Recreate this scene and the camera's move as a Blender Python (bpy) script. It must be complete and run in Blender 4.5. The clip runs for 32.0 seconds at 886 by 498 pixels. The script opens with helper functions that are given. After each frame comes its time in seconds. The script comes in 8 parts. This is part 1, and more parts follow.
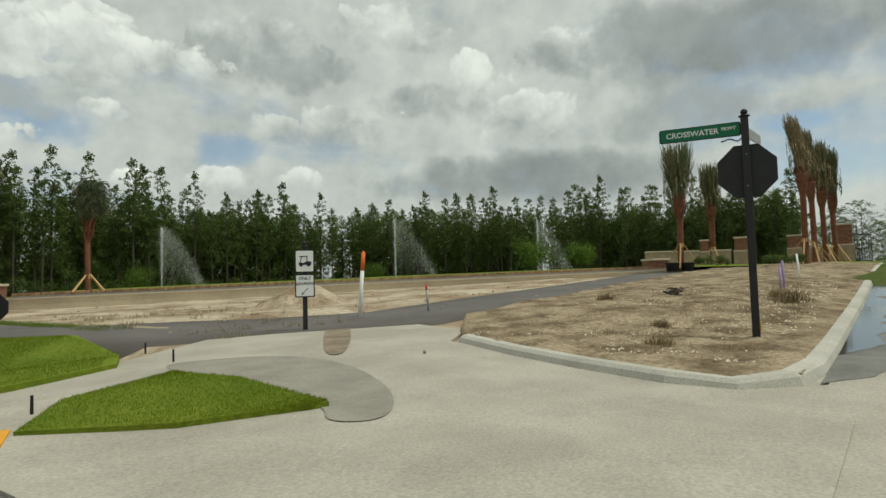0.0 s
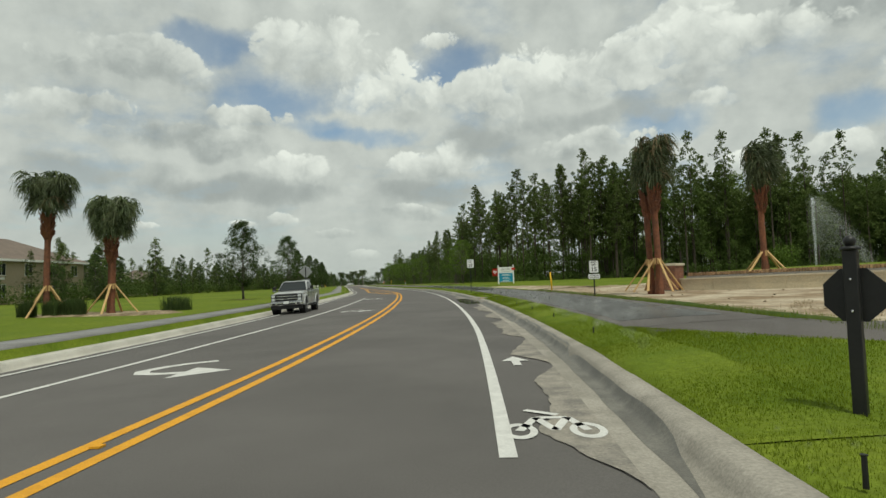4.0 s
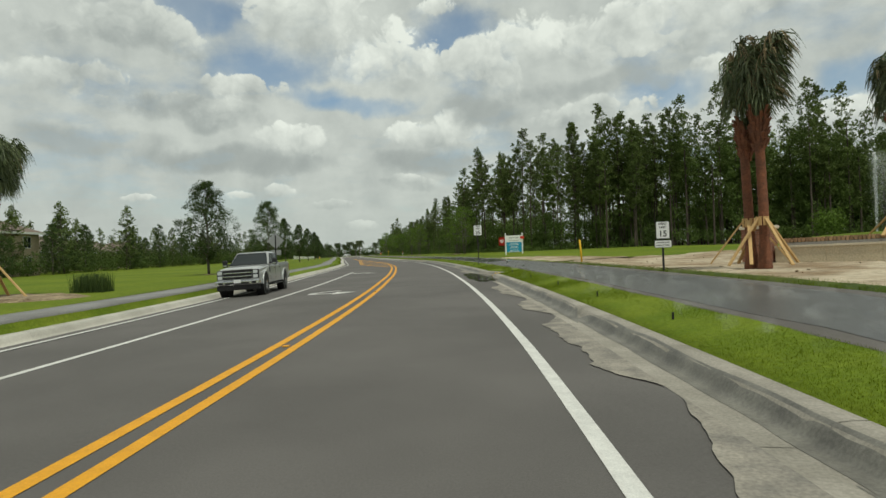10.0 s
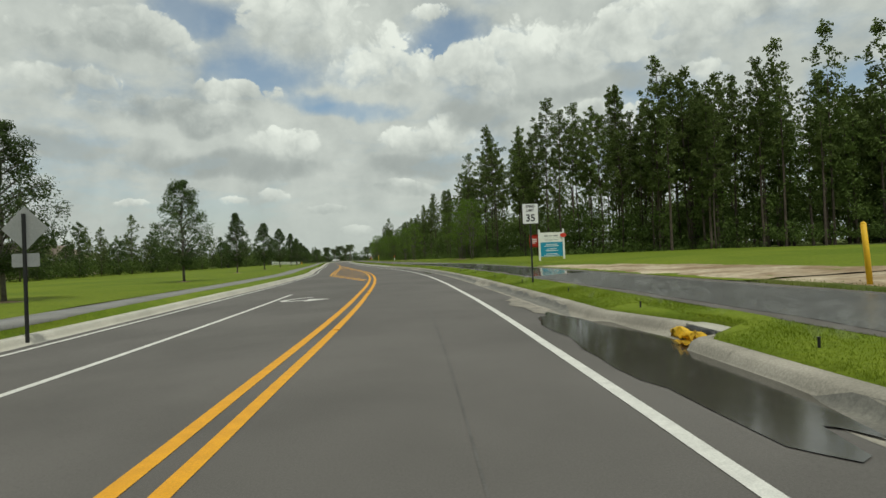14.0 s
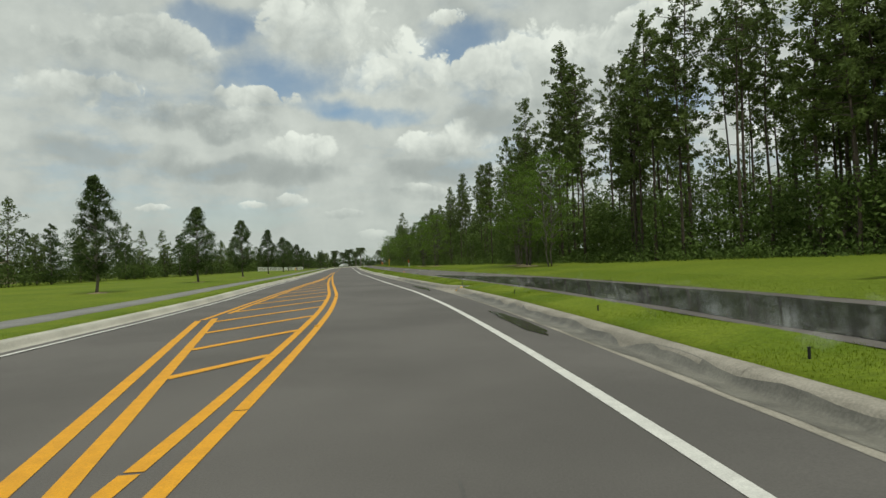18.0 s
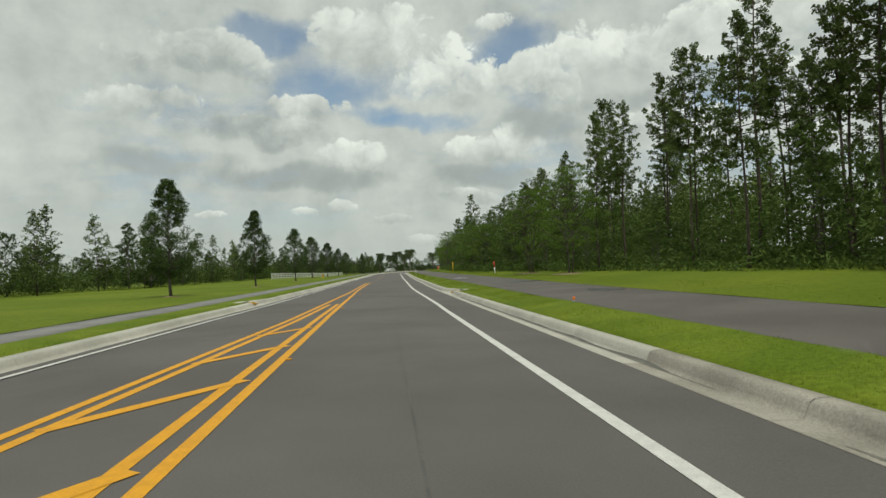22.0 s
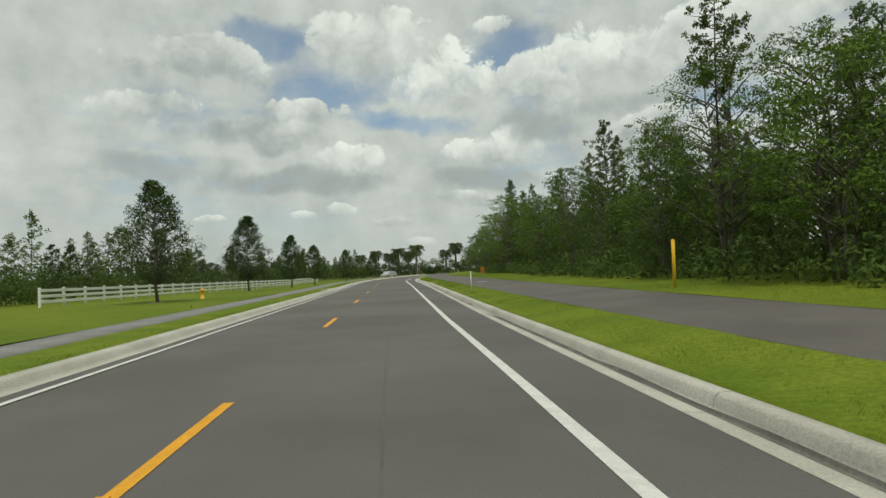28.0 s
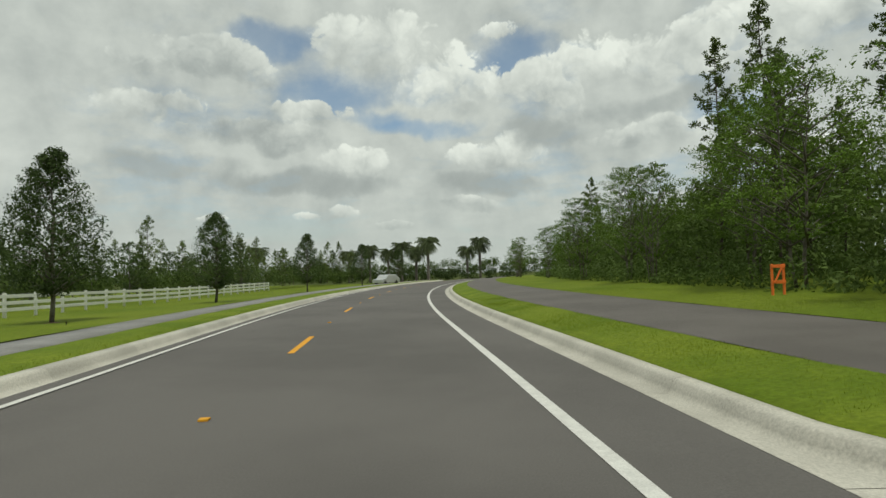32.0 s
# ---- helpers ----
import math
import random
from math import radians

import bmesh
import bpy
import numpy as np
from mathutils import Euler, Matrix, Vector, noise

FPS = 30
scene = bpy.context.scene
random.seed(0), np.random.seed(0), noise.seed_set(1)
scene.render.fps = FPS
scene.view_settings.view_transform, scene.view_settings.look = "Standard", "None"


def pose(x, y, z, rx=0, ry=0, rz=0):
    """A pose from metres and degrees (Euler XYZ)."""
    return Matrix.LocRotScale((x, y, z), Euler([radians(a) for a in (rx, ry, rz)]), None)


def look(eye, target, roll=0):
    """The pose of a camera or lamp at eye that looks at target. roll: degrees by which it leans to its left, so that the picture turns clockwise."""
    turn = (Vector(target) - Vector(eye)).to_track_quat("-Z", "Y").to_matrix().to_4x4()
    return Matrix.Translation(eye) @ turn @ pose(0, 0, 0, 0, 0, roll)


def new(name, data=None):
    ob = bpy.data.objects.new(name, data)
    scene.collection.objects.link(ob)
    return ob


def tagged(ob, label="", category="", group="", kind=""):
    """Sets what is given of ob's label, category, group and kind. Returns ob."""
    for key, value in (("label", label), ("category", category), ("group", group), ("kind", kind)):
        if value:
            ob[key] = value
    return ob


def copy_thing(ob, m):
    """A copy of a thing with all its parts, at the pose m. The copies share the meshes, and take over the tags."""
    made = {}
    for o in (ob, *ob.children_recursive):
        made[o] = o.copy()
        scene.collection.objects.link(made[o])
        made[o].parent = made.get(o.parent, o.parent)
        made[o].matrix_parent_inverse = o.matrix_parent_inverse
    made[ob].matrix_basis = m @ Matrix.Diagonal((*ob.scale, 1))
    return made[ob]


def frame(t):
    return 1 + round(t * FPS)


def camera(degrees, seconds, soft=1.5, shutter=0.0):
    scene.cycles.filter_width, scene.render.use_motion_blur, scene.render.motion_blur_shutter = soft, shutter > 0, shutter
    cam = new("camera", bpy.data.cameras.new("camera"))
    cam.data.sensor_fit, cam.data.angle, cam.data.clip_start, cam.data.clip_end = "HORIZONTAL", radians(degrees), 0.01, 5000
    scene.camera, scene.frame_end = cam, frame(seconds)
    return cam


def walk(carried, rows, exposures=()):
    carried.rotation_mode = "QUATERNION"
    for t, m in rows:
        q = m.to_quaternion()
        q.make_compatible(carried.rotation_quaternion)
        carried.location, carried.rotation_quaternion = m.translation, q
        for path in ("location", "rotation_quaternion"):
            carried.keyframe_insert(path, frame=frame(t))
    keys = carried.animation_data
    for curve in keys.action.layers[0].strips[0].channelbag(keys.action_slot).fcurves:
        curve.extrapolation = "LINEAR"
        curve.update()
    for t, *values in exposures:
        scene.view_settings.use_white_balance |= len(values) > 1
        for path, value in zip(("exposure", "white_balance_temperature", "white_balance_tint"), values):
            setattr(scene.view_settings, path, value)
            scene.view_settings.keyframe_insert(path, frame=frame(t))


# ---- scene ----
cam = camera(75.16, 32.0, soft=1.5)
PATH = [
    (0, (0.001, -0.001, 1.444), (1.538, 1.273, 1.555), -1.56),
    (0.5, (0.352, 1.233, 1.455), (1.541, 2.837, 1.564), -1.64),
    (1, (0.418, 2.455, 1.451), (1.245, 4.272, 1.576), -1.49),
    (1.5, (0.322, 3.494, 1.447), (0.804, 5.430, 1.586), -1.47),
    (2, (0.169, 4.320, 1.439), (0.395, 6.302, 1.582), -1.43),
    (2.5, (-0.006, 4.977, 1.438), (0.020, 6.973, 1.575), -1.61),
    (3, (-0.160, 5.596, 1.439), (-0.252, 7.590, 1.570), -1.63),
    (3.5, (-0.281, 6.207, 1.445), (-0.436, 8.198, 1.565), -1.81),
    (4, (-0.352, 6.785, 1.442), (-0.565, 8.771, 1.550), -1.85),
    (4.5, (-0.416, 7.232, 1.448), (-0.647, 9.216, 1.543), -1.92),
    (5, (-0.483, 7.634, 1.450), (-0.710, 9.619, 1.535), -1.94),
    (5.5, (-0.557, 8.013, 1.450), (-0.778, 9.999, 1.526), -1.95),
    (6, (-0.626, 8.374, 1.450), (-0.842, 10.361, 1.517), -1.97),
    (6.5, (-0.683, 8.723, 1.457), (-0.893, 10.711, 1.514), -1.99),
    (7, (-0.734, 9.087, 1.465), (-0.942, 11.076, 1.512), -2.04),
    (7.5, (-0.806, 9.607, 1.470), (-1.013, 11.596, 1.509), -2.11),
    (8, (-0.900, 10.349, 1.450), (-1.105, 12.338, 1.479), -2.07),
    (8.5, (-1.011, 11.215, 1.451), (-1.218, 13.204, 1.471), -2.13),
    (9, (-1.142, 12.212, 1.453), (-1.350, 14.201, 1.465), -2.17),
    (9.5, (-1.310, 13.444, 1.443), (-1.521, 15.433, 1.448), -2.21),
    (10, (-1.525, 15.000, 1.440), (-1.736, 16.989, 1.445), -2.15),
    (10.5, (-1.773, 16.897, 1.440), (-1.990, 18.885, 1.443), -2.16),
    (11, (-2.078, 19.038, 1.444), (-2.298, 21.026, 1.448), -2.06),
    (11.5, (-2.417, 21.390, 1.451), (-2.634, 23.378, 1.460), -2.10),
    (12, (-2.799, 23.921, 1.463), (-3.014, 25.909, 1.475), -2.12),
    (12.5, (-3.220, 26.722, 1.449), (-3.430, 28.711, 1.462), -2.17),
    (13, (-3.673, 29.750, 1.449), (-3.879, 31.740, 1.463), -2.37),
    (13.5, (-4.178, 32.964, 1.443), (-4.375, 34.954, 1.459), -2.47),
    (14, (-4.677, 36.399, 1.438), (-4.869, 38.390, 1.458), -2.32),
    (14.5, (-5.255, 40.114, 1.439), (-5.439, 42.105, 1.462), -2.34),
    (15, (-5.863, 44.039, 1.449), (-6.046, 46.031, 1.472), -2.31),
    (15.5, (-6.556, 48.132, 1.451), (-6.738, 50.124, 1.473), -2.28),
    (16, (-7.297, 52.366, 1.449), (-7.477, 54.358, 1.470), -2.25),
    (16.5, (-8.047, 56.711, 1.434), (-8.226, 58.703, 1.454), -2.21),
    (17, (-8.864, 61.124, 1.425), (-9.060, 63.115, 1.452), -2.37),
    (17.5, (-9.620, 65.617, 1.429), (-9.823, 67.606, 1.460), -2.48),
    (18, (-10.488, 70.194, 1.442), (-10.736, 72.178, 1.480), -2.25),
    (18.5, (-11.539, 74.744, 1.437), (-11.828, 76.722, 1.484), -2.01),
    (19, (-12.648, 79.489, 1.436), (-12.966, 81.462, 1.490), -1.84),
    (19.5, (-13.893, 84.321, 1.446), (-14.259, 86.286, 1.504), -1.90),
    (20, (-15.310, 89.207, 1.454), (-15.731, 91.161, 1.514), -1.91),
    (20.5, (-16.803, 94.110, 1.442), (-17.239, 96.061, 1.499), -2.12),
    (21, (-18.317, 99.079, 1.436), (-18.743, 101.032, 1.495), -2.25),
    (21.5, (-19.878, 104.121, 1.441), (-20.295, 106.076, 1.500), -2.24),
    (22, (-21.452, 109.211, 1.445), (-21.864, 111.167, 1.505), -2.31),
    (22.5, (-23.025, 114.272, 1.444), (-23.430, 116.230, 1.506), -2.40),
    (23, (-24.560, 119.222, 1.456), (-24.957, 121.181, 1.517), -2.36),
    (23.5, (-26.113, 124.096, 1.453), (-26.503, 126.057, 1.515), -2.37),
    (24, (-27.673, 129.120, 1.454), (-28.058, 131.082, 1.516), -2.28),
    (24.5, (-29.220, 134.148, 1.461), (-29.598, 136.111, 1.529), -2.22),
    (25, (-30.832, 139.245, 1.474), (-31.204, 141.209, 1.545), -2.10),
    (25.5, (-32.461, 144.560, 1.476), (-32.834, 146.524, 1.544), -1.67),
    (26, (-34.103, 149.998, 1.452), (-34.484, 151.960, 1.521), -1.95),
    (26.5, (-35.807, 155.543, 1.449), (-36.196, 157.504, 1.519), -2.22),
    (27, (-37.545, 161.205, 1.451), (-37.942, 163.164, 1.522), -2.50),
    (27.5, (-39.281, 166.995, 1.458), (-39.686, 168.953, 1.530), -2.77),
    (28, (-41.017, 172.913, 1.446), (-41.426, 174.869, 1.515), -2.72),
    (28.5, (-42.808, 178.928, 1.459), (-43.220, 180.883, 1.528), -2.58),
    (29, (-44.685, 185.011, 1.467), (-45.097, 186.967, 1.539), -2.52),
    (29.5, (-46.630, 191.160, 1.451), (-47.038, 193.117, 1.524), -2.42),
    (30, (-48.500, 197.461, 1.444), (-48.905, 199.418, 1.518), -2.28),
    (30.5, (-50.356, 203.977, 1.464), (-50.763, 205.934, 1.543), -2.29),
    (31, (-52.451, 210.570, 1.464), (-52.859, 212.526, 1.545), -2.18),
    (31.5, (-54.482, 217.347, 1.442), (-54.892, 219.303, 1.523), -1.92),
    (32, (-56.459, 224.210, 1.457), (-56.873, 226.165, 1.541), -1.57),
]
walk(cam, [(t, look(eye, target, roll)) for t, eye, target, roll in PATH], [(0.0, -0.04, 6600.0, -1.0), (32.0, -0.04, 6600.0, -1.0)])

# ---- world, sun, exposure ----
SUN_EL, SUN_ROT = radians(66), radians(150)
world = bpy.data.worlds.new("sky_world")
scene.world = world
world.use_nodes = True


def build_sky(wt):
    """Hazy blue Nishita sky under a thin broken veil and heaps of cumulus."""
    N, L = wt.nodes, wt.links
    N.clear()

    def feed(sock, v):
        if isinstance(v, (int, float, tuple)):
            sock.default_value = v
        else:
            L.new(v, sock)

    def math_(op, a, b=None, c=None):
        n = N.new("ShaderNodeMath")
        n.operation = op
        for i, v in enumerate((a, b, c)):
            if v is not None:
                feed(n.inputs[i], v)
        return n.outputs[0]

    def vmath(op, a, b):
        n = N.new("ShaderNodeVectorMath")
        n.operation = op
        feed(n.inputs[0], a)
        feed(n.inputs[1], b)
        return n.outputs[0]

    def noise_(vec, scale, detail, rough, seed, colour=False):
        n = N.new("ShaderNodeTexNoise")
        n.inputs["Scale"].default_value, n.inputs["Detail"].default_value, n.inputs["Roughness"].default_value = scale, detail, rough
        L.new(vmath("ADD", vec, (seed, seed * 0.7, seed * 0.3)), n.inputs["Vector"])
        return n.outputs["Color" if colour else "Fac"]

    def ramp(fac, lo, hi, a=0.0, b=1.0):
        n = N.new("ShaderNodeMapRange")
        n.interpolation_type = "SMOOTHSTEP"
        for k, v in zip(("From Min", "From Max", "To Min", "To Max"), (lo, hi, a, b)):
            n.inputs[k].default_value = v
        L.new(fac, n.inputs["Value"])
        return n.outputs[0]

    def blend(f, a, b):
        n = N.new("ShaderNodeMix")
        n.data_type = "RGBA"
        feed(n.inputs["Factor"], f)
        feed(n.inputs["A"], a)
        feed(n.inputs["B"], b)
        return n.outputs["Result"]

    out = N.new("ShaderNodeOutputWorld")
    tc = N.new("ShaderNodeTexCoord")
    way_ = tc.outputs["Generated"]
    sep = N.new("ShaderNodeSeparateXYZ")
    L.new(way_, sep.inputs[0])
    X, Y, Z = sep.outputs
    zc = math_("MAXIMUM", Z, 0.0)
    den = math_("ADD", zc, 0.22)
    deck = N.new("ShaderNodeCombineXYZ")
    L.new(math_("DIVIDE", X, den), deck.inputs[0])
    L.new(math_("DIVIDE", Y, den), deck.inputs[1])
    # thin veil, broken by blue
    veil = math_("ADD", math_("MULTIPLY", noise_(deck.outputs[0], 1.1, 4.0, 0.5, 3.1), 0.62), math_("MULTIPLY", noise_(deck.outputs[0], 4.2, 7.0, 0.6, 5.3), 0.38))
    cover = ramp(veil, 0.38, 0.50, 0.62, 0.985)
    cells = N.new("ShaderNodeTexVoronoi")
    cells.inputs["Scale"].default_value, cells.inputs["Detail"].default_value, cells.inputs["Roughness"].default_value = 17.0, 3.0, 0.55
    soft_warp = vmath("MULTIPLY", vmath("SUBTRACT", noise_(way_, 14.0, 4.0, 0.5, 2.2, True), (0.5, 0.5, 0.5)), (0.10, 0.10, 0.10))
    L.new(vmath("ADD", way_, soft_warp), cells.inputs["Vector"])
    lump = math_("SUBTRACT", cells.outputs["Distance"], 0.80)
    billow = math_("SUBTRACT", noise_(way_, 15.0, 6.0, 0.55, 7.7), 0.5)
    tone = math_("ADD", math_("MULTIPLY", billow, 0.55), math_("MULTIPLY_ADD", veil, 0.5, 0.34))
    warped = vmath("ADD", way_, vmath("MULTIPLY", vmath("SUBTRACT", noise_(way_, 7.0, 5.0, 0.5, 1.7, True), (0.5, 0.5, 0.5)), (0.12, 0.12, 0.10)))
    fine_warped = vmath("ADD", way_, vmath("MULTIPLY", vmath("SUBTRACT", noise_(way_, 34.0, 5.0, 0.55, 4.1, True), (0.5, 0.5, 0.5)), (0.04, 0.04, 0.02)))
    # heaps and their grey undersides: azimuth to the right of +y, height, half width, half height (degrees), brightness
    def local(vec, az, el, wa, we):
        m = N.new("ShaderNodeMapping")
        m.vector_type = "TEXTURE"
        m.inputs["Rotation"].default_value = (radians(el), 0.0, -radians(az))
        m.inputs["Scale"].default_value = (math.sin(radians(wa)), 1.0, math.sin(radians(we)))
        L.new(vec, m.inputs["Vector"])
        q = N.new("ShaderNodeSeparateXYZ")
        L.new(m.outputs[0], q.inputs[0])
        return q.outputs

    def lay(mask, own, tone, cover, dense):
        n = N.new("ShaderNodeMix")
        L.new(mask, n.inputs["Factor"])
        L.new(tone, n.inputs["A"])
        feed(n.inputs["B"], own)
        return n.outputs["Result"], math_("MAXIMUM", cover, math_("MULTIPLY", mask, dense))

    # blue gaps in the veil
    for az, el, wa, we in GAPS:
        x_, y_, z_ = local(warped, az, el, wa, we)
        r2 = math_("MULTIPLY_ADD", x_, x_, math_("MULTIPLY", z_, z_))
        hole = math_("MULTIPLY", ramp(math_("MULTIPLY_ADD", billow, 3.6, r2), 2.1, 0.0), math_("GREATER_THAN", y_, 0.0))
        cover = math_("MULTIPLY", cover, math_("MULTIPLY_ADD", hole, -0.66, 1.0))
    for vec, rows_, lumpy in ((warped, HEAPS_RIGHT, 0.9), (warped, HEAPS_AHEAD, 0.9), (fine_warped, PUFFS_RIGHT, 0.6), (fine_warped, PUFFS_AHEAD, 0.5)):
        for az, el, wa, we, bright in rows_:
            x_, y_, z_ = local(vec, az, el, wa, we)
            up = math_("MAXIMUM", z_, math_("MULTIPLY", z_, -1.5))
            r2 = math_("MULTIPLY_ADD", x_, x_, math_("MULTIPLY", up, up))
            r2 = math_("MULTIPLY_ADD", billow, 1.5, math_("MULTIPLY_ADD", lump, lumpy, r2))
            # fairly crisp crowns, loose bases
            mm = N.new("ShaderNodeMix")
            L.new(ramp(z_, -0.3, 0.35), mm.inputs["Factor"])
            L.new(ramp(r2, 1.5, 0.2), mm.inputs["A"])
            L.new(ramp(r2, 1.18, 0.80), mm.inputs["B"])
            mask = math_("MULTIPLY", mm.outputs["Result"], math_("GREATER_THAN", y_, 0.0))
            own = math_("MULTIPLY_ADD", z_, 0.24, bright - 0.16)
            own = math_("ADD", math_("MULTIPLY_ADD", lump, -0.26, own), math_("MULTIPLY", billow, 0.75))
            tone, cover = lay(mask, own, tone, cover, 0.985)
    for az, el, wa, we, bright in BASES_RIGHT + BASES_AHEAD:
        x_, y_, z_ = local(warped, az, el, wa, we)
        r2 = math_("MULTIPLY_ADD", x_, x_, math_("MULTIPLY", z_, z_))
        mask = math_("MULTIPLY", ramp(math_("MULTIPLY_ADD", billow, 1.8, r2), 1.7, 0.05, 0.0, 0.9), math_("GREATER_THAN", y_, 0.0))
        own = math_("MULTIPLY_ADD", billow, 0.35, bright)
        tone, cover = lay(mask, own, tone, cover, 0.98)
    shade = N.new("ShaderNodeValToRGB")
    shade.color_ramp.elements[0].position, shade.color_ramp.elements[0].color = 0.0, (0.20, 0.215, 0.225, 1)
    shade.color_ramp.elements[1].position, shade.color_ramp.elements[1].color = 1.0, (0.86, 0.86, 0.83, 1)
    e = shade.color_ramp.elements.new(0.45)
    e.color = (0.44, 0.455, 0.455, 1)
    L.new(tone, shade.inputs[0])
    sky = N.new("ShaderNodeTexSky")
    sky.sky_type, sky.sun_disc, sky.sun_elevation, sky.sun_rotation, sky.dust_density = "NISHITA", False, SUN_EL, SUN_ROT, 1.0
    blue = N.new("ShaderNodeMix")
    blue.data_type, blue.blend_type = "RGBA", "MULTIPLY"
    blue.inputs["Factor"].default_value = 1.0
    L.new(sky.outputs[0], blue.inputs["A"])
    blue.inputs["B"].default_value = (0.115, 0.115, 0.115, 1)
    fin = blend(cover, blue.outputs["Result"], shade.outputs[0])
    # pale haze low down
    fin = blend(math_("MULTIPLY", ramp(Z, 0.17, 0.0), 0.65), fin, (0.50, 0.525, 0.52, 1))
    bg = N.new("ShaderNodeBackground")
    L.new(fin, bg.inputs["Color"])
    bg.inputs["Strength"].default_value = 1.0
    L.new(bg.outputs[0], out.inputs[0])


HEAPS_AHEAD = ((-17.6, 21.3, 7.2, 4.1, 0.92), (-10.6, 18.2, 5.1, 4.3, 0.97), (-2.2, 16.4, 5.7, 3.8, 0.9), (2.9, 19.1, 3.9, 2.4, 0.97), (12.0, 18.4, 7.6, 3.2, 0.95), (21.2, 19.0, 8.1, 2.9, 0.93), (-25.1, 15.6, 5.6, 1.9, 0.85), (-20.9, 11.1, 3.1, 1.9, 0.95), (-6.3, 11.4, 4.9, 2.0, 0.98), (-8.5, 6.7, 3.5, 1.0, 0.8), (-38.7, 14.9, 6.0, 2.3, 0.82), (-29.6, 13.4, 7.5, 2.0, 0.72), (9.7, 12.6, 5.8, 1.6, 0.88), (-34.4, 19.5, 7.5, 2.3, 0.75))
HEAPS_RIGHT = ((17.1, 20.5, 6.8, 2.7, 0.9), (14.7, 17.0, 4.9, 1.3, 0.85), (33.4, 20.7, 7.7, 3.6, 0.62), (46.1, 24.0, 5.8, 2.9, 0.8), (54.0, 19.5, 4.0, 3.0, 0.97), (58.4, 15.3, 6.0, 2.7, 0.85), (49.4, 17.1, 7.1, 2.5, 0.75), (63.1, 20.9, 5.8, 3.1, 0.7), (38.1, 14.9, 7.0, 2.2, 0.72), (75.3, 18.3, 3.0, 1.7, 0.6))
PUFFS_AHEAD = ((-25.2, 5.8, 1.4, 0.5, 1.0), (-21.6, 6.1, 1.4, 0.9, 0.97), (-16.6, 4.8, 2.2, 0.7, 0.82), (-33.7, 5.5, 1.5, 0.4, 0.95), (-13.7, 2.6, 2.2, 0.7, 0.85), (-6.1, 22.7, 1.6, 0.9, 0.95))
PUFFS_RIGHT = ((36.4, 9.9, 2.3, 1.6, 1.0), (29.5, 10.1, 3.1, 1.3, 0.97), (22.2, 9.5, 2.2, 1.2, 0.9), (19.8, 15.3, 1.9, 1.2, 0.95))
BASES_AHEAD = ((-24.8, 9.1, 7.9, 1.3, 0.34), (-6.3, 8.9, 5.1, 1.0, 0.38), (11.3, 15.0, 7.3, 1.2, 0.40), (-1.8, 13.2, 3.8, 1.2, 0.40), (-37.2, 10.3, 5.7, 1.2, 0.42))
BASES_RIGHT = ((80.4, 20.1, 12.1, 3.7, 0.14), (71.0, 21.8, 6.0, 2.5, 0.28), (59.9, 10.1, 14.3, 2.5, 0.16), (75.5, 14.4, 7.0, 2.5, 0.32))
GAPS = ((-21.7, 17.9, 4.9, 1.8), (-17.8, 15.3, 3.2, 1.0), (-4.8, 20.7, 3.6, 2.2), (-13.5, 14.4, 5.1, 0.8), (15.1, 13.6, 3.6, 1.2), (-28.8, 22.0, 3.9, 1.5), (31.1, 13.2, 2.6, 1.3), (84.7, 8.8, 6.0, 2.1), (82.9, 12.7, 3.3, 0.9))
build_sky(world.node_tree)
sun = new("sun", bpy.data.lights.new("sun", "SUN"))
sun.data.energy, sun.data.angle, sun.data.color = 2.2, radians(3.0), (1.0, 0.96, 0.88)
sun.matrix_world = look((0, 0, 60), Vector((0, 0, 60)) - Vector((math.sin(SUN_ROT) * math.cos(SUN_EL), math.cos(SUN_ROT) * math.cos(SUN_EL), math.sin(SUN_EL))))

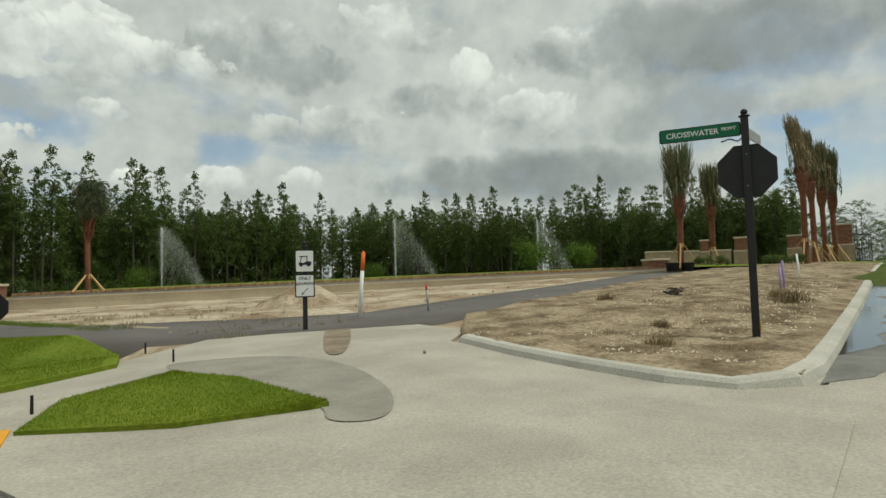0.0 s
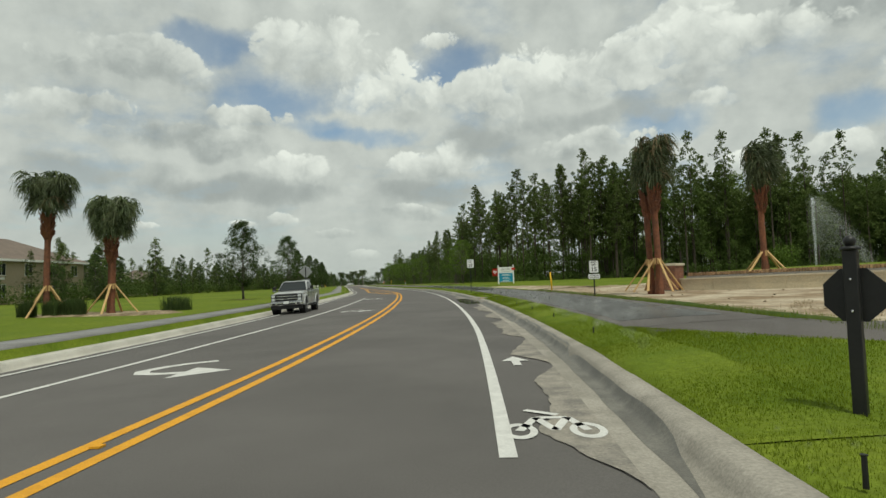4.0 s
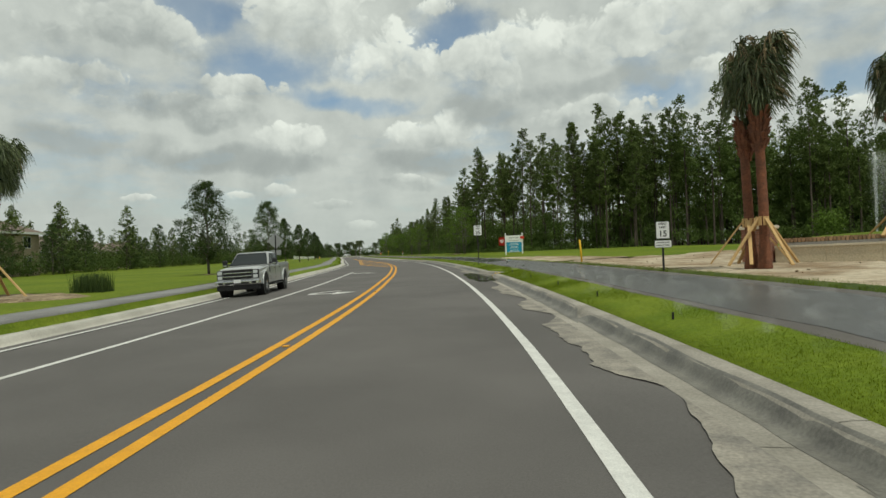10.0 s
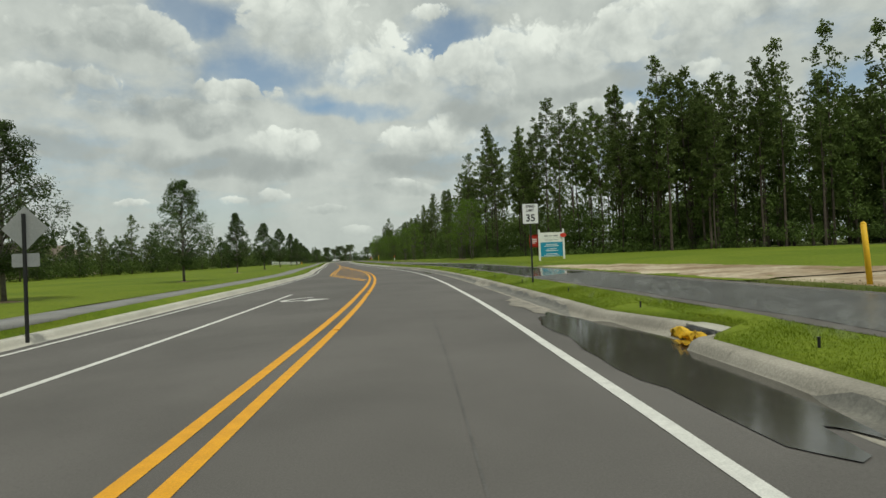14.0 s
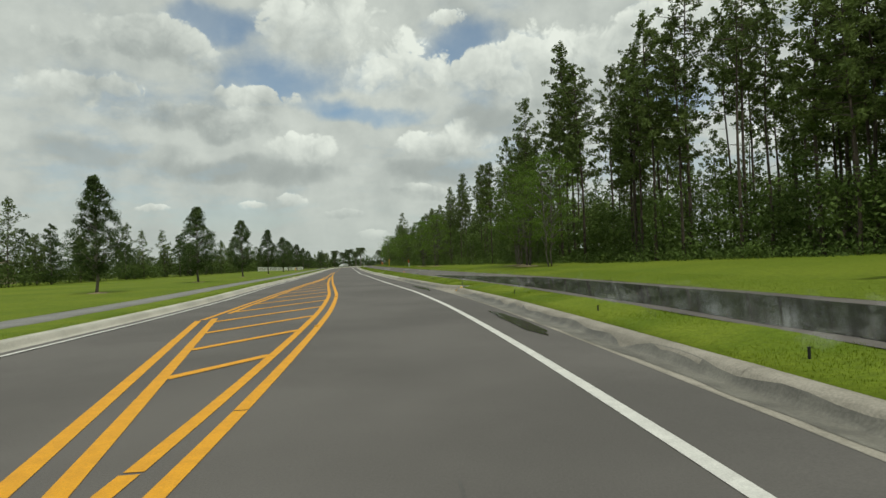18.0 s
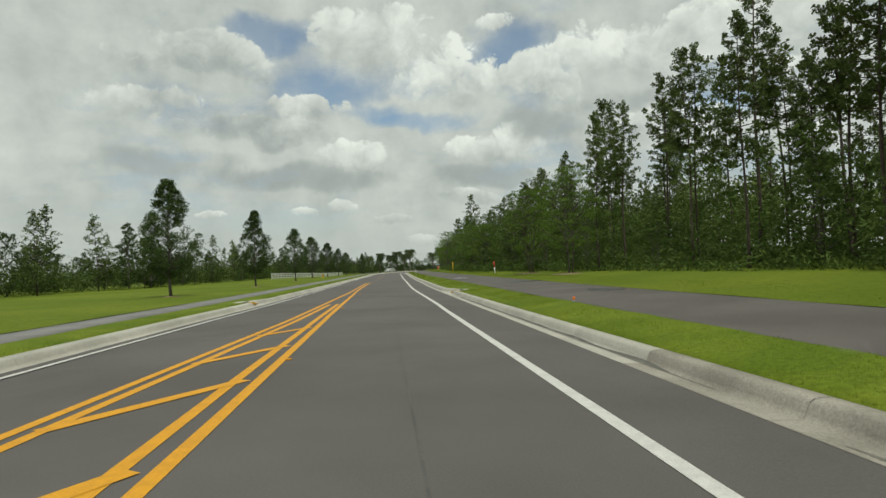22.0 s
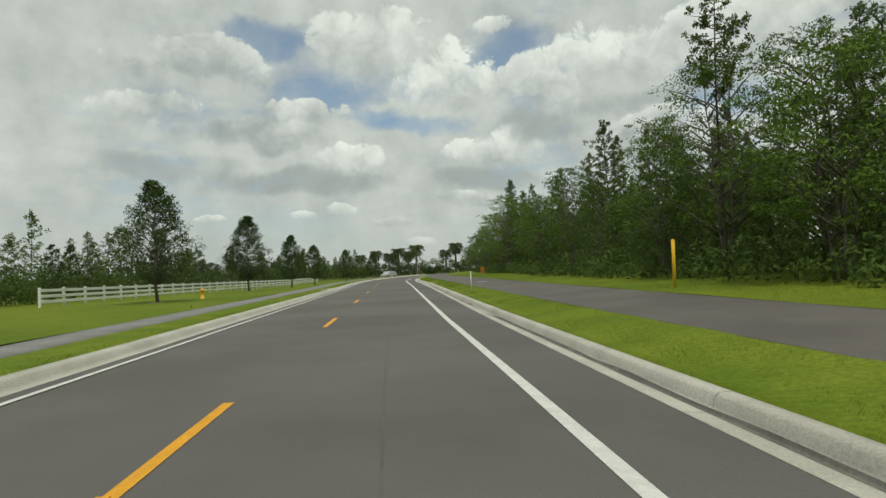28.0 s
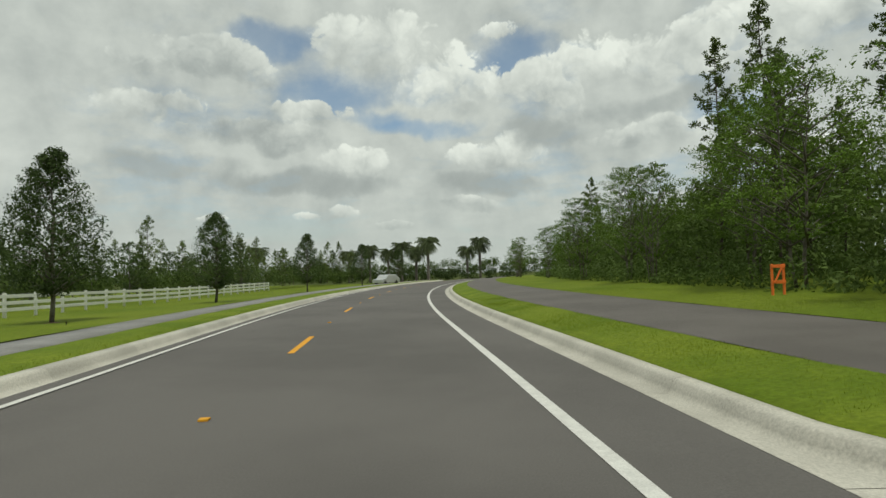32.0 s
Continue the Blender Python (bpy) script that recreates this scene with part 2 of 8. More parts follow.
# ---- materials ----
def material(name, base, vary=(), rough=0.8, metal=0.0, bump=0.0, bump_scale=40.0, scale=3.0, fine=60.0, amount=0.5, spread=0.0, leaf=0.0, spec=0.4, alpha=1.0, coat=0.0):
    """A procedural surface: base colour, a second colour in patches, fine grain, bump and per-object spread."""
    m = bpy.data.materials.new(name)
    m.use_nodes = True
    N, L = m.node_tree.nodes, m.node_tree.links
    p = N["Principled BSDF"]
    p.inputs["Roughness"].default_value, p.inputs["Metallic"].default_value = rough, metal
    p.inputs["Specular IOR Level"].default_value = spec
    p.inputs["Coat Weight"].default_value = coat
    p.inputs["Alpha"].default_value = alpha
    geo = N.new("ShaderNodeNewGeometry")

    def tex(sc, det):
        n = N.new("ShaderNodeTexNoise")
        n.inputs["Scale"].default_value, n.inputs["Detail"].default_value, n.inputs["Roughness"].default_value = sc, det, 0.6
        L.new(geo.outputs["Position"], n.inputs["Vector"])
        return n.outputs["Fac"]

    def mix(f, a, b, kind="MIX"):
        n = N.new("ShaderNodeMix")
        n.data_type, n.blend_type = "RGBA", kind
        for sock, v in (("Factor", f), ("A", a), ("B", b)):
            if isinstance(v, tuple):
                n.inputs[sock].default_value = (*v, 1) if len(v) == 3 else v
            elif isinstance(v, (int, float)):
                n.inputs[sock].default_value = v
            else:
                L.new(v, n.inputs[sock])
        return n.outputs["Result"]

    def span(v, lo, hi, a=0.0, b=1.0):
        n = N.new("ShaderNodeMapRange")
        for k, q in zip(("From Min", "From Max", "To Min", "To Max"), (lo, hi, a, b)):
            n.inputs[k].default_value = q
        L.new(v, n.inputs["Value"])
        return n.outputs[0]

    col = tuple(base)
    if vary:
        f = span(tex(scale, 4.0), 0.38, 0.62, 0.0, amount * 2 if amount < 0.5 else 1.0)
        col = mix(f, col, tuple(vary))
    g = span(tex(fine, 3.0), 0.3, 0.7, 1 - amount * 0.5, 1 + amount * 0.35)
    gc = N.new("ShaderNodeCombineColor")
    for i in range(3):
        L.new(g, gc.inputs[i])
    col = mix(1.0, col, gc.outputs[0], "MULTIPLY")
    if spread:
        info = N.new("ShaderNodeObjectInfo")
        src = geo.outputs["Random Per Island"] if leaf else info.outputs["Random"]
        w = span(src, 0, 1, 1 - spread, 1 + spread)
        wc = N.new("ShaderNodeCombineColor")
        for i in range(3):
            L.new(w, wc.inputs[i])
        col = mix(1.0, col, wc.outputs[0], "MULTIPLY")
        if leaf:
            w2 = span(info.outputs["Random"], 0, 1, 0.8, 1.2)
            wc2 = N.new("ShaderNodeCombineColor")
            for i in range(3):
                L.new(w2, wc2.inputs[i])
            col = mix(1.0, col, wc2.outputs[0], "MULTIPLY")
    if isinstance(col, tuple):
        p.inputs["Base Color"].default_value = (*col, 1)
    else:
        L.new(col, p.inputs["Base Color"])
    if bump:
        b = N.new("ShaderNodeBump")
        b.inputs["Strength"].default_value, b.inputs["Distance"].default_value = bump, 0.02
        L.new(tex(bump_scale, 5.0), b.inputs["Height"])
        L.new(b.outputs[0], p.inputs["Normal"])
    if leaf:
        t = N.new("ShaderNodeBsdfTranslucent")
        L.new(col, t.inputs["Color"])
        a = N.new("ShaderNodeMixShader")
        a.inputs[0].default_value = leaf
        L.new(p.outputs[0], a.inputs[1])
        L.new(t.outputs[0], a.inputs[2])
        L.new(a.outputs[0], N["Material Output"].inputs[0])
    return m


M_ASPHALT = material("asphalt", (0.100, 0.092, 0.087), (0.142, 0.131, 0.124), rough=0.85, bump=0.35, bump_scale=90, scale=0.22, fine=55, amount=0.35)
M_SEAM = material("tar_seam", (0.075, 0.070, 0.067), (0.11, 0.104, 0.10), rough=0.7, scale=1.5, fine=40, amount=0.5)
M_PATH = material("path_asphalt", (0.096, 0.085, 0.078), (0.142, 0.127, 0.117), rough=0.75, bump=0.3, bump_scale=80, scale=0.4, fine=60, amount=0.35)
M_WET = material("wet_asphalt", (0.035, 0.035, 0.035), (0.06, 0.058, 0.057), rough=0.11, bump=0.03, bump_scale=5, scale=0.6, fine=40, amount=0.4, spec=0.6)
M_DAMPPATH = material("damp_asphalt", (0.062, 0.060, 0.059), (0.095, 0.091, 0.088), rough=0.34, bump=0.1, bump_scale=12, scale=0.5, fine=40, amount=0.4, spec=0.6)
M_CONC = material("concrete", (0.43, 0.395, 0.335), (0.33, 0.30, 0.25), rough=0.9, bump=0.25, bump_scale=45, scale=0.55, fine=35, amount=0.45)
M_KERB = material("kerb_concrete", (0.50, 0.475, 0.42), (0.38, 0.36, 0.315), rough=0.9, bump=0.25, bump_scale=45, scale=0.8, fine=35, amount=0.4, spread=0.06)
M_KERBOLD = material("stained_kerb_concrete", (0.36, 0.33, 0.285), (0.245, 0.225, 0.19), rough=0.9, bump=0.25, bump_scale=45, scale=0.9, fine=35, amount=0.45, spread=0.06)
M_FILM = material("sand_film", (0.33, 0.30, 0.255), (0.20, 0.185, 0.165), rough=0.95, bump=0.25, bump_scale=45, scale=2.4, fine=30, amount=0.5, spec=0.2)
M_STAIN = material("stained_concrete", (0.235, 0.215, 0.18), (0.31, 0.285, 0.24), rough=0.75, bump=0.2, bump_scale=45, scale=1.4, fine=35, amount=0.4, spec=0.3)
M_TRACK = material("muddy_track", (0.19, 0.145, 0.10), (0.28, 0.23, 0.175), rough=0.9, bump=0.3, bump_scale=30, scale=2.2, fine=16, amount=0.6, spec=0.2)
M_DAMP = material("damp_concrete", (0.115, 0.108, 0.095), (0.19, 0.18, 0.155), rough=0.55, bump=0.2, bump_scale=40, scale=1.6, fine=30, amount=0.5, spec=0.5)
M_WALK = material("walk_concrete", (0.25, 0.245, 0.24), (0.19, 0.185, 0.18), rough=0.9, bump=0.2, bump_scale=40, scale=0.8, fine=35, amount=0.4, spread=0.06)
M_WHITE = material("road_white", (0.66, 0.65, 0.62), (0.50, 0.49, 0.47), rough=0.7, bump=0.15, bump_scale=70, scale=5, fine=70, amount=0.3)
M_YELLOW = material("road_yellow", (0.72, 0.34, 0.015), (0.58, 0.27, 0.015), rough=0.7, bump=0.15, bump_scale=70, scale=5, fine=70, amount=0.3)
M_TURF = material("turf", (0.105, 0.155, 0.012), (0.16, 0.205, 0.02), rough=0.95, bump=0.6, bump_scale=30, scale=0.5, fine=14, amount=0.5, spec=0.15)
M_LAWN = material("lawn_turf", (0.105, 0.150, 0.011), (0.145, 0.185, 0.016), rough=0.95, bump=0.6, bump_scale=30, scale=0.12, fine=6, amount=0.5, spec=0.15)
M_ROUGH = material("rough_grass", (0.055, 0.085, 0.016), (0.10, 0.11, 0.03), rough=0.95, bump=0.7, bump_scale=12, scale=0.15, fine=3, amount=0.6, spec=0.1)
M_SAND = material("sandy_soil", (0.25, 0.180, 0.112), (0.49, 0.415, 0.31), rough=0.95, bump=0.8, bump_scale=9, scale=0.42, fine=5, amount=0.6, spec=0.15)
M_DIRT = material("dry_mulch_soil", (0.150, 0.108, 0.066), (0.36, 0.285, 0.19), rough=0.95, bump=1.0, bump_scale=14, scale=1.1, fine=11, amount=0.9, spec=0.15)
M_FLOOR = material("forest_floor", (0.045, 0.055, 0.018), (0.075, 0.065, 0.03), rough=0.95, bump=0.8, bump_scale=6, scale=0.3, fine=3, amount=0.6, spec=0.1)
M_BLADE = material("grass_blade", (0.130, 0.180, 0.013), (0.175, 0.215, 0.022), rough=0.8, scale=0.8, fine=8, amount=0.3, spread=0.18, leaf=0.35, spec=0.08)
M_NEEDLE = material("pine_needles", (0.110, 0.150, 0.048), (0.155, 0.195, 0.062), rough=0.7, scale=0.6, fine=5, amount=0.3, spread=0.25, leaf=0.28, spec=0.06)
M_OAK = material("oak_leaves", (0.058, 0.088, 0.030), (0.080, 0.112, 0.038), rough=0.6, scale=1.2, fine=6, amount=0.3, spread=0.25, leaf=0.22, spec=0.06)
M_LIGHT = material("light_leaves", (0.10, 0.165, 0.028), (0.14, 0.205, 0.036), rough=0.6, scale=0.8, fine=5, amount=0.3, spread=0.28, leaf=0.3, spec=0.08)
M_BUSH = material("bush_leaves", (0.085, 0.128, 0.034), (0.120, 0.168, 0.042), rough=0.6, scale=0.5, fine=4, amount=0.3, spread=0.24, leaf=0.3, spec=0.08)
M_FROND = material("palm_frond", (0.085, 0.115, 0.05), (0.14, 0.155, 0.075), rough=0.5, scale=1.5, fine=6, amount=0.3, spread=0.4, leaf=0.2, spec=0.35)
M_DRYFROND = material("dry_frond", (0.30, 0.235, 0.13), (0.20, 0.15, 0.08), rough=0.8, scale=3, fine=20, amount=0.4, spread=0.3, leaf=0.15)
M_BARK = material("pine_bark", (0.060, 0.046, 0.038), (0.10, 0.078, 0.062), rough=0.95, bump=0.9, bump_scale=14, scale=3, fine=16, amount=0.6, spread=0.2)
M_GREYBARK = material("grey_bark", (0.10, 0.085, 0.07), (0.16, 0.145, 0.125), rough=0.95, bump=0.7, bump_scale=20, scale=4, fine=22, amount=0.5, spread=0.2)
M_PALMBARK = material("palm_bark", (0.22, 0.085, 0.045), (0.15, 0.065, 0.04), rough=0.9, bump=0.8, bump_scale=16, scale=3, fine=14, amount=0.6)
M_TIMBER = material("new_timber", (0.55, 0.36, 0.16), (0.46, 0.29, 0.12), rough=0.75, bump=0.2, bump_scale=30, scale=4, fine=26, amount=0.3, spread=0.12)
M_WHITEPAINT = material("white_paint", (0.78, 0.78, 0.76), (0.68, 0.68, 0.65), rough=0.5, scale=2, fine=24, amount=0.15)
M_BLACK = material("black_paint", (0.012, 0.012, 0.013), (0.02, 0.02, 0.02), rough=0.45, scale=4, fine=30, amount=0.3)
M_BACK = material("sign_back", (0.30, 0.31, 0.31), (0.36, 0.36, 0.36), rough=0.5, metal=0.3, scale=4, fine=30, amount=0.2)
M_SIGNWHITE = material("sign_white", (0.74, 0.75, 0.74), (0.70, 0.70, 0.70), rough=0.45, scale=4, fine=30, amount=0.1)
M_GREENSIGN = material("sign_green", (0.0, 0.13, 0.055), (0.0, 0.11, 0.05), rough=0.4, scale=4, fine=30, amount=0.1)
M_CYAN = material("sign_cyan", (0.015, 0.26, 0.42), (0.015, 0.23, 0.38), rough=0.5, scale=2, fine=20, amount=0.1)
M_RED = material("sign_red", (0.62, 0.05, 0.03), (0.55, 0.04, 0.03), rough=0.6, scale=3, fine=20, amount=0.15)
M_ORANGE = material("safety_orange", (0.75, 0.17, 0.03), (0.65, 0.14, 0.03), rough=0.6, scale=4, fine=25, amount=0.15)
M_POSTYEL = material("marker_yellow", (0.75, 0.45, 0.02), (0.66, 0.38, 0.02), rough=0.6, scale=4, fine=25, amount=0.2)
M_SOLDIER = material("tan_brick", (0.42, 0.27, 0.15), (0.34, 0.20, 0.11), rough=0.9, bump=0.5, bump_scale=60, scale=9, fine=40, amount=0.4, spread=0.3)
M_BRICK = material("brick_red", (0.30, 0.14, 0.09), (0.24, 0.11, 0.075), rough=0.9, bump=0.5, bump_scale=60, scale=9, fine=40, amount=0.4, spread=0.2)
M_MORTAR = material("mortar", (0.40, 0.37, 0.33), (0.33, 0.30, 0.27), rough=0.95, bump=0.4, bump_scale=60, scale=4, fine=40, amount=0.4)
M_WARMSTONE = material("warm_stone", (0.36, 0.27, 0.19), (0.44, 0.34, 0.25), rough=0.85, bump=0.4, bump_scale=14, scale=2.5, fine=22, amount=0.6)
M_STUCCO = material("grey_block", (0.60, 0.51, 0.36), (0.50, 0.43, 0.31), rough=0.9, bump=0.5, bump_scale=40, scale=0.8, fine=20, amount=0.4)
M_CAP = material("limestone_cap", (0.66, 0.58, 0.45), (0.56, 0.49, 0.38), rough=0.85, bump=0.3, bump_scale=40, scale=2, fine=30, amount=0.3)
M_SILVER = material("silver_car_paint", (0.50, 0.51, 0.51), (0.47, 0.48, 0.48), rough=0.30, metal=0.35, scale=2, fine=200, amount=0.05, coat=0.6)
M_CHROME = material("chrome", (0.62, 0.63, 0.64), (0.58, 0.58, 0.6), rough=0.14, metal=1.0, scale=4, fine=50, amount=0.05)
M_TYRE = material("tyre_rubber", (0.016, 0.016, 0.016), (0.024, 0.023, 0.022), rough=0.85, bump=0.3, bump_scale=50, scale=6, fine=40, amount=0.3)
M_TRIM = material("black_trim", (0.014, 0.014, 0.015), (0.02, 0.02, 0.02), rough=0.5, scale=5, fine=50, amount=0.2)
M_GLASS = material("dark_glass", (0.02, 0.025, 0.027), (0.026, 0.03, 0.03), rough=0.05, scale=1, fine=20, amount=0.05, spec=0.35)
M_LAMPGLASS = material("lamp_glass", (0.55, 0.57, 0.58), (0.45, 0.47, 0.48), rough=0.08, scale=9, fine=60, amount=0.2, spec=0.7)
M_TAIL = material("tail_lamp", (0.30, 0.012, 0.01), (0.24, 0.01, 0.01), rough=0.15, scale=9, fine=60, amount=0.1, spec=0.6)
M_WATER = material("standing_water", (0.05, 0.046, 0.04), (0.07, 0.065, 0.055), rough=0.09, bump=0.05, bump_scale=6, scale=0.8, fine=9, amount=0.3, spec=0.7)
M_SPRAY = material("spray_drops", (0.86, 0.88, 0.88), (0.8, 0.82, 0.82), rough=0.3, scale=2, fine=20, amount=0.1, alpha=0.5)
M_MIST = material("mist_drops", (0.86, 0.88, 0.88), (0.8, 0.82, 0.82), rough=0.3, scale=2, fine=20, amount=0.1, alpha=0.19)
M_VAPOUR = material("water_haze", (0.86, 0.88, 0.88), (0.8, 0.82, 0.82), rough=0.5, scale=2, fine=20, amount=0.1, alpha=0.022)
M_ROOF = material("roof_shingle", (0.20, 0.155, 0.125), (0.15, 0.12, 0.10), rough=0.9, bump=0.4, bump_scale=14, scale=1.2, fine=9, amount=0.4)
M_HOUSE = material("house_stucco", (0.44, 0.36, 0.26), (0.40, 0.33, 0.24), rough=0.9, bump=0.2, bump_scale=30, scale=0.5, fine=14, amount=0.25)
M_PVC = material("purple_pipe", (0.30, 0.22, 0.40), (0.26, 0.19, 0.34), rough=0.5, scale=4, fine=20, amount=0.2)
M_PLASTIC = material("inlet_fabric_yellow", (0.74, 0.46, 0.02), (0.55, 0.33, 0.02), rough=0.75, bump=0.4, bump_scale=24, scale=4, fine=18, amount=0.5)
M_HEDGE = M_BUSH
M_REDHYD = material("hydrant_yellow", (0.72, 0.42, 0.02), (0.62, 0.34, 0.02), rough=0.45, scale=5, fine=30, amount=0.2)

# ---- the road's line: s along the edge line of the lane, l to its right ----
BEND_S = (-120.0, -60.0, 0.0, 84.5, 235.0, 335.0, 900.0)
BEND_H = (-6.0, -6.0, 3.6, 17.1, 17.1, -2.0, -2.0)
_s = np.arange(-120.0, 900.0, 0.5)
_h = np.radians(np.interp(_s, BEND_S, BEND_H))
_x, _y = np.cumsum(-np.sin(_h)) * 0.5, np.cumsum(np.cos(_h)) * 0.5
_x, _y = _x - _x[240] - 0.638, _y - _y[240] + 15.0


def at(s, l):
    """World x, y of the point s along the road and l to the right of its edge line."""
    l = l + np.interp(s, (45, 74, 84, 100, 116, 128, 171, 180, 218, 226, 236), (0, 0.35, 0.35, 0.0, -0.2, -0.2, -0.3, -0.3, 0.1, 0.12, 0.1))
    x, y, h = np.interp(s, _s, _x), np.interp(s, _s, _y), np.interp(s, _s, _h)
    return x + l * np.cos(h), y + l * np.sin(h)


def way(s):
    """The road's heading at s, in degrees to the left of +y."""
    return float(np.degrees(np.interp(s, _s, _h)))


def near(x, y):
    """s and l of world points."""
    x, y = np.atleast_1d(x), np.atleast_1d(y)
    S, Lo = np.empty(len(x)), np.empty(len(x))
    for i in range(0, len(x), 400):
        d = (x[i:i + 400, None] - _x[None, ::2]) ** 2 + (y[i:i + 400, None] - _y[None, ::2]) ** 2
        k = d.argmin(1) * 2
        S[i:i + 400] = _s[k]
        Lo[i:i + 400] = (x[i:i + 400] - _x[k]) * np.cos(_h[k]) + (y[i:i + 400] - _y[k]) * np.sin(_h[k])
    return S, Lo


def left_line(s):
    """l of the left edge line."""
    return np.interp(s, (-60, 0, 20, 50, 65, 85, 97, 123, 143, 177, 215, 400), (-8.5, -8.6, -9.0, -9.4, -9.2, -8.6, -8.3, -7.4, -7.05, -6.6, -6.5, -6.4))


def edge_line(s):
    """l of the painted line at the right edge of the lane."""
    return np.interp(s, (0, 8, 20, 30, 50, 64, 89, 119, 128, 136, 141, 155, 171, 211, 260), (0.05, 0.05, -0.08, -0.14, -0.05, 0.0, -0.07, -0.12, -0.3, -0.43, -0.40, -0.28, -0.16, -0.16, -0.1))


def pan_edge(s):
    """l of the edge between asphalt and the right gutter."""
    return float(0.98 + np.interp(s, (-4, 2, 63, 89, 115, 136, 171, 210, 250), (0.0, 0.12, 0.15, 0.28, 0.16, -0.13, 0.0, 0.12, 0.1)))


def crossfall(s, l):
    """The road falls away to the left before the hatching: l and height of a point there."""
    s, l = np.asarray(s, float), np.asarray(l, float)
    d = 0.2 * np.interp(s, (38, 57), (1, 0)) * np.clip((-3.9 - l) / 5.2, 0, 1.05)
    d = d * np.interp(left_line(s) - l, (0.95, 2.3), (1, 0))
    return l + d / 1.44 * (l + 1.6), -d


RIGHT_L = (1.4, 3.0, 6.2, 9.0, 14.0, 30.0, 60.0)
RIGHT_Z = (0.15, 0.33, 0.45, 0.58, 0.80, 0.95, 1.0)


def height(s, l):
    """Height of the land at s, l."""
    s, l = np.asarray(s, float), np.asarray(l, float)
    k = left_line(s)
    rise = np.interp(l, (6.2, 9.7, 14, 22, 34, 50, 90), (0.45, 0.47, 0.52, 0.85, 1.4, 1.95, 2.0))
    near_start = np.clip((52 - s) / 22, 0, 1)
    zr = np.interp(l, RIGHT_L, RIGHT_Z) * (1 - near_start) + np.where(l < 6.2, np.interp(l, RIGHT_L, RIGHT_Z), rise) * near_start
    zl = np.interp(k - l, (0.9, 3.7, 20, 60), (0.15, 0.20, 0.30, 0.35)) - np.interp(s, (205, 225, 245, 265), (0, 0.1, 0.45, 0.6)) * np.interp(k - l, (3.7, 9.0), (0, 1))
    return np.where(l > 0, zr, np.where(l < k, zl, 0.0))


def mesh_from(name, verts, faces):
    me = bpy.data.meshes.new(name)
    verts, faces = np.asarray(verts, np.float32).reshape(-1, 3), np.asarray(faces, np.int32)
    k = faces.shape[1]
    me.vertices.add(len(verts))
    me.vertices.foreach_set("co", verts.ravel())
    me.loops.add(faces.size)
    me.loops.foreach_set("vertex_index", faces.ravel())
    me.polygons.add(len(faces))
    me.polygons.foreach_set("loop_start", np.arange(0, faces.size, k, dtype=np.int32))
    me.update(calc_edges=True)
    me.validate()
    return me


def part(name, bm, mat, parent=None, label="", smooth=False):
    """Links a bmesh or mesh as one object, under a parent if given."""
    if isinstance(bm, bmesh.types.BMesh):
        me = bpy.data.meshes.new(name)
        bmesh.ops.recalc_face_normals(bm, faces=bm.faces[:])
        bm.to_mesh(me)
        bm.free()
    else:
        me = bm
    if smooth:
        me.polygons.foreach_set("use_smooth", np.ones(len(me.polygons), bool))
    if mat and not me.materials:
        me.materials.append(mat)
    ob = new(name, me)
    if parent:
        ob.parent = parent
    return tagged(ob, label)


def thing(name, x, y, z, turn=0.0, label="", category="", group="", kind=""):
    ob = new(name)
    ob.empty_display_size = 0.2
    ob.matrix_basis = pose(x, y, z, 0, 0, turn)
    return tagged(ob, label, category, group, kind)


def box(bm, x0, x1, y0, y1, z0, z1, bevel=0.0, m=None):
    vs = [bm.verts.new((x, y, z)) for z in (z0, z1) for y in (y0, y1) for x in (x0, x1)]
    fs = [bm.faces.new([vs[i] for i in q]) for q in ((0, 2, 3, 1), (4, 5, 7, 6), (0, 1, 5, 4), (2, 6, 7, 3), (0, 4, 6, 2), (1, 3, 7, 5))]
    if bevel:
        es = list({e for f in fs for e in f.edges})
        r = bmesh.ops.bevel(bm, geom=es, offset=bevel, segments=2, affect="EDGES", profile=0.5)
        vs = list({v for f in r["faces"] for v in f.verts} | {v for v in vs if v.is_valid})
    if m is not None:
        bmesh.ops.transform(bm, matrix=m, verts=[v for v in vs if v.is_valid])
    return bm


def tube(bm, pts, radii, n=8, cap=True):
    """A round tapered rod through points."""
    rings = []
    pts = [Vector(p) for p in pts]
    for i, p in enumerate(pts):
        d = (pts[min(i + 1, len(pts) - 1)] - pts[max(i - 1, 0)]).normalized()
        a = d.orthogonal().normalized() if abs(d.z) < 0.9 else (Vector((1, 0, 0)) - d * d.x).normalized()
        b = d.cross(a)
        r = radii[i] if isinstance(radii, (list, tuple)) else radii
        rings.append([bm.verts.new(p + (a * math.cos(t) + b * math.sin(t)) * r) for t in [2 * math.pi * k / n for k in range(n)]])
    for u, v in zip(rings, rings[1:]):
        for k in range(n):
            bm.faces.new((u[k], u[(k + 1) % n], v[(k + 1) % n], v[k]))
    if cap:
        bm.faces.new(rings[0][::-1])
        bm.faces.new(rings[-1])
    return bm


def plate(bm, outline, y0, y1):
    """An upright plate: an outline in x, z, from y0 to y1."""
    a = [bm.verts.new((x, y0, z)) for x, z in outline]
    b = [bm.verts.new((x, y1, z)) for x, z in outline]
    bm.faces.new(a)
    bm.faces.new(b[::-1])
    for i in range(len(a)):
        j = (i + 1) % len(a)
        bm.faces.new((a[j], a[i], b[i], b[j]))
    return bm


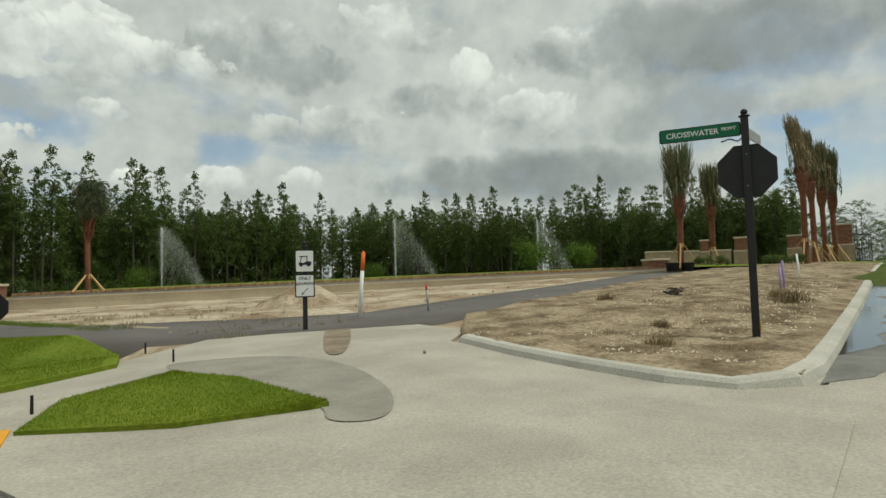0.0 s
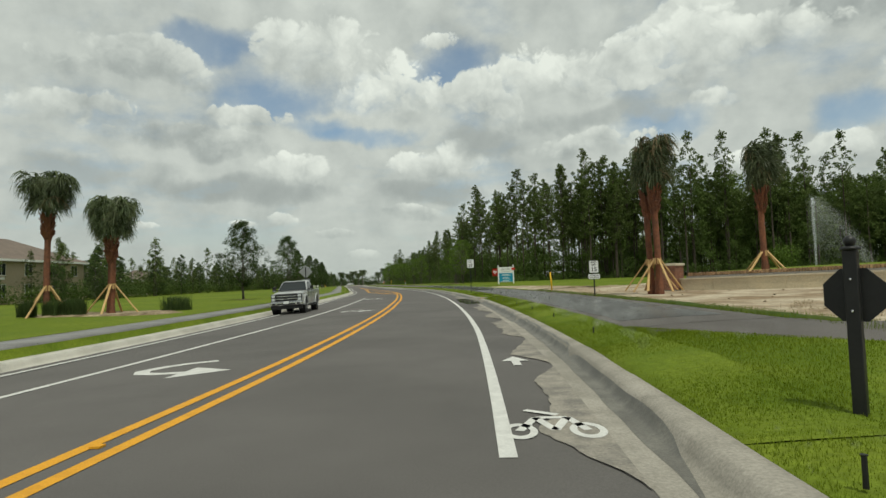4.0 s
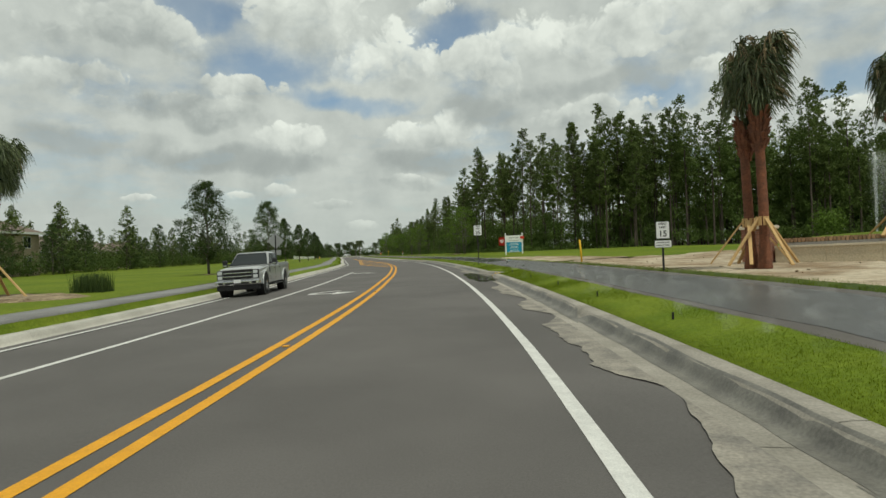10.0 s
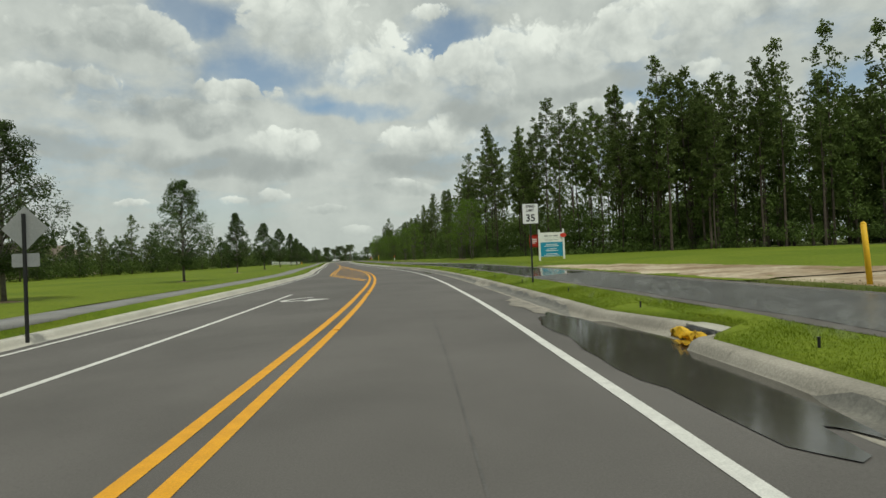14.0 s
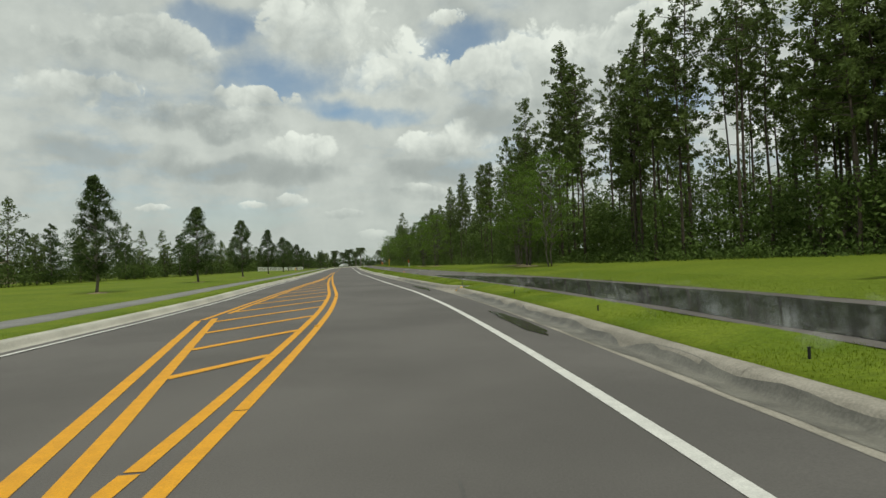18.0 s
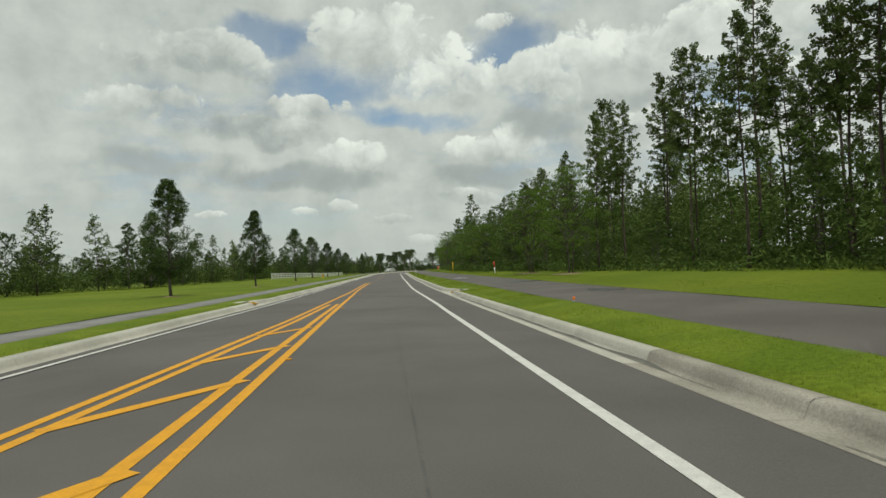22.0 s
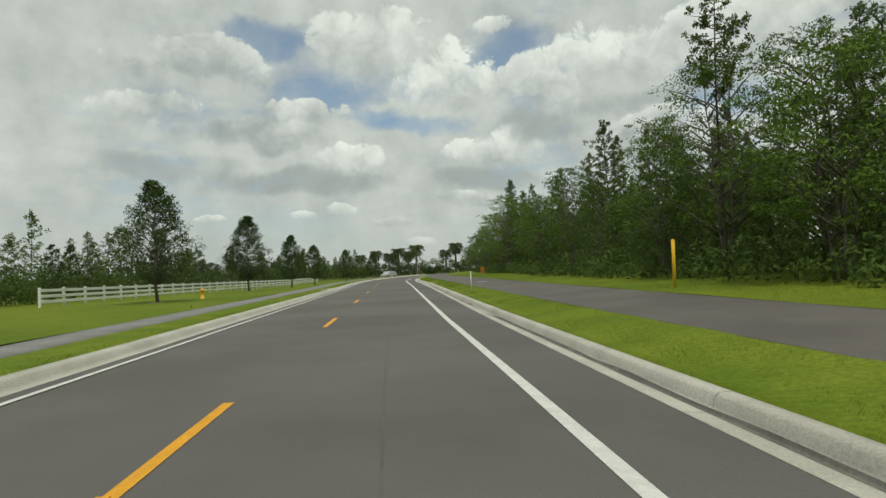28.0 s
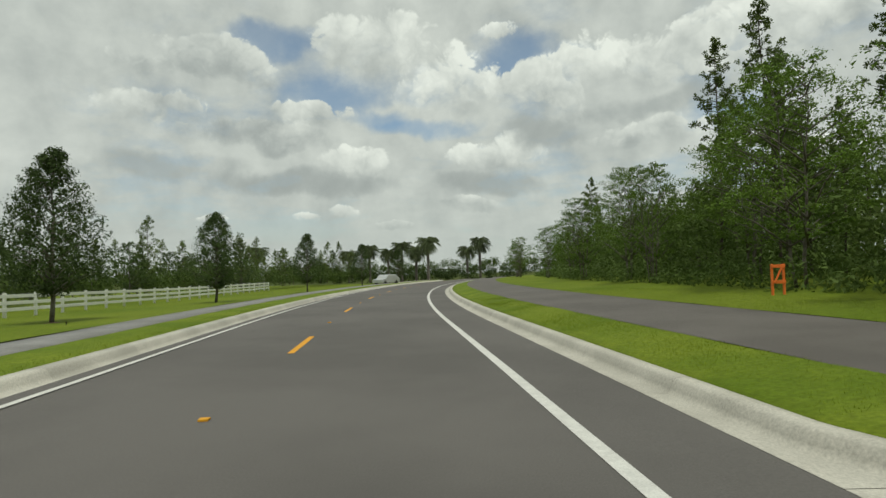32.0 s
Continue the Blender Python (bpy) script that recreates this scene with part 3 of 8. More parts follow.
def rounded(w, h, r, n=4):
    out = []
    for cx, cz, a0 in ((w / 2 - r, h / 2 - r, 0), (-w / 2 + r, h / 2 - r, 90), (-w / 2 + r, -h / 2 + r, 180), (w / 2 - r, -h / 2 + r, 270)):
        for k in range(n + 1):
            a = radians(a0 + 90 * k / n)
            out.append((cx + r * math.cos(a), cz + r * math.sin(a)))
    return out


def sweep(name, s0, s1, ds, profile, mat, parent=None, label="", jitter=0.0):
    """A strip along the road; profile(s) gives the l, z points of its section."""
    ss = np.linspace(s0, s1, max(2, int(round((s1 - s0) / ds)) + 1))
    V = []
    for s in ss:
        for l, z in profile(s):
            l, dz = crossfall(s, l)
            x, y = at(s, l)
            V.append((x, y, z + dz + (jitter * noise.noise((x * 0.5, y * 0.5, 0)) if jitter else 0)))
    k = len(V) // len(ss)
    F = [(i * k + j, i * k + j + 1, (i + 1) * k + j + 1, (i + 1) * k + j) for i in range(len(ss) - 1) for j in range(k - 1)]
    return part(name, mesh_from(name, V, F), mat, parent, label)


def flat(name, outline, z, mat, parent=None, label="", thick=0.0, fine=0):
    """A flat patch over an outline of world points; z a number or a function of s and l."""
    bm = bmesh.new()
    fz = z if callable(z) else (lambda s, l: z)
    out = []
    for s, l in outline:
        l2, dz = crossfall(s, l)
        x, y = at(s, l2)
        out.append((x, y, float(fz(s, l)) + float(dz)))
    top = [bm.verts.new(p) for p in out]
    f = bm.faces.new(top)
    if thick:
        low = [bm.verts.new((x, y, zz - thick)) for x, y, zz in out]
        for i in range(len(top)):
            j = (i + 1) % len(top)
            bm.faces.new((top[i], low[i], low[j], top[j]))
    tri_ = bmesh.ops.triangulate(bm, faces=[f])["faces"]
    if fine:
        bmesh.ops.subdivide_edges(bm, edges=list({e for q in tri_ for e in q.edges}), cuts=fine, use_grid_fill=True)
        edge_low = {v for v in bm.verts if thick and all(len(e.link_faces) < 2 for e in v.link_edges if e.is_boundary) and any(e.is_boundary for e in v.link_edges)}
        vs = [v for v in bm.verts if v not in edge_low]
        S_, L_ = near([v.co.x for v in vs], [v.co.y for v in vs])
        for v, q, r in zip(vs, S_, L_):
            h, x, y = float(np.interp(q, _s, _h)), float(np.interp(q, _s, _x)), float(np.interp(q, _s, _y))
            v.co.z = float(fz(q - (v.co.x - x) * math.sin(h) + (v.co.y - y) * math.cos(h), r))
    return part(name, bm, mat, parent, label)


# ---- land ----
def land():
    g = np.concatenate([-np.geomspace(2500, 90, 16), np.arange(-84, 85, 6.0), np.geomspace(90, 2500, 16)])
    gy = np.concatenate([-np.geomspace(2500, 66, 14), np.arange(-60, 361, 6.0), 360 + np.geomspace(10, 2600, 16)])
    gx = g - 25
    X, Y = np.meshgrid(gx, gy)
    S, Lo = near(X.ravel(), Y.ravel())
    Z = height(S, Lo)
    inside = (Lo < 26) & (Lo > left_line(S) - 44) & (S > -70) & (S < 340)
    Z = np.where(inside, -0.45, Z - 0.10) - 0.04 * np.clip(np.hypot(X.ravel(), Y.ravel() - 100) - 400, 0, 50)
    nx = len(gx)
    F = [(j * nx + i, j * nx + i + 1, (j + 1) * nx + i + 1, (j + 1) * nx + i) for j in range(len(gy) - 1) for i in range(nx - 1)]
    ob = part("ground", mesh_from("ground", np.stack([X.ravel(), Y.ravel(), Z], 1), F), M_ROUGH)
    tagged(ob, "rough green ground that runs on to the horizon", "ground", kind="structure")


land()
S0, S1, S2 = -5.0, 420.0, -60.0
road = sweep("road", S2, S1, 2.0, lambda s: [(left_line(s) - 0.40, -0.012), (left_line(s) * 0.72, 0.0), (-3.9, 0.0), (0.0, 0.0), (pan_edge(s), -0.015)], M_ASPHALT)
tagged(road, "smooth dark grey asphalt road with painted lines", "road", kind="structure")
sweep("junction_asphalt", S2, S0 - 0.2, 1.0, lambda s: [(0.98, -0.015), (3.2, -0.018), (7.4, -0.02)] if s < -9 else [(0.98, -0.015), (1.4, -0.018), (1.75, -0.02)], M_ASPHALT, road)


def kerb_share(s):
    """The right kerb is narrower further on."""
    return np.interp(s, (72, 90, 112, 136, 170, 210), (1.0, 0.85, 0.74, 0.64, 0.64, 0.74))


INLETS = ((30.6, 1), (83.0, 1), (127.8, 1), (124.6, -1), (218.6, 1), (214.9, -1))


def recess(s, side):
    """How far the kerb steps back at a drain inlet: a wedge, deepest at its near end."""
    return max([0.0] + [float(np.interp(s - q, (-1.0, -0.6, 0.15, 3.0), (0, 0.75, 0.75, 0))) for q, k in INLETS if k == side])


def kerb_profile(side):
    def prof(s):
        return [(a + (side * recess(s, side) if k else 0.0), z) for k, (a, z) in enumerate(plain(s))] if recess(s, side) else plain(s)

    def plain(s):
        if side > 0:
            w = kerb_share(s)
            return [(pan_edge(s) + a * w, z) for a, z in ((0, -0.012), (0.42, -0.035), (0.47, 0.03), (0.52, 0.115), (0.58, 0.145), (0.66, 0.152), (0.80, 0.150), (0.80, -0.1))]
        b = float(left_line(s)) - 0.40
        return [(b - a, z) for a, z in ((0, -0.012), (0.20, -0.032), (0.24, 0.03), (0.28, 0.115), (0.33, 0.145), (0.40, 0.152), (0.56, 0.150), (0.56, -0.1))]
    return prof


def apron_z(s, l):
    """The concrete crossing rises gently from the road and meets the side street level."""
    return 0.012 + np.maximum(0.0, np.asarray(l, float) - 3.0) * 0.035 * np.clip((np.asarray(s, float) + 14.4) / 6.0, 0, 1)


def street_z(l):
    """Level of the side street, which climbs to the entrance."""
    return float(np.interp(l, (6, 12, 20, 34, 50, 80), (-0.005, 0.10, 0.40, 1.15, 1.75, 1.9)))


def start_z(s, l):
    """Ground round the crossing: level with the concrete near it, the land's height further on."""
    low = apron_z(s, l)
    w = np.maximum(np.clip((np.asarray(s, float) + 0.5) / 2.5, 0, 1), np.clip((l - 12.0) / 4.0, 0, 1))
    return (1 - w) * low + w * height(s, l)


def turf_z(s, l):
    """The verge tapers down to the crossing."""
    w = np.clip((np.asarray(s, float) + 5.2) / 5.0, 0, 1)
    return 0.085 * (1 - w) + w * np.interp(l, (1.76, 2.1, 2.6, 3.05, 6.2), (0.13, 0.20, 0.28, 0.335, 0.46))


def kerb(name, side, s0, s1, label):
    top = thing(name, 0, 0, 0, 0, label, "kerb", kind="structure")
    step, s = 3.05, s0
    while s < s1:
        e = min(s + step, s1)
        fine = any(k == side and q - 4.2 < s < q + 3.1 for q, k in INLETS)
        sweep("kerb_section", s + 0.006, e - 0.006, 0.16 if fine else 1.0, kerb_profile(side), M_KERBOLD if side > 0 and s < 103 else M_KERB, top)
        s = e
    sweep("joint_filler", s0, s1, 0.5, lambda q: [(a, b - 0.012) for a, b in kerb_profile(side)(q)], M_MORTAR, top)
    return top


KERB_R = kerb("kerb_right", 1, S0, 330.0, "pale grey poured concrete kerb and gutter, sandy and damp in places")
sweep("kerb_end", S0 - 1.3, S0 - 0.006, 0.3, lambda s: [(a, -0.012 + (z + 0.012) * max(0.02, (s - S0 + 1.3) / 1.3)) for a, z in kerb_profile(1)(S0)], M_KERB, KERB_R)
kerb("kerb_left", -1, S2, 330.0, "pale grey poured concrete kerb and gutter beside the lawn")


def zoff(l0, l1, n, dz=0.0):
    return lambda s: [(l, float(height(s, l)) + dz) for l in np.linspace(l0, l1, n)]


verge_r = sweep("verge_right", -3.6, 330, 0.3, lambda s: [(pan_edge(s) - 0.035 + 0.8 * float(kerb_share(s)) + recess(s, 1), 0.05)] + [(l, float(turf_z(s, max(l, 1.76))) - (0.11 * recess(s, 1) if k == 0 else 0.0)) for k, l in enumerate(np.linspace(pan_edge(s) - 0.02 + 0.8 * float(kerb_share(s)) + recess(s, 1), 3.05, 5))], M_TURF, jitter=0.02)
tagged(verge_r, "bright green mown turf strip between kerb and cart path", "grass", kind="structure")
path = sweep("cart_path", 4.0, 330, 1.5, lambda s: [(3.02, 0.335), (4.6, 0.41), (6.2, 0.455)], M_PATH)
tagged(path, "grey asphalt cart path running beside the road", "path", kind="structure")
lawn_r = sweep("lawn_right", 36, 330, 2.0, lambda s: [(l, float(height(s, l)) + 0.012) for l in (6.19, 7.0, 9.0, 12.0, 16.0, 22.0, 30.0)], M_LAWN, jitter=0.03)
tagged(lawn_r, "green mown grass bank between path and woods", "grass", kind="structure")
verge_l = sweep("verge_left", S2, 330, 0.4, lambda s: [(float(left_line(s)) + d, z) for d, z in ((-0.93 - recess(s, -1), 0.135), (-1.4 - 0.55 * recess(s, -1), 0.17), (-2.32, 0.185))], M_TURF, jitter=0.015)
tagged(verge_l, "bright green mown grass strip beside the pavement", "grass", kind="structure")
lawn_l = sweep("lawn_left", S2, 330, 3.0, lambda s: [(float(left_line(s)) + d, float(height(s, left_line(s) + d)) + 0.012) for d in (-3.75, -5, -8, -12, -18, -26, -36, -48)], M_LAWN, jitter=0.04)
tagged(lawn_l, "wide bright green mown lawn", "grass", kind="structure")


def sidewalk():
    top = thing("pavement_left", 0, 0, 0, 0, "narrow grey concrete pavement in the lawn", "pavement", kind="structure")
    s = S2
    while s < 300:
        sweep("slab", s + 0.008, s + 1.5 - 0.008, 0.8, lambda q: [(float(left_line(q)) - 2.30, 0.12), (float(left_line(q)) - 2.30, 0.205), (float(left_line(q)) - 3.02, 0.215), (float(left_line(q)) - 3.76, 0.205), (float(left_line(q)) - 3.76, 0.12)], M_WALK, top)
        s += 1.5
    sweep("slab_bed", S2, 330, 3.0, lambda q: [(float(left_line(q)) - 2.32, 0.19), (float(left_line(q)) - 3.74, 0.19)], M_MORTAR, top)


sidewalk()


# ---- painted lines ----
lines = thing("road_markings", 0, 0, 0, 0, "white and yellow painted lane lines, arrows and hatching on the asphalt", "road marking", kind="structure")


def stripe(name, s0, s1, l0, l1, w, mat, ds=2.0):
    """A painted stripe from (s0, l0) to (s1, l1)."""
    f0 = l0 if callable(l0) else (lambda s: l0 + (l1 - l0) * (s - s0) / (s1 - s0))
    sweep(name, s0, s1, ds, lambda s: [(float(f0(s)) - w / 2, 0.006), (float(f0(s)) + w / 2, 0.006)], mat, lines)


stripe("edge_line", S0 + 1.5, S1, lambda s: edge_line(s), 0.0, 0.15, M_WHITE)
stripe("edge_line", S2, S1, lambda s: left_line(s), 0, 0.12, M_WHITE)
stripe("turn_lane_line", S2, 48, -6.9, -6.95, 0.13, M_WHITE)
def middle(s):
    """l of the yellow line nearest to the lane."""
    return float(np.interp(s, (-60, 2, 15, 29, 50, 62, 89, 115, 137, 158), (-3.5, -3.46, -3.6, -3.76, -3.68, -3.64, -3.71, -3.88, -4.18, -4.1)))


stripe("yellow_line", S2, 62.3, middle, 0, 0.15, M_YELLOW)
stripe("yellow_line", S2, 60.6, lambda s: middle(s) - 0.35, 0, 0.15, M_YELLOW)
stripe("yellow_line", 62.33, 158, middle, 0, 0.15, M_YELLOW)
stripe("yellow_line", 60.65, 122, lambda s: middle(s) - 0.34 + max(0.0, s - 105) * 0.008, 0, 0.15, M_YELLOW)


def left_pair(s):
    return np.interp(s, (73.2, 80, 86, 100, 115, 135, 158), (-7.18, -7.1, -6.85, -5.9, -4.95, -4.52, -4.42))


stripe("yellow_line", 73.5, 158, left_pair, 0, 0.15, M_YELLOW)
stripe("yellow_line", 75.5, 122, lambda s: left_pair(s) + 0.28, 0, 0.15, M_YELLOW)


def bar(name, a, b, w, mat, z=0.006):
    """A painted bar between two points s, l."""
    (s0, l0), (s1, l1) = a, b
    d = Vector((s1 - s0, l1 - l0)).normalized()
    n = Vector((-d.y, d.x)) * w / 2
    flat(name, [(s0 + n.x, l0 + n.y), (s1 + n.x, l1 + n.y), (s1 - n.x, l1 - n.y), (s0 - n.x, l0 - n.y)], z, mat, lines)


bar("yellow_line", (58.4, -4.30), (73.3, -7.24), 0.17, M_YELLOW)
bar("yellow_line", (59.6, -4.17), (73.9, -6.93), 0.17, M_YELLOW)
for k in range(14):
    sr = 66.0 + 3.55 * k
    w = (-4.05 - float(left_pair(sr - 3)) - 0.28) if sr > 77 else (0.4 + (sr - 60.8) * 0.1923) / 1.288
    bar("hatch_bar", (sr, -4.02), (sr - 1.5 * w, -4.02 - w), 0.22, M_YELLOW, 0.0095)
for k in range(14):
    stripe("yellow_dash", 179.7 + 12.19 * (k - 1), 182.75 + 12.19 * (k - 1), lambda s: np.interp(s, (165, 181, 200, 218), (-3.7, -3.58, -3.68, -3.77)), 0, 0.13, M_YELLOW, 1.0)


def painted(name, outline, s, l, mat, back=1.0):
    """A painted sign on the road: an outline of (across, along) metres."""
    flat(name, [(s + b * back, l + a * back) for a, b in outline], 0.0065, mat, lines)


def band(line, half):
    """An outline of even width round a bent line."""
    n = len(line)
    d = [Vector((line[min(k + 1, n - 1)][0] - line[max(k - 1, 0)][0], line[min(k + 1, n - 1)][1] - line[max(k - 1, 0)][1])).normalized() for k in range(n)]
    side = lambda g: [(p[0] - g * v.y * half, p[1] + g * v.x * half) for p, v in zip(line, d)]
    return side(1), side(-1)


_a, _b = band([(0.02, 1.12), (-0.42, 0.92), (-0.72, 0.55), (-0.85, 0.12), (-0.72, -0.22), (-0.40, -0.38), (0.0, -0.40)], 0.125)
TURN = _a + [(0.0, 0.22), (0.80, -0.40), (0.0, -1.02)] + _b[::-1]
TURN = TURN if _a[-1][1] > _b[-1][1] else _b + [(0.0, 0.22), (0.80, -0.40), (0.0, -1.02)] + _a[::-1]
for s, l in ((2.3, -5.25), (22.7, -5.25), (44.0, -5.75)):
    painted("turn_arrow", TURN, s, l, M_WHITE)
for k in range(15):
    flat("road_stud", [(-3.0 + 12.19 * k + a, -3.70 - 0.001 * k + b) for a, b in ((-0.05, -0.05), (0.05, -0.05), (0.05, 0.05), (-0.05, 0.05))], 0.024, M_YELLOW, lines, "small amber reflector", thick=0.02)
for k in range(9):
    flat("road_stud", [(186.8 + 12.19 * k + a, -3.77 + b) for a, b in ((-0.05, -0.05), (0.05, -0.05), (0.05, 0.05), (-0.05, 0.05))], 0.024, M_YELLOW, lines, "small amber reflector", thick=0.02)
painted("bike_lane_arrow", [(-0.24, 0), (0.24, 0), (0.0, 0.55)], 1.9, 0.52, M_WHITE)
painted("bike_lane_arrow", [(-0.07, 0), (0.07, 0), (0.07, -0.5), (-0.07, -0.5)], 1.9, 0.52, M_WHITE)
for a in (-0.32, 0.32):
    ring = [(a + 0.17 * math.cos(t), 0.28 * math.sin(t)) for t in [2 * math.pi * k / 20 for k in range(20)]]
    inn = [(a + 0.10 * math.cos(t), 0.17 * math.sin(t)) for t in [2 * math.pi * k / 20 for k in range(20)]]
    for k in range(20):
        j = (k + 1) % 20
        painted("bike_wheel", [ring[k], ring[j], inn[j], inn[k]], -2.7, 0.52, M_WHITE)
for p, q in (((-0.32, 0), (-0.12, 0.5)), ((-0.12, 0.5), (0.2, 0.5)), ((0.2, 0.5), (0.32, 0)), ((-0.12, 0.5), (0.02, 0.02)), ((0.02, 0.02), (0.2, 0.5)), ((-0.2, 0.85), (0.12, 0.62))):
    d = Vector((q[0] - p[0], q[1] - p[1])).normalized() * 0.045
    painted("bike_frame", [(p[0] - d.y, p[1] + d.x), (q[0] - d.y, q[1] + d.x), (q[0] + d.y, q[1] - d.x), (p[0] + d.y, p[1] - d.x)], -2.7, 0.52, M_WHITE)

for s0, s1, l0, l1 in ((92, 182, -1.85, -1.75), (10, 60, -1.7, -1.75)):
    sweep("paving_seam", s0, s1, 0.6, lambda s: [(l0 + 0.012 * noise.noise((s * 0.9, 3, 0)) + e * (1 + 0.5 * noise.noise((s * 2.0, 8, 0))), 0.0025) for e in (-0.012, 0.012)], M_SEAM, road)

# ---- the junction at the start ----
apron = flat("cart_crossing", [(-4.9, 1.75), (-3.3, 5.4), (-0.9, 9.6), (-1.2, 12.3), (-4.5, 12.0), (-7.2, 11.0), (-8.0, 9.3), (-11.7, 7.9), (-12.6, 7.9), (-13.4, 8.1), (-14.0, 8.8), (-14.6, 8.8), (-14.6, 3.0), (-10.5, 1.4), (-7.0, 1.2)], lambda s, l: float(apron_z(s, l)), M_CONC, thick=0.1, fine=5)
tagged(apron, "pale concrete crossing with tyre stains and drying water", "pavement", kind="structure")
corner = flat("grass_corner", [(-5.3, 1.78), (-3.6, 1.78), (-3.6, 3.0), (4.0, 3.0), (4.0, 3.3), (1.2, 4.5), (-0.2, 5.5), (-3.4, 5.0), (-4.2, 4.6)], lambda s, l: float(turf_z(s, l)) - 0.004, M_TURF, thick=0.45)
tagged(corner, "bright green turf corner beside the concrete crossing", "grass", kind="structure")
tri = flat("grass_island", [(-8.0, 1.95), (-6.6, 2.9), (-5.95, 4.7), (-7.4, 4.9), (-9.9, 4.4), (-9.2, 3.0)], lambda s, l: 0.05 + max(0.0, l - 1.9) * 0.025, M_TURF, thick=0.25)
tagged(tri, "small triangle of bright turf in the concrete", "grass", kind="structure")

pad = flat("tactile_pad", [(-8.45, 1.72), (-7.9, 1.35), (-7.2, 1.5), (-7.75, 2.0)], 0.03, M_YELLOW, thick=0.03)
tagged(pad, "yellow tactile warning pad at the edge of the crossing", "tactile paving", kind="structure")

# ---- planting ----
RNG = np.random.RandomState(7)


def leaf_quads(centres, radii, per, size, aspect=0.5, flatten=0.8, rng=RNG, droop=0.0, pointed=False):
    """Small leaf blades, turned at random, in clumps round the centres."""
    centres, radii = np.asarray(centres, float), np.asarray(radii, float)
    n = len(centres) * per
    d = rng.normal(size=(n, 3))
    d /= np.linalg.norm(d, axis=1, keepdims=True) + 1e-9
    rad = np.repeat(radii, per)[:, None] * rng.uniform(0.25, 1.0, (n, 1)) ** 0.6
    off = d * rad * np.array([1, 1, flatten])
    P = np.repeat(centres, per, 0) + off
    up = d * 0.9 + rng.normal(size=(n, 3)) * 0.42
    up[:, 2] += 0.35
    a = np.cross(up, rng.normal(size=(n, 3)))
    a[:, 2] -= droop
    a /= np.linalg.norm(a, axis=1, keepdims=True) + 1e-9
    b = np.cross(up, a)
    b /= np.linalg.norm(b, axis=1, keepdims=True) + 1e-9
    sz = size * rng.uniform(0.6, 1.35, (n, 1))
    a, b = a * sz, b * sz * aspect
    if pointed:
        return np.stack([P - a * 0.9 + b, P - a * 0.9 - b, P + a * 1.1], 1)
    return np.stack([P - a, P + b * 0.9, P + a, P - b * 0.9], 1)


def quads_to_mesh(name, Q):
    k = Q.shape[1]
    Q = Q.reshape(-1, 3)
    return mesh_from(name, Q, np.arange(len(Q), dtype=np.int32).reshape(-1, k))


def tufts(centres, radii, per, rng, wide=0.19):
    """Rounded needle tufts: small fans that open outwards from each centre."""
    centres, radii = np.asarray(centres, float), np.asarray(radii, float)
    n = len(centres) * per
    d = rng.normal(size=(n, 3))
    d[:, 2] = d[:, 2] * 0.85 + 0.25
    d /= np.linalg.norm(d, axis=1, keepdims=True) + 1e-9
    b = np.cross(d, rng.normal(size=(n, 3)))
    b /= np.linalg.norm(b, axis=1, keepdims=True) + 1e-9
    r = np.repeat(radii, per)[:, None] * rng.uniform(0.6, 1.12, (n, 1))
    c = np.repeat(centres, per, 0)
    w = np.repeat(radii, per)[:, None] * wide
    return np.stack([c + d * r * 0.12, c + d * r + b * w, c + d * r * 0.96 - b * w], 1)


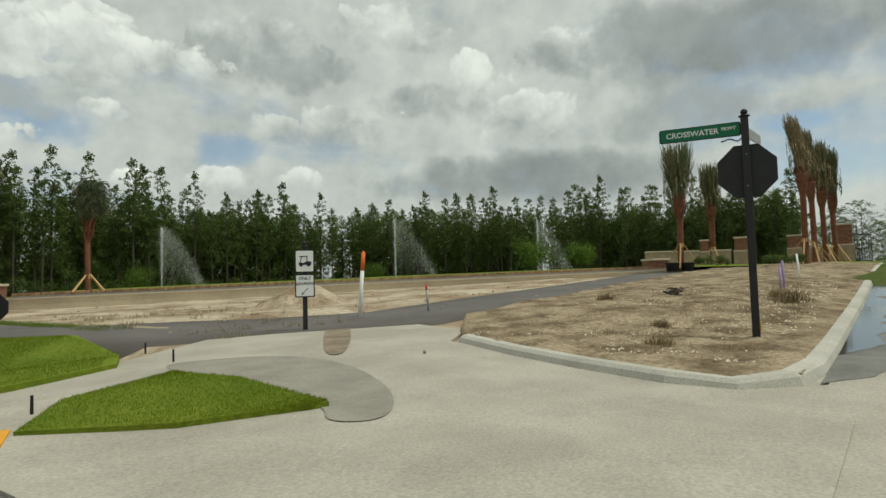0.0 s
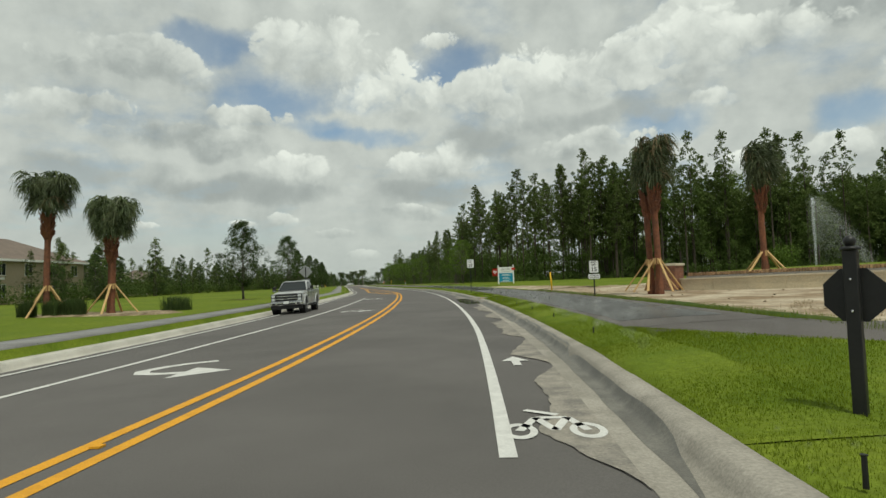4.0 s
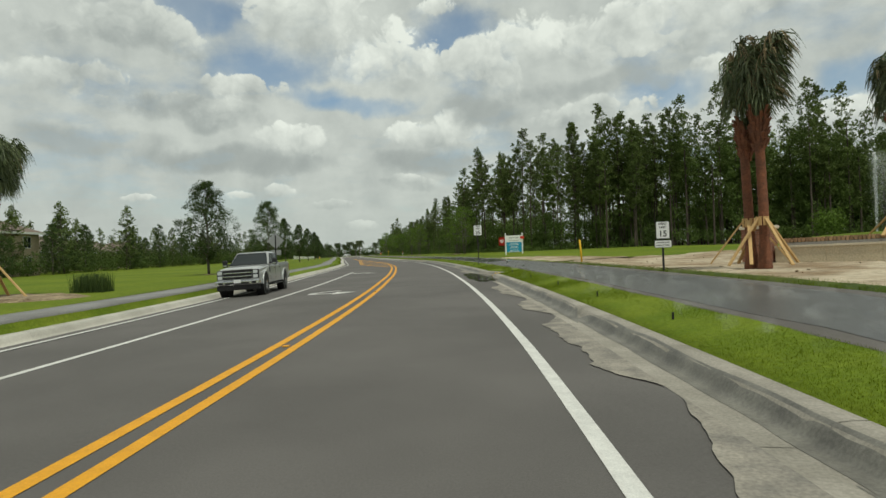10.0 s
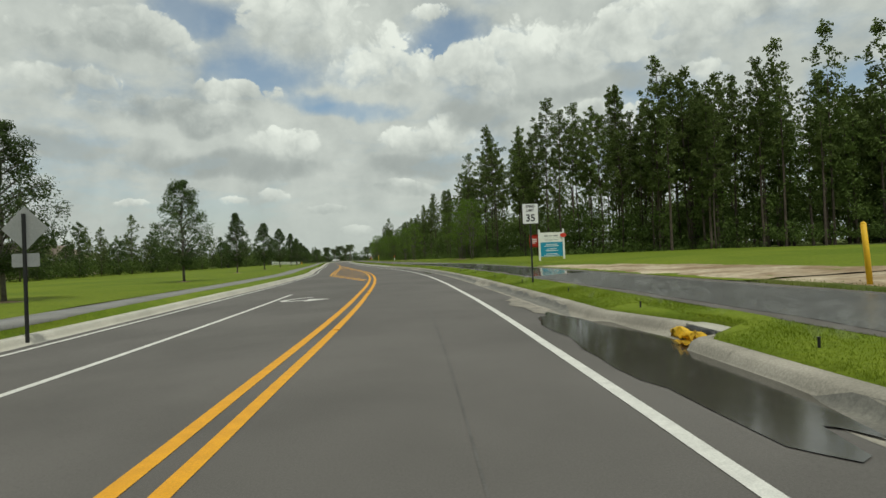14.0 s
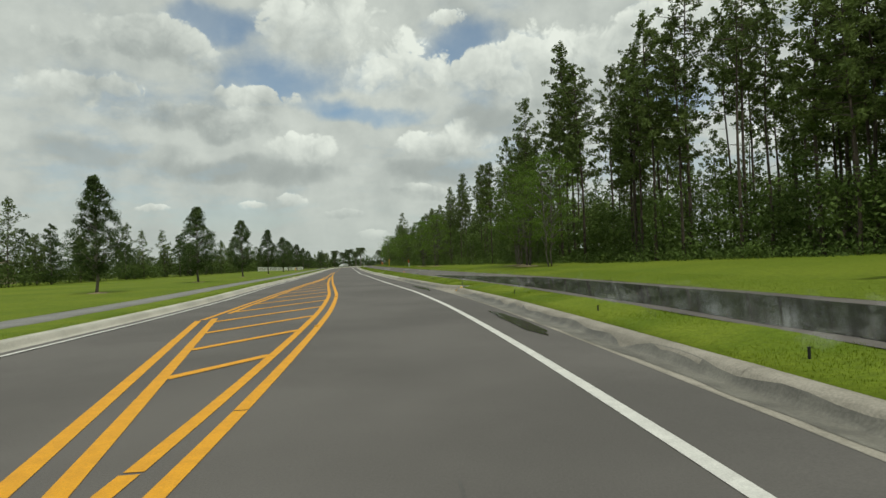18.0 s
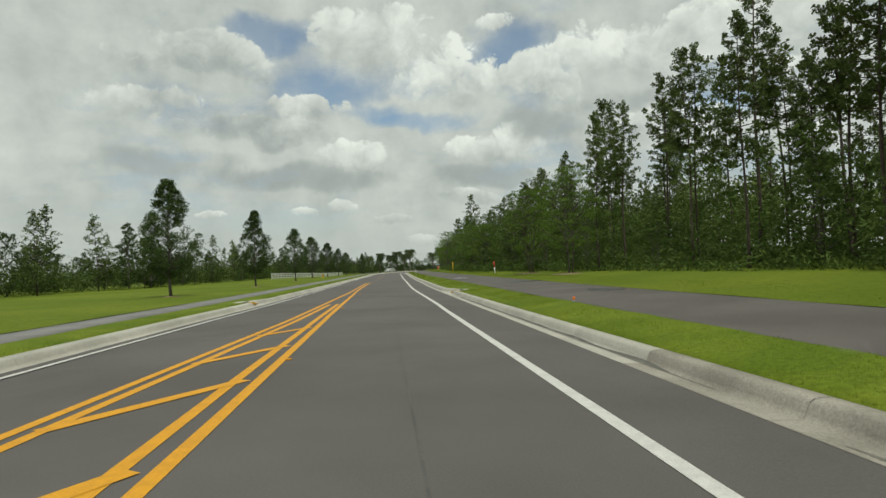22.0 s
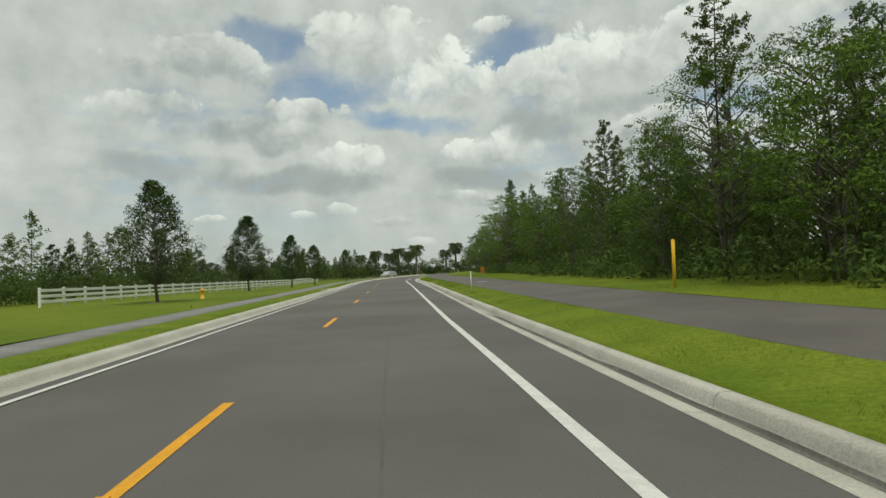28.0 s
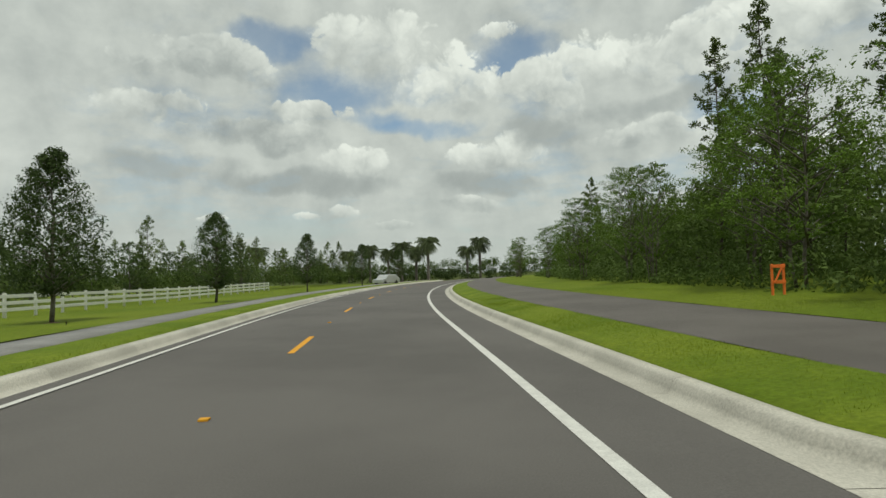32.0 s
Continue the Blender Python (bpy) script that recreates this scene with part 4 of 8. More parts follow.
def pine_data(seed, h, bare, spread, branches, per, size=1.0, wide=0.19):
    """Trunk with limbs, and needle tufts at the limbs' ends, of a slender pine with an open crown."""
    rng = np.random.RandomState(seed)
    bm = bmesh.new()
    lean = rng.uniform(-0.03, 0.03, 2)
    pts = [(lean[0] * z + 0.12 * math.sin(z * 0.4 + seed), lean[1] * z + 0.1 * math.cos(z * 0.33 + seed), z) for z in np.linspace(-0.2, h * 0.985, 9)]
    rad = [0.125 * (1 - 0.84 * k / 8) * h / 18 for k in range(9)]
    rad[0] *= 1.3
    tube(bm, pts, rad, 7)
    zs, xs, ys = [p[2] for p in pts], [p[0] for p in pts], [p[1] for p in pts]
    C, R = [], []
    for k in range(branches):
        f = (k + rng.uniform(0, 1)) / branches
        z = h * (bare + (1 - bare) * 0.97 * f)
        reach = spread * float(np.interp(f, (0, 0.2, 0.65, 1), (0.6, 1.0, 0.72, 0.16))) * rng.uniform(0.5, 1.15)
        a = 2.4 * k + rng.uniform(-0.7, 0.7)
        c = np.array([np.interp(z, zs, xs), np.interp(z, zs, ys), z])
        e = c + np.array([reach * math.cos(a), reach * math.sin(a), reach * rng.uniform(0.05, 0.45)])
        m = (c + e) / 2 - np.array([0, 0, 0.08 * reach])
        tube(bm, [tuple(c), tuple(m), tuple(e)], [0.04, 0.026, 0.01], 3, False)
        for q in (1.0, 0.74, 0.48)[:3 if reach > 1.1 else 2]:
            C.append(tuple(m + (e - m) * (2 * q - 1) + rng.normal(0, 0.13, 3) + np.array([0, 0, 0.08])))
            R.append(size * rng.uniform(0.27, 0.47) * (0.7 + 0.3 * (1 - f)))
    for k in range(5):
        C.append((pts[-1][0] + rng.uniform(-.22, .22), pts[-1][1] + rng.uniform(-.22, .22), h - k * 0.3))
        R.append(size * (0.28 + 0.03 * k))
    for k in range(6):
        z, a = h * rng.uniform(bare * 0.45, bare), rng.uniform(0, 6.28)
        cx, cy = np.interp(z, zs, xs), np.interp(z, zs, ys)
        tube(bm, [(cx, cy, z), (cx + 0.8 * math.cos(a), cy + 0.8 * math.sin(a), z + 0.1)], [0.025, 0.008], 3, False)
    return bm, tufts(C, R, per, rng, wide)


def broad_data(seed, h, bare, width, clumps, per, size, taper=1.0, trunks=1, girth=0.085, flatten=0.85, puff=1.0):
    """Trunk and leaf quads of a small broad-leaved tree; taper > 1 makes it pointed."""
    rng = np.random.RandomState(seed)
    bm = bmesh.new()
    stems = []
    for k in range(trunks):
        a = 2 * math.pi * k / max(1, trunks) + seed
        o = 0.0 if trunks == 1 else 0.16
        top = (0.0 if trunks == 1 else 0.45)
        pts = [(o * math.cos(a) + top * math.cos(a) * f, o * math.sin(a) + top * math.sin(a) * f, -0.15 + f * h * 0.93) for f in np.linspace(0, 1, 7)]
        pts = [(x + 0.05 * math.sin(3 * z + seed), y + 0.05 * math.cos(2.3 * z), z) for x, y, z in pts]
        tube(bm, pts, [girth * h / 6 * (1 - 0.88 * q / 6) / (1 if trunks == 1 else 1.5) for q in range(7)], 7)
        stems.append(pts)
    C, R = [], []
    for k in range(clumps):
        f = (k + rng.uniform(0, 1)) / clumps
        z = h * (bare + (1 - bare) * f * 0.98)
        prof = (min(1.0, f / 0.22) ** 0.6) * (1 - max(0.0, f - 0.22) / 0.78) ** (0.75 * taper) + 0.10
        reach = width / 2 * prof * math.sqrt(rng.uniform(0.12, 1.0))
        a = rng.uniform(0, 2 * math.pi)
        p = stems[k % trunks]
        cx, cy = np.interp(z, [q[2] for q in p], [q[0] for q in p]), np.interp(z, [q[2] for q in p], [q[1] for q in p])
        e = (cx + reach * math.cos(a), cy + reach * math.sin(a), z + reach * 0.15)
        if k % 3 == 0:
            tube(bm, [(cx, cy, max(0.3, z - reach * 0.5)), ((cx + e[0]) / 2, (cy + e[1]) / 2, z - reach * 0.1), e], [0.028 * h / 6, 0.018 * h / 6, 0.006], 4)
        C.append(e)
        R.append(puff * rng.uniform(0.22, 0.42) * (0.55 + 0.45 * prof) * width / 3.2)
    return bm, leaf_quads(C, R, per, size, 0.5, flatten, rng, 0, True)


def tree(name, data, bark, leaves, label, category="tree", group=""):
    """A tree at the origin: trunk and crown under one Empty."""
    bm, Q = data
    top = thing(name, 0, 0, -60, 0, label, category, group)
    part("trunk", bm, bark, top, smooth=True)
    part("crown", quads_to_mesh("crown", Q), leaves, top)
    return top


def drop(ob):
    for o in (*ob.children_recursive, ob):
        bpy.data.objects.remove(o)


def plant(kinds, places, rng, label=None):
    """Copies of the trees in kinds at rows of x, y, z, size."""
    for x, y, z, k in places:
        src = kinds[rng.randint(len(kinds))]
        c = copy_thing(src, pose(x, y, z, 0, 0, rng.uniform(0, 360)))
        c.scale = (k * rng.uniform(0.9, 1.1),) * 2 + (k,)


EDGE_S = (-5, 30, 58, 66, 72, 80, 90, 110, 130, 150, 175, 200, 230, 260, 300, 420)
EDGE_L = (122, 114, 90, 46, 29, 20, 15.5, 14.0, 12.0, 10.2, 9.0, 9.3, 10.2, 11, 12, 13)


def edge_points(s0, s1, step):
    """Points along the border of the woods, with the way into them."""
    ss, ll = np.array(EDGE_S, float), np.array(EDGE_L, float)
    xy = np.array([at(s, l) for s, l in zip(ss, ll)])
    d = np.r_[0, np.cumsum(np.hypot(*np.diff(xy, axis=0).T))]
    a, b = np.interp(s0, ss, d), np.interp(s1, ss, d)
    q = np.arange(a, b, step)
    X, Y = np.interp(q, d, xy[:, 0]), np.interp(q, d, xy[:, 1])
    dx, dy = np.gradient(X), np.gradient(Y)
    n = np.hypot(dx, dy)
    return X, Y, dy / n, -dx / n


PINES = [tree("pine_tree", pine_data(11 + k, h, bare, sp, cl, 28), M_BARK, M_NEEDLE, "tall slender pine with a bare trunk and tufted green crown", "tree", "pines at the wood's edge")
         for k, (h, bare, sp, cl) in enumerate(((18.5, 0.46, 2.1, 54), (17, 0.42, 2.3, 56), (20, 0.52, 2.0, 52), (16, 0.40, 2.4, 56), (19, 0.60, 2.5, 42)))]
BROADS = [tree("broadleaf_tree", broad_data(31 + k, h, 0.22, w, 180, 64, 0.050, 0.7, 4, 0.066, 0.34, 1.08), M_GREYBARK, M_LIGHT, "leafy light green broadleaf tree with several thin stems", "tree", "broadleaf trees along the cart path")
          for k, (h, w) in enumerate(((7.5, 5.4), (6.5, 5.0), (8.5, 5.8)))]
DARKS = [tree("woodland_tree", broad_data(41 + k, h, 0.08, w, 135, 84, 0.058, 0.6, 2, 0.085, 0.45, 1.1), M_GREYBARK, M_BUSH, "dense dark green woodland tree", "tree", "woodland trees under the pines")
         for k, (h, w) in enumerate(((8.5, 5.5), (10.5, 6.0), (7.0, 5.5)))]
OAKS = [tree("oak_tree", broad_data(51 + k, h, 0.17, w, cl, per, 0.058, tp, 1, 0.085, 0.75, 1.12), M_GREYBARK, M_OAK, "young upright dark green oak in a mulch ring on the lawn", "tree", "oaks along the pavement")
        for k, (h, w, tp, cl, per) in enumerate(((7.3, 4.3, 0.9, 230, 62), (7.2, 3.5, 1.15, 250, 66), (7.0, 4.2, 1.15, 240, 60), (6.9, 4.0, 1.2, 230, 60)))]
CEDARS = [tree("field_pine", pine_data(61 + k, h, 0.16, sp, cl, 14, 1.0), M_BARK, M_NEEDLE, "small open-crowned pine behind the lawn", "tree", "trees behind the lawn") for k, (h, sp, cl) in enumerate(((7.5, 1.6, 34), (6.2, 1.7, 32), (8.6, 1.5, 38)))]
CEDARS += [tree("field_tree", broad_data(66 + k, h, 0.05, w, 90, 24, 0.11, tp, 1, 0.085, 0.7, 1.1), M_GREYBARK, M_OAK, "rounded dark green tree behind the lawn", "tree", "trees behind the lawn") for k, (h, w, tp) in enumerate(((5.6, 4.2, 0.7), (4.6, 4.6, 0.55), (7.0, 3.8, 1.1)))]


def near_start(x, y):
    return y < 95


def woods():
    rng = np.random.RandomState(3)
    X, Y, nx, ny = edge_points(70, 415, 3.1)
    rows = []
    for depth, keep in ((3.0, 0.76), (5.2, 0.72), (7.5, 0.68), (13, 0.45)):
        for x, y, a, b in zip(X, Y, nx, ny):
            if rng.rand() > keep or (depth == 5.2 and near(x, y)[0][0] > 160):
                continue
            d = depth + rng.uniform(-2.2, 2.2)
            s = float(near(x, y)[0][0])
            if (s > 205 and depth < 4) or (s > 150 and depth < 4 and rng.rand() < 0.5) or (s > 270 and rng.rand() < 0.45):
                continue
            k = rng.uniform(0.82, 1.12) * float(np.interp(s, (70, 103, 117, 150, 165, 214, 220, 238, 256, 330), (1.0, 0.97, 0.74, 0.60, 0.58, 0.54, 0.50, 0.47, 0.44, 0.42)))
            rows.append((x + a * d + rng.uniform(-1, 1), y + b * d + rng.uniform(-1, 1), 0.6, k))
    plant(PINES, rows[:300], rng)
    # lower trees under and between the pines
    X, Y, nx, ny = edge_points(72, 415, 3.2)
    rows = []
    for x, y, a, b in zip(X, Y, nx, ny):
        s = float(near(x, y)[0][0])
        if rng.rand() < (0.62 if s < 108 else 0.4 if s < 150 else 0.15 if s < 195 else 0.42):
            continue
        d = rng.uniform(4.5, 9.0) if s > 205 else rng.uniform(0.8, 6.5) if s > 108 else rng.uniform(4, 9)
        rows.append((x + a * d, y + b * d, 0.5, rng.uniform(0.55, 0.95) if s > 150 else rng.uniform(0.42, 0.68)))
    plant(DARKS, rows, rng)
    # far woods in one piece
    far, trunks = [], bmesh.new()
    tmpl = [pine_data(71 + k, h, bare, 2.3, 40, 13, 1.25, 0.27)[1].reshape(-1, 3) for k, (h, bare) in enumerate(((17, 0.30), (19, 0.40), (15, 0.22), (18, 0.34), (19, 0.52), (17, 0.48)))]
    spots = []
    X, Y, nx, ny = edge_points(-5, 76, 2.1)
    for depth in (2, 5.5, 10, 16):
        for x, y, a, b in zip(X, Y, nx, ny):
            spots.append((x + a * depth + rng.uniform(-1.5, 1.5), y + b * depth + rng.uniform(-1.5, 1.5), rng.uniform(0.68, 1.1)))
    X, Y, nx, ny = edge_points(80, 415, 3.6)
    for depth in (18, 24):
        for x, y, a, b in zip(X, Y, nx, ny):
            k = float(np.interp(near(x, y)[0][0], (96, 112), (1.0, 0.62)))
            spots.append((x + a * depth + rng.uniform(-2, 2), y + b * depth + rng.uniform(-2, 2), rng.uniform(0.75, 1.0) * k))
    for x, y, k in spots:
        deep = y > 95 and k < 2 and near(x, y)[0][0] > 78
        t, c = tmpl[rng.randint(4, 6) if deep else rng.randint(4)], math.cos(rng.uniform(0, 6.28))
        s_ = math.sqrt(1 - c * c)
        far.append(np.stack([x + k * (t[:, 0] * c - t[:, 1] * s_), y + k * (t[:, 0] * s_ + t[:, 1] * c), (1.7 if near_start(x, y) else 0.7) + k * t[:, 2]], 1))
        h = 16 * k
        tube(trunks, [(x, y, 0.3), (x + rng.uniform(-.2, .2), y, h * 0.5), (x, y, h)], [0.15, 0.11, 0.04], 5, False)
    top = thing("far_woods", 0, 0, 0, 0, "deep dark green pine woods beyond the clearing", "woods", kind="stuff")
    part("trunks", trunks, M_BARK, top)
    part("crowns", quads_to_mesh("crowns", np.concatenate(far).reshape(-1, 3, 3)), M_NEEDLE, top)
    # undergrowth at the edge, and the thicket deeper in
    C, R = [], []
    for s0, s1, st in ((-5, 84, 1.7), (84, 415, 1.25)):
        X, Y, nx, ny = edge_points(s0, s1, st)
        for x, y, a, b in zip(X, Y, nx, ny):
            for d in (rng.uniform(-0.3, 0.8), rng.uniform(1.5, 3), rng.uniform(4, 9)):
                r = rng.uniform(0.5, 1.15) * (1.0 if d < 1 else 1.5)
                C.append((x + a * d, y + b * d, (1.5 if near_start(x, y) and x > 20 else 0.55) + r * 0.55))
                R.append(r)
    ob = part("undergrowth", quads_to_mesh("undergrowth", leaf_quads(C, R, 120, 0.095, 0.45, 0.75, rng, 0, True)), M_BUSH)
    tagged(ob, "tangled green undergrowth and saw palmetto along the wood's edge", "undergrowth", kind="stuff")
    C, R = [], []
    for s0, s1, st, top_ in ((-5, 70, 1.6, 13.0), (70, 112, 1.3, 5.4), (112, 415, 2.0, 5.5)):
        X, Y, nx, ny = edge_points(s0, s1, st)
        for x, y, a, b in zip(X, Y, nx, ny):
            for d0 in ((6, 10, 15) if top_ > 10 else (3.2, 7, 11)):
                for z in np.arange(1.0, top_ * rng.uniform(0.6, 1.15), 1.5):
                    d = d0 + rng.uniform(-1.6, 1.6) - (3.0 if top_ > 10 else 0.0)
                    C.append((x + a * d + rng.uniform(-1, 1), y + b * d + rng.uniform(-1, 1), (1.5 if near_start(x, y) and x > 20 else 0.6) + z))
                    R.append(rng.uniform(0.9, 1.7))
    ob = part("thicket", quads_to_mesh("thicket", leaf_quads(C, R, 130, 0.135, 0.5, 0.8, rng, 0, True)), M_BUSH)
    tagged(ob, "dark thicket of saplings and scrub deep in the woods", "undergrowth", kind="stuff")
    C, R = [], []
    for s0, s1, st, top_, d0 in ((-5, 66, 1.5, 14.5, 11), (-5, 64, 1.6, 13.0, 18), (62, 112, 1.5, 7.5, 31), (108, 415, 2.6, 7.0, 17)):
        X, Y, nx, ny = edge_points(s0, s1, st)
        for x, y, a, b in zip(X, Y, nx, ny):
            for z in np.arange(0.4, top_ * rng.uniform(0.75, 1.1), 1.8):
                d = d0 + rng.uniform(-3, 3)
                C.append((x + a * d + rng.uniform(-1, 1), y + b * d + rng.uniform(-1, 1), (1.5 if near_start(x, y) and x > 20 else 0.6) + z))
                R.append(rng.uniform(1.5, 2.3))
    ob = part("deep_woods", quads_to_mesh("deep_woods", leaf_quads(C, R, 200, 0.27, 0.5, 0.85, rng, 0, True)), M_NEEDLE)
    tagged(ob, "close dark green mass of trees in the depth of the woods", "woods", kind="stuff")
    # trees far off, beyond the end of the road and the lawn
    C, R = [], []
    for l in np.arange(-330, 60, 3.0):
        for q in range(3):
            x, y = at(430 + rng.uniform(-8, 8), l)
            r = rng.uniform(1.6, 3.2)
            C.append((x, y, rng.uniform(0.6, 5.5) if l < 10 else rng.uniform(0.6, 8)))
            R.append(r)
    ob = part("far_treeline", quads_to_mesh("far_treeline", leaf_quads(C, R, 110, 0.36, 0.5, 0.8, rng, 0, True)), M_BUSH)
    tagged(ob, "low dark treeline beyond the end of the road", "woods", kind="stuff")


woods()
# broadleaf trees by the path
rng_b = np.random.RandomState(5)
plant(BROADS, [(*at(s, l), 0.55, k) for s, l, k in ((95, 11.2, .95), (99.6, 11.3, 1.0), (104, 12, 1.05), (133.5, 9.8, .95), (141.7, 9.2, .9), (171, 10.6, .95), (178, 10.4, 1.02), (184, 10.8, 1.0), (190, 11.2, .9), (203, 10.8, 0.9), (212, 11.0, .9), (219.5, 12.6, .85), (226, 10.8, 1.02), (229.5, 13.4, 1.1), (234.5, 11.2, 1.0), (240, 13.2, .9), (246, 11.3, .95), (252.5, 12.4, .85), (259, 11.2, .82), (268, 12.2, .8), (278, 11.5, .72), (296, 9.5, .65), (304, 9.0, .6), (312, 9.0, .6))], rng_b)
OAK_AT = ((46.5, -18.2), (65.4, -17.1), (94.4, -17.8), (114.4, -16.4), (134, -15.5), (152.4, -14.5), (173.5, -14.2), (199, -15.7), (219, -15.4), (240.9, -15.2), (260, -15.9), (281, -15), (305, -15), (326, -15))
OAK_SIZE = (1.0, 1.0, 1.0, 1.0, 1.02, 1.0, 1.0, 1.04, 1.02, 1.0, .97, .95, .95, .95)
plant(OAKS[:1], [(*at(s, l), float(height(s, l)), k) for (s, l), k in zip(OAK_AT[:2], OAK_SIZE)], rng_b)
plant(OAKS[1:2], [(*at(s, l), float(height(s, l)), k) for (s, l), k in zip(OAK_AT[2:6], OAK_SIZE[2:])], rng_b)
plant(OAKS[2:], [(*at(s, l), float(height(s, l)), k) for (s, l), k in zip(OAK_AT[6:], OAK_SIZE[6:])], rng_b)
plant(PINES, [(*at(323, 21.6), 0.6, 1.0)] + [(*at(q, w), 0.6, k) for q, w, k in ((236, 16.5, 0.6), (241, 15, 0.68), (243.5, 17, 0.7), (247, 15.5, 0.66), (250, 18, 0.62))], rng_b)


def left_background():
    rng = np.random.RandomState(9)

    def line(s):
        return float(np.interp(s, (75, 120, 160, 200, 340), (-44, -40, -33, -28.5, -28)))

    rows = []
    for s in np.arange(10, 335, 2.6):
        for back in (0, -6):
            if rng.rand() < (0.95 if s > 75 else 0.42):
                x, y = at(s + rng.uniform(-2, 2), line(s) + back + rng.uniform(-2.5, 2.5))
                rows.append((x, y, 0.3, rng.uniform(0.65, 1.15) * (1.0 if s < 180 else 0.85)))
    plant(CEDARS, rows, rng)
    C, R = [], []
    for s in np.arange(0, 340, 0.30):
        x, y = at(s, line(s) + rng.uniform(-5, 2))
        r = rng.uniform(1.0, 2.4) * (1.0 if s > 75 else 0.75)
        C.append((x, y, 0.3 + r * rng.uniform(0.5, 1.1)))
        R.append(r)
    ob = part("hedgerow", quads_to_mesh("hedgerow", leaf_quads(C, R, 120, 0.12, 0.5, 0.8, rng, 0, True)), M_BUSH)
    tagged(ob, "rough dark green scrub behind the lawn", "scrub", kind="stuff")


left_background()
plant(DARKS, [(86 + 2.6 * (q % 3) + 0.4 * q, -6.5 + 1.25 * q, 1.7, (.95, .6, .72, .5, .85, .62)[q % 6]) for q in range(17)], rng_b)
for t in PINES + BROADS + DARKS + OAKS + CEDARS:
    drop(t)

# ---- signs ----
def text_mesh(words, size, depth=0.002):
    cu = bpy.data.curves.new("letters", "FONT")
    cu.body, cu.size, cu.extrude, cu.align_x, cu.align_y, cu.resolution_u = words, size, depth, "CENTER", "CENTER", 3
    cu.offset = size * 0.02
    ob = bpy.data.objects.new("letters", cu)
    me = bpy.data.meshes.new_from_object(ob)
    bpy.data.objects.remove(ob)
    return me


def letters(words, size, x, y, z, mat, parent, wide=1.0, name="lettering", flip=False):
    """Upright letters that face -y (or +y), on a panel."""
    me = text_mesh(words, size)
    me.transform(Matrix.Translation((x, y, z)) @ Matrix.Rotation(math.pi if flip else 0, 4, "Z") @ Matrix.Rotation(math.pi / 2, 4, "X") @ Matrix.Diagonal((wide, 1, 1, 1)))
    return part(name, me, mat, parent)


def bars(parent, mat, rows, y, name="text_bar"):
    """Plain bars where the writing cannot be read: rows of x, z, width, height."""
    for x, z, w, h in rows:
        part(name, box(bmesh.new(), x - w / 2, x + w / 2, y - 0.003, y, z - h / 2, z + h / 2), mat, parent)


def square_post(parent, h, w=0.1, finial=True, low=-0.3):
    part("post", box(bmesh.new(), -w / 2, w / 2, -w / 2, w / 2, low, h, 0.008), M_BLACK, parent)
    if finial:
        bm = bmesh.new()
        tube(bm, [(0, 0, h), (0, 0, h + 0.02), (0, 0, h + 0.035)], [w * 0.75, w * 0.75, w * 0.35], 12)
        bmesh.ops.create_uvsphere(bm, u_segments=12, v_segments=8, radius=w * 0.48, matrix=Matrix.Translation((0, 0, h + 0.035 + w * 0.4)))
        part("finial", bm, M_BLACK, parent, smooth=True)


def octagon(r):
    return [(r * math.cos(radians(22.5 + 45 * k)), r * math.sin(radians(22.5 + 45 * k))) for k in range(8)]


def stop_sign(x, y, z, turn, r, zc, h, w, name, label):
    """A stop sign seen from its black back; +y is its back."""
    top = thing(name, x, y, z, turn, label, "sign")
    square_post(top, h, w)
    o = octagon(r)
    part("back_plate", plate(bmesh.new(), [(a, zc + b) for a, b in o], -w / 2 - 0.022, -w / 2 - 0.004), M_BLACK, top)
    o2 = octagon(r * 0.9)
    part("face", plate(bmesh.new(), [(a, zc + b) for a, b in o2], -w / 2 - 0.028, -w / 2 - 0.0222), M_RED, top, "red face")
    for dz in (-r * 0.55, r * 0.55):
        bm = bmesh.new()
        bmesh.ops.create_uvsphere(bm, u_segments=8, v_segments=6, radius=0.012, matrix=Matrix.Translation((0, w / 2 + 0.004, zc + dz)))
        part("bolt", bm, M_CHROME, top)
    return top


stop_sign(2.62, 12.12, 0.42, 140, 0.25, 0.78, 1.17, 0.105, "stop_sign", "small stop sign, its black back seen, on a black post")
cs = stop_sign(12.1, 2.45, 0.35, 102, 0.55, 3.04, 4.08, 0.135, "street_name_post", "tall black post with green street name blade and black stop sign")
blade = part("name_blade", plate(bmesh.new(), [(a - 0.80, 3.86 + b) for a, b in rounded(1.42, 0.235, 0.04)], -0.012, 0.012), M_GREENSIGN, cs, "green street name blade")
blade.matrix_basis = Matrix.Rotation(radians(184), 4, "Z")
rim = part("rim", plate(bmesh.new(), [(a - 0.80, 3.86 + b) for a, b in rounded(1.47, 0.275, 0.05)], -0.008, 0.008), M_BLACK, blade)
letters("CROSSWATER", 0.150, -0.93, -0.0125, 3.855, M_SIGNWHITE, blade, 0.98)
letters("PKWY", 0.085, -0.28, -0.0125, 3.885, M_SIGNWHITE, blade, 1.05)
blade2 = part("cross_blade", plate(bmesh.new(), [(a + 0.62, 3.80 + b) for a, b in rounded(1.05, 0.2, 0.03)], -0.012, 0.012), M_BACK, cs, "second name blade seen at a slant")
blade2.matrix_basis = Matrix.Rotation(radians(256), 4, "Z")
bm = bmesh.new()
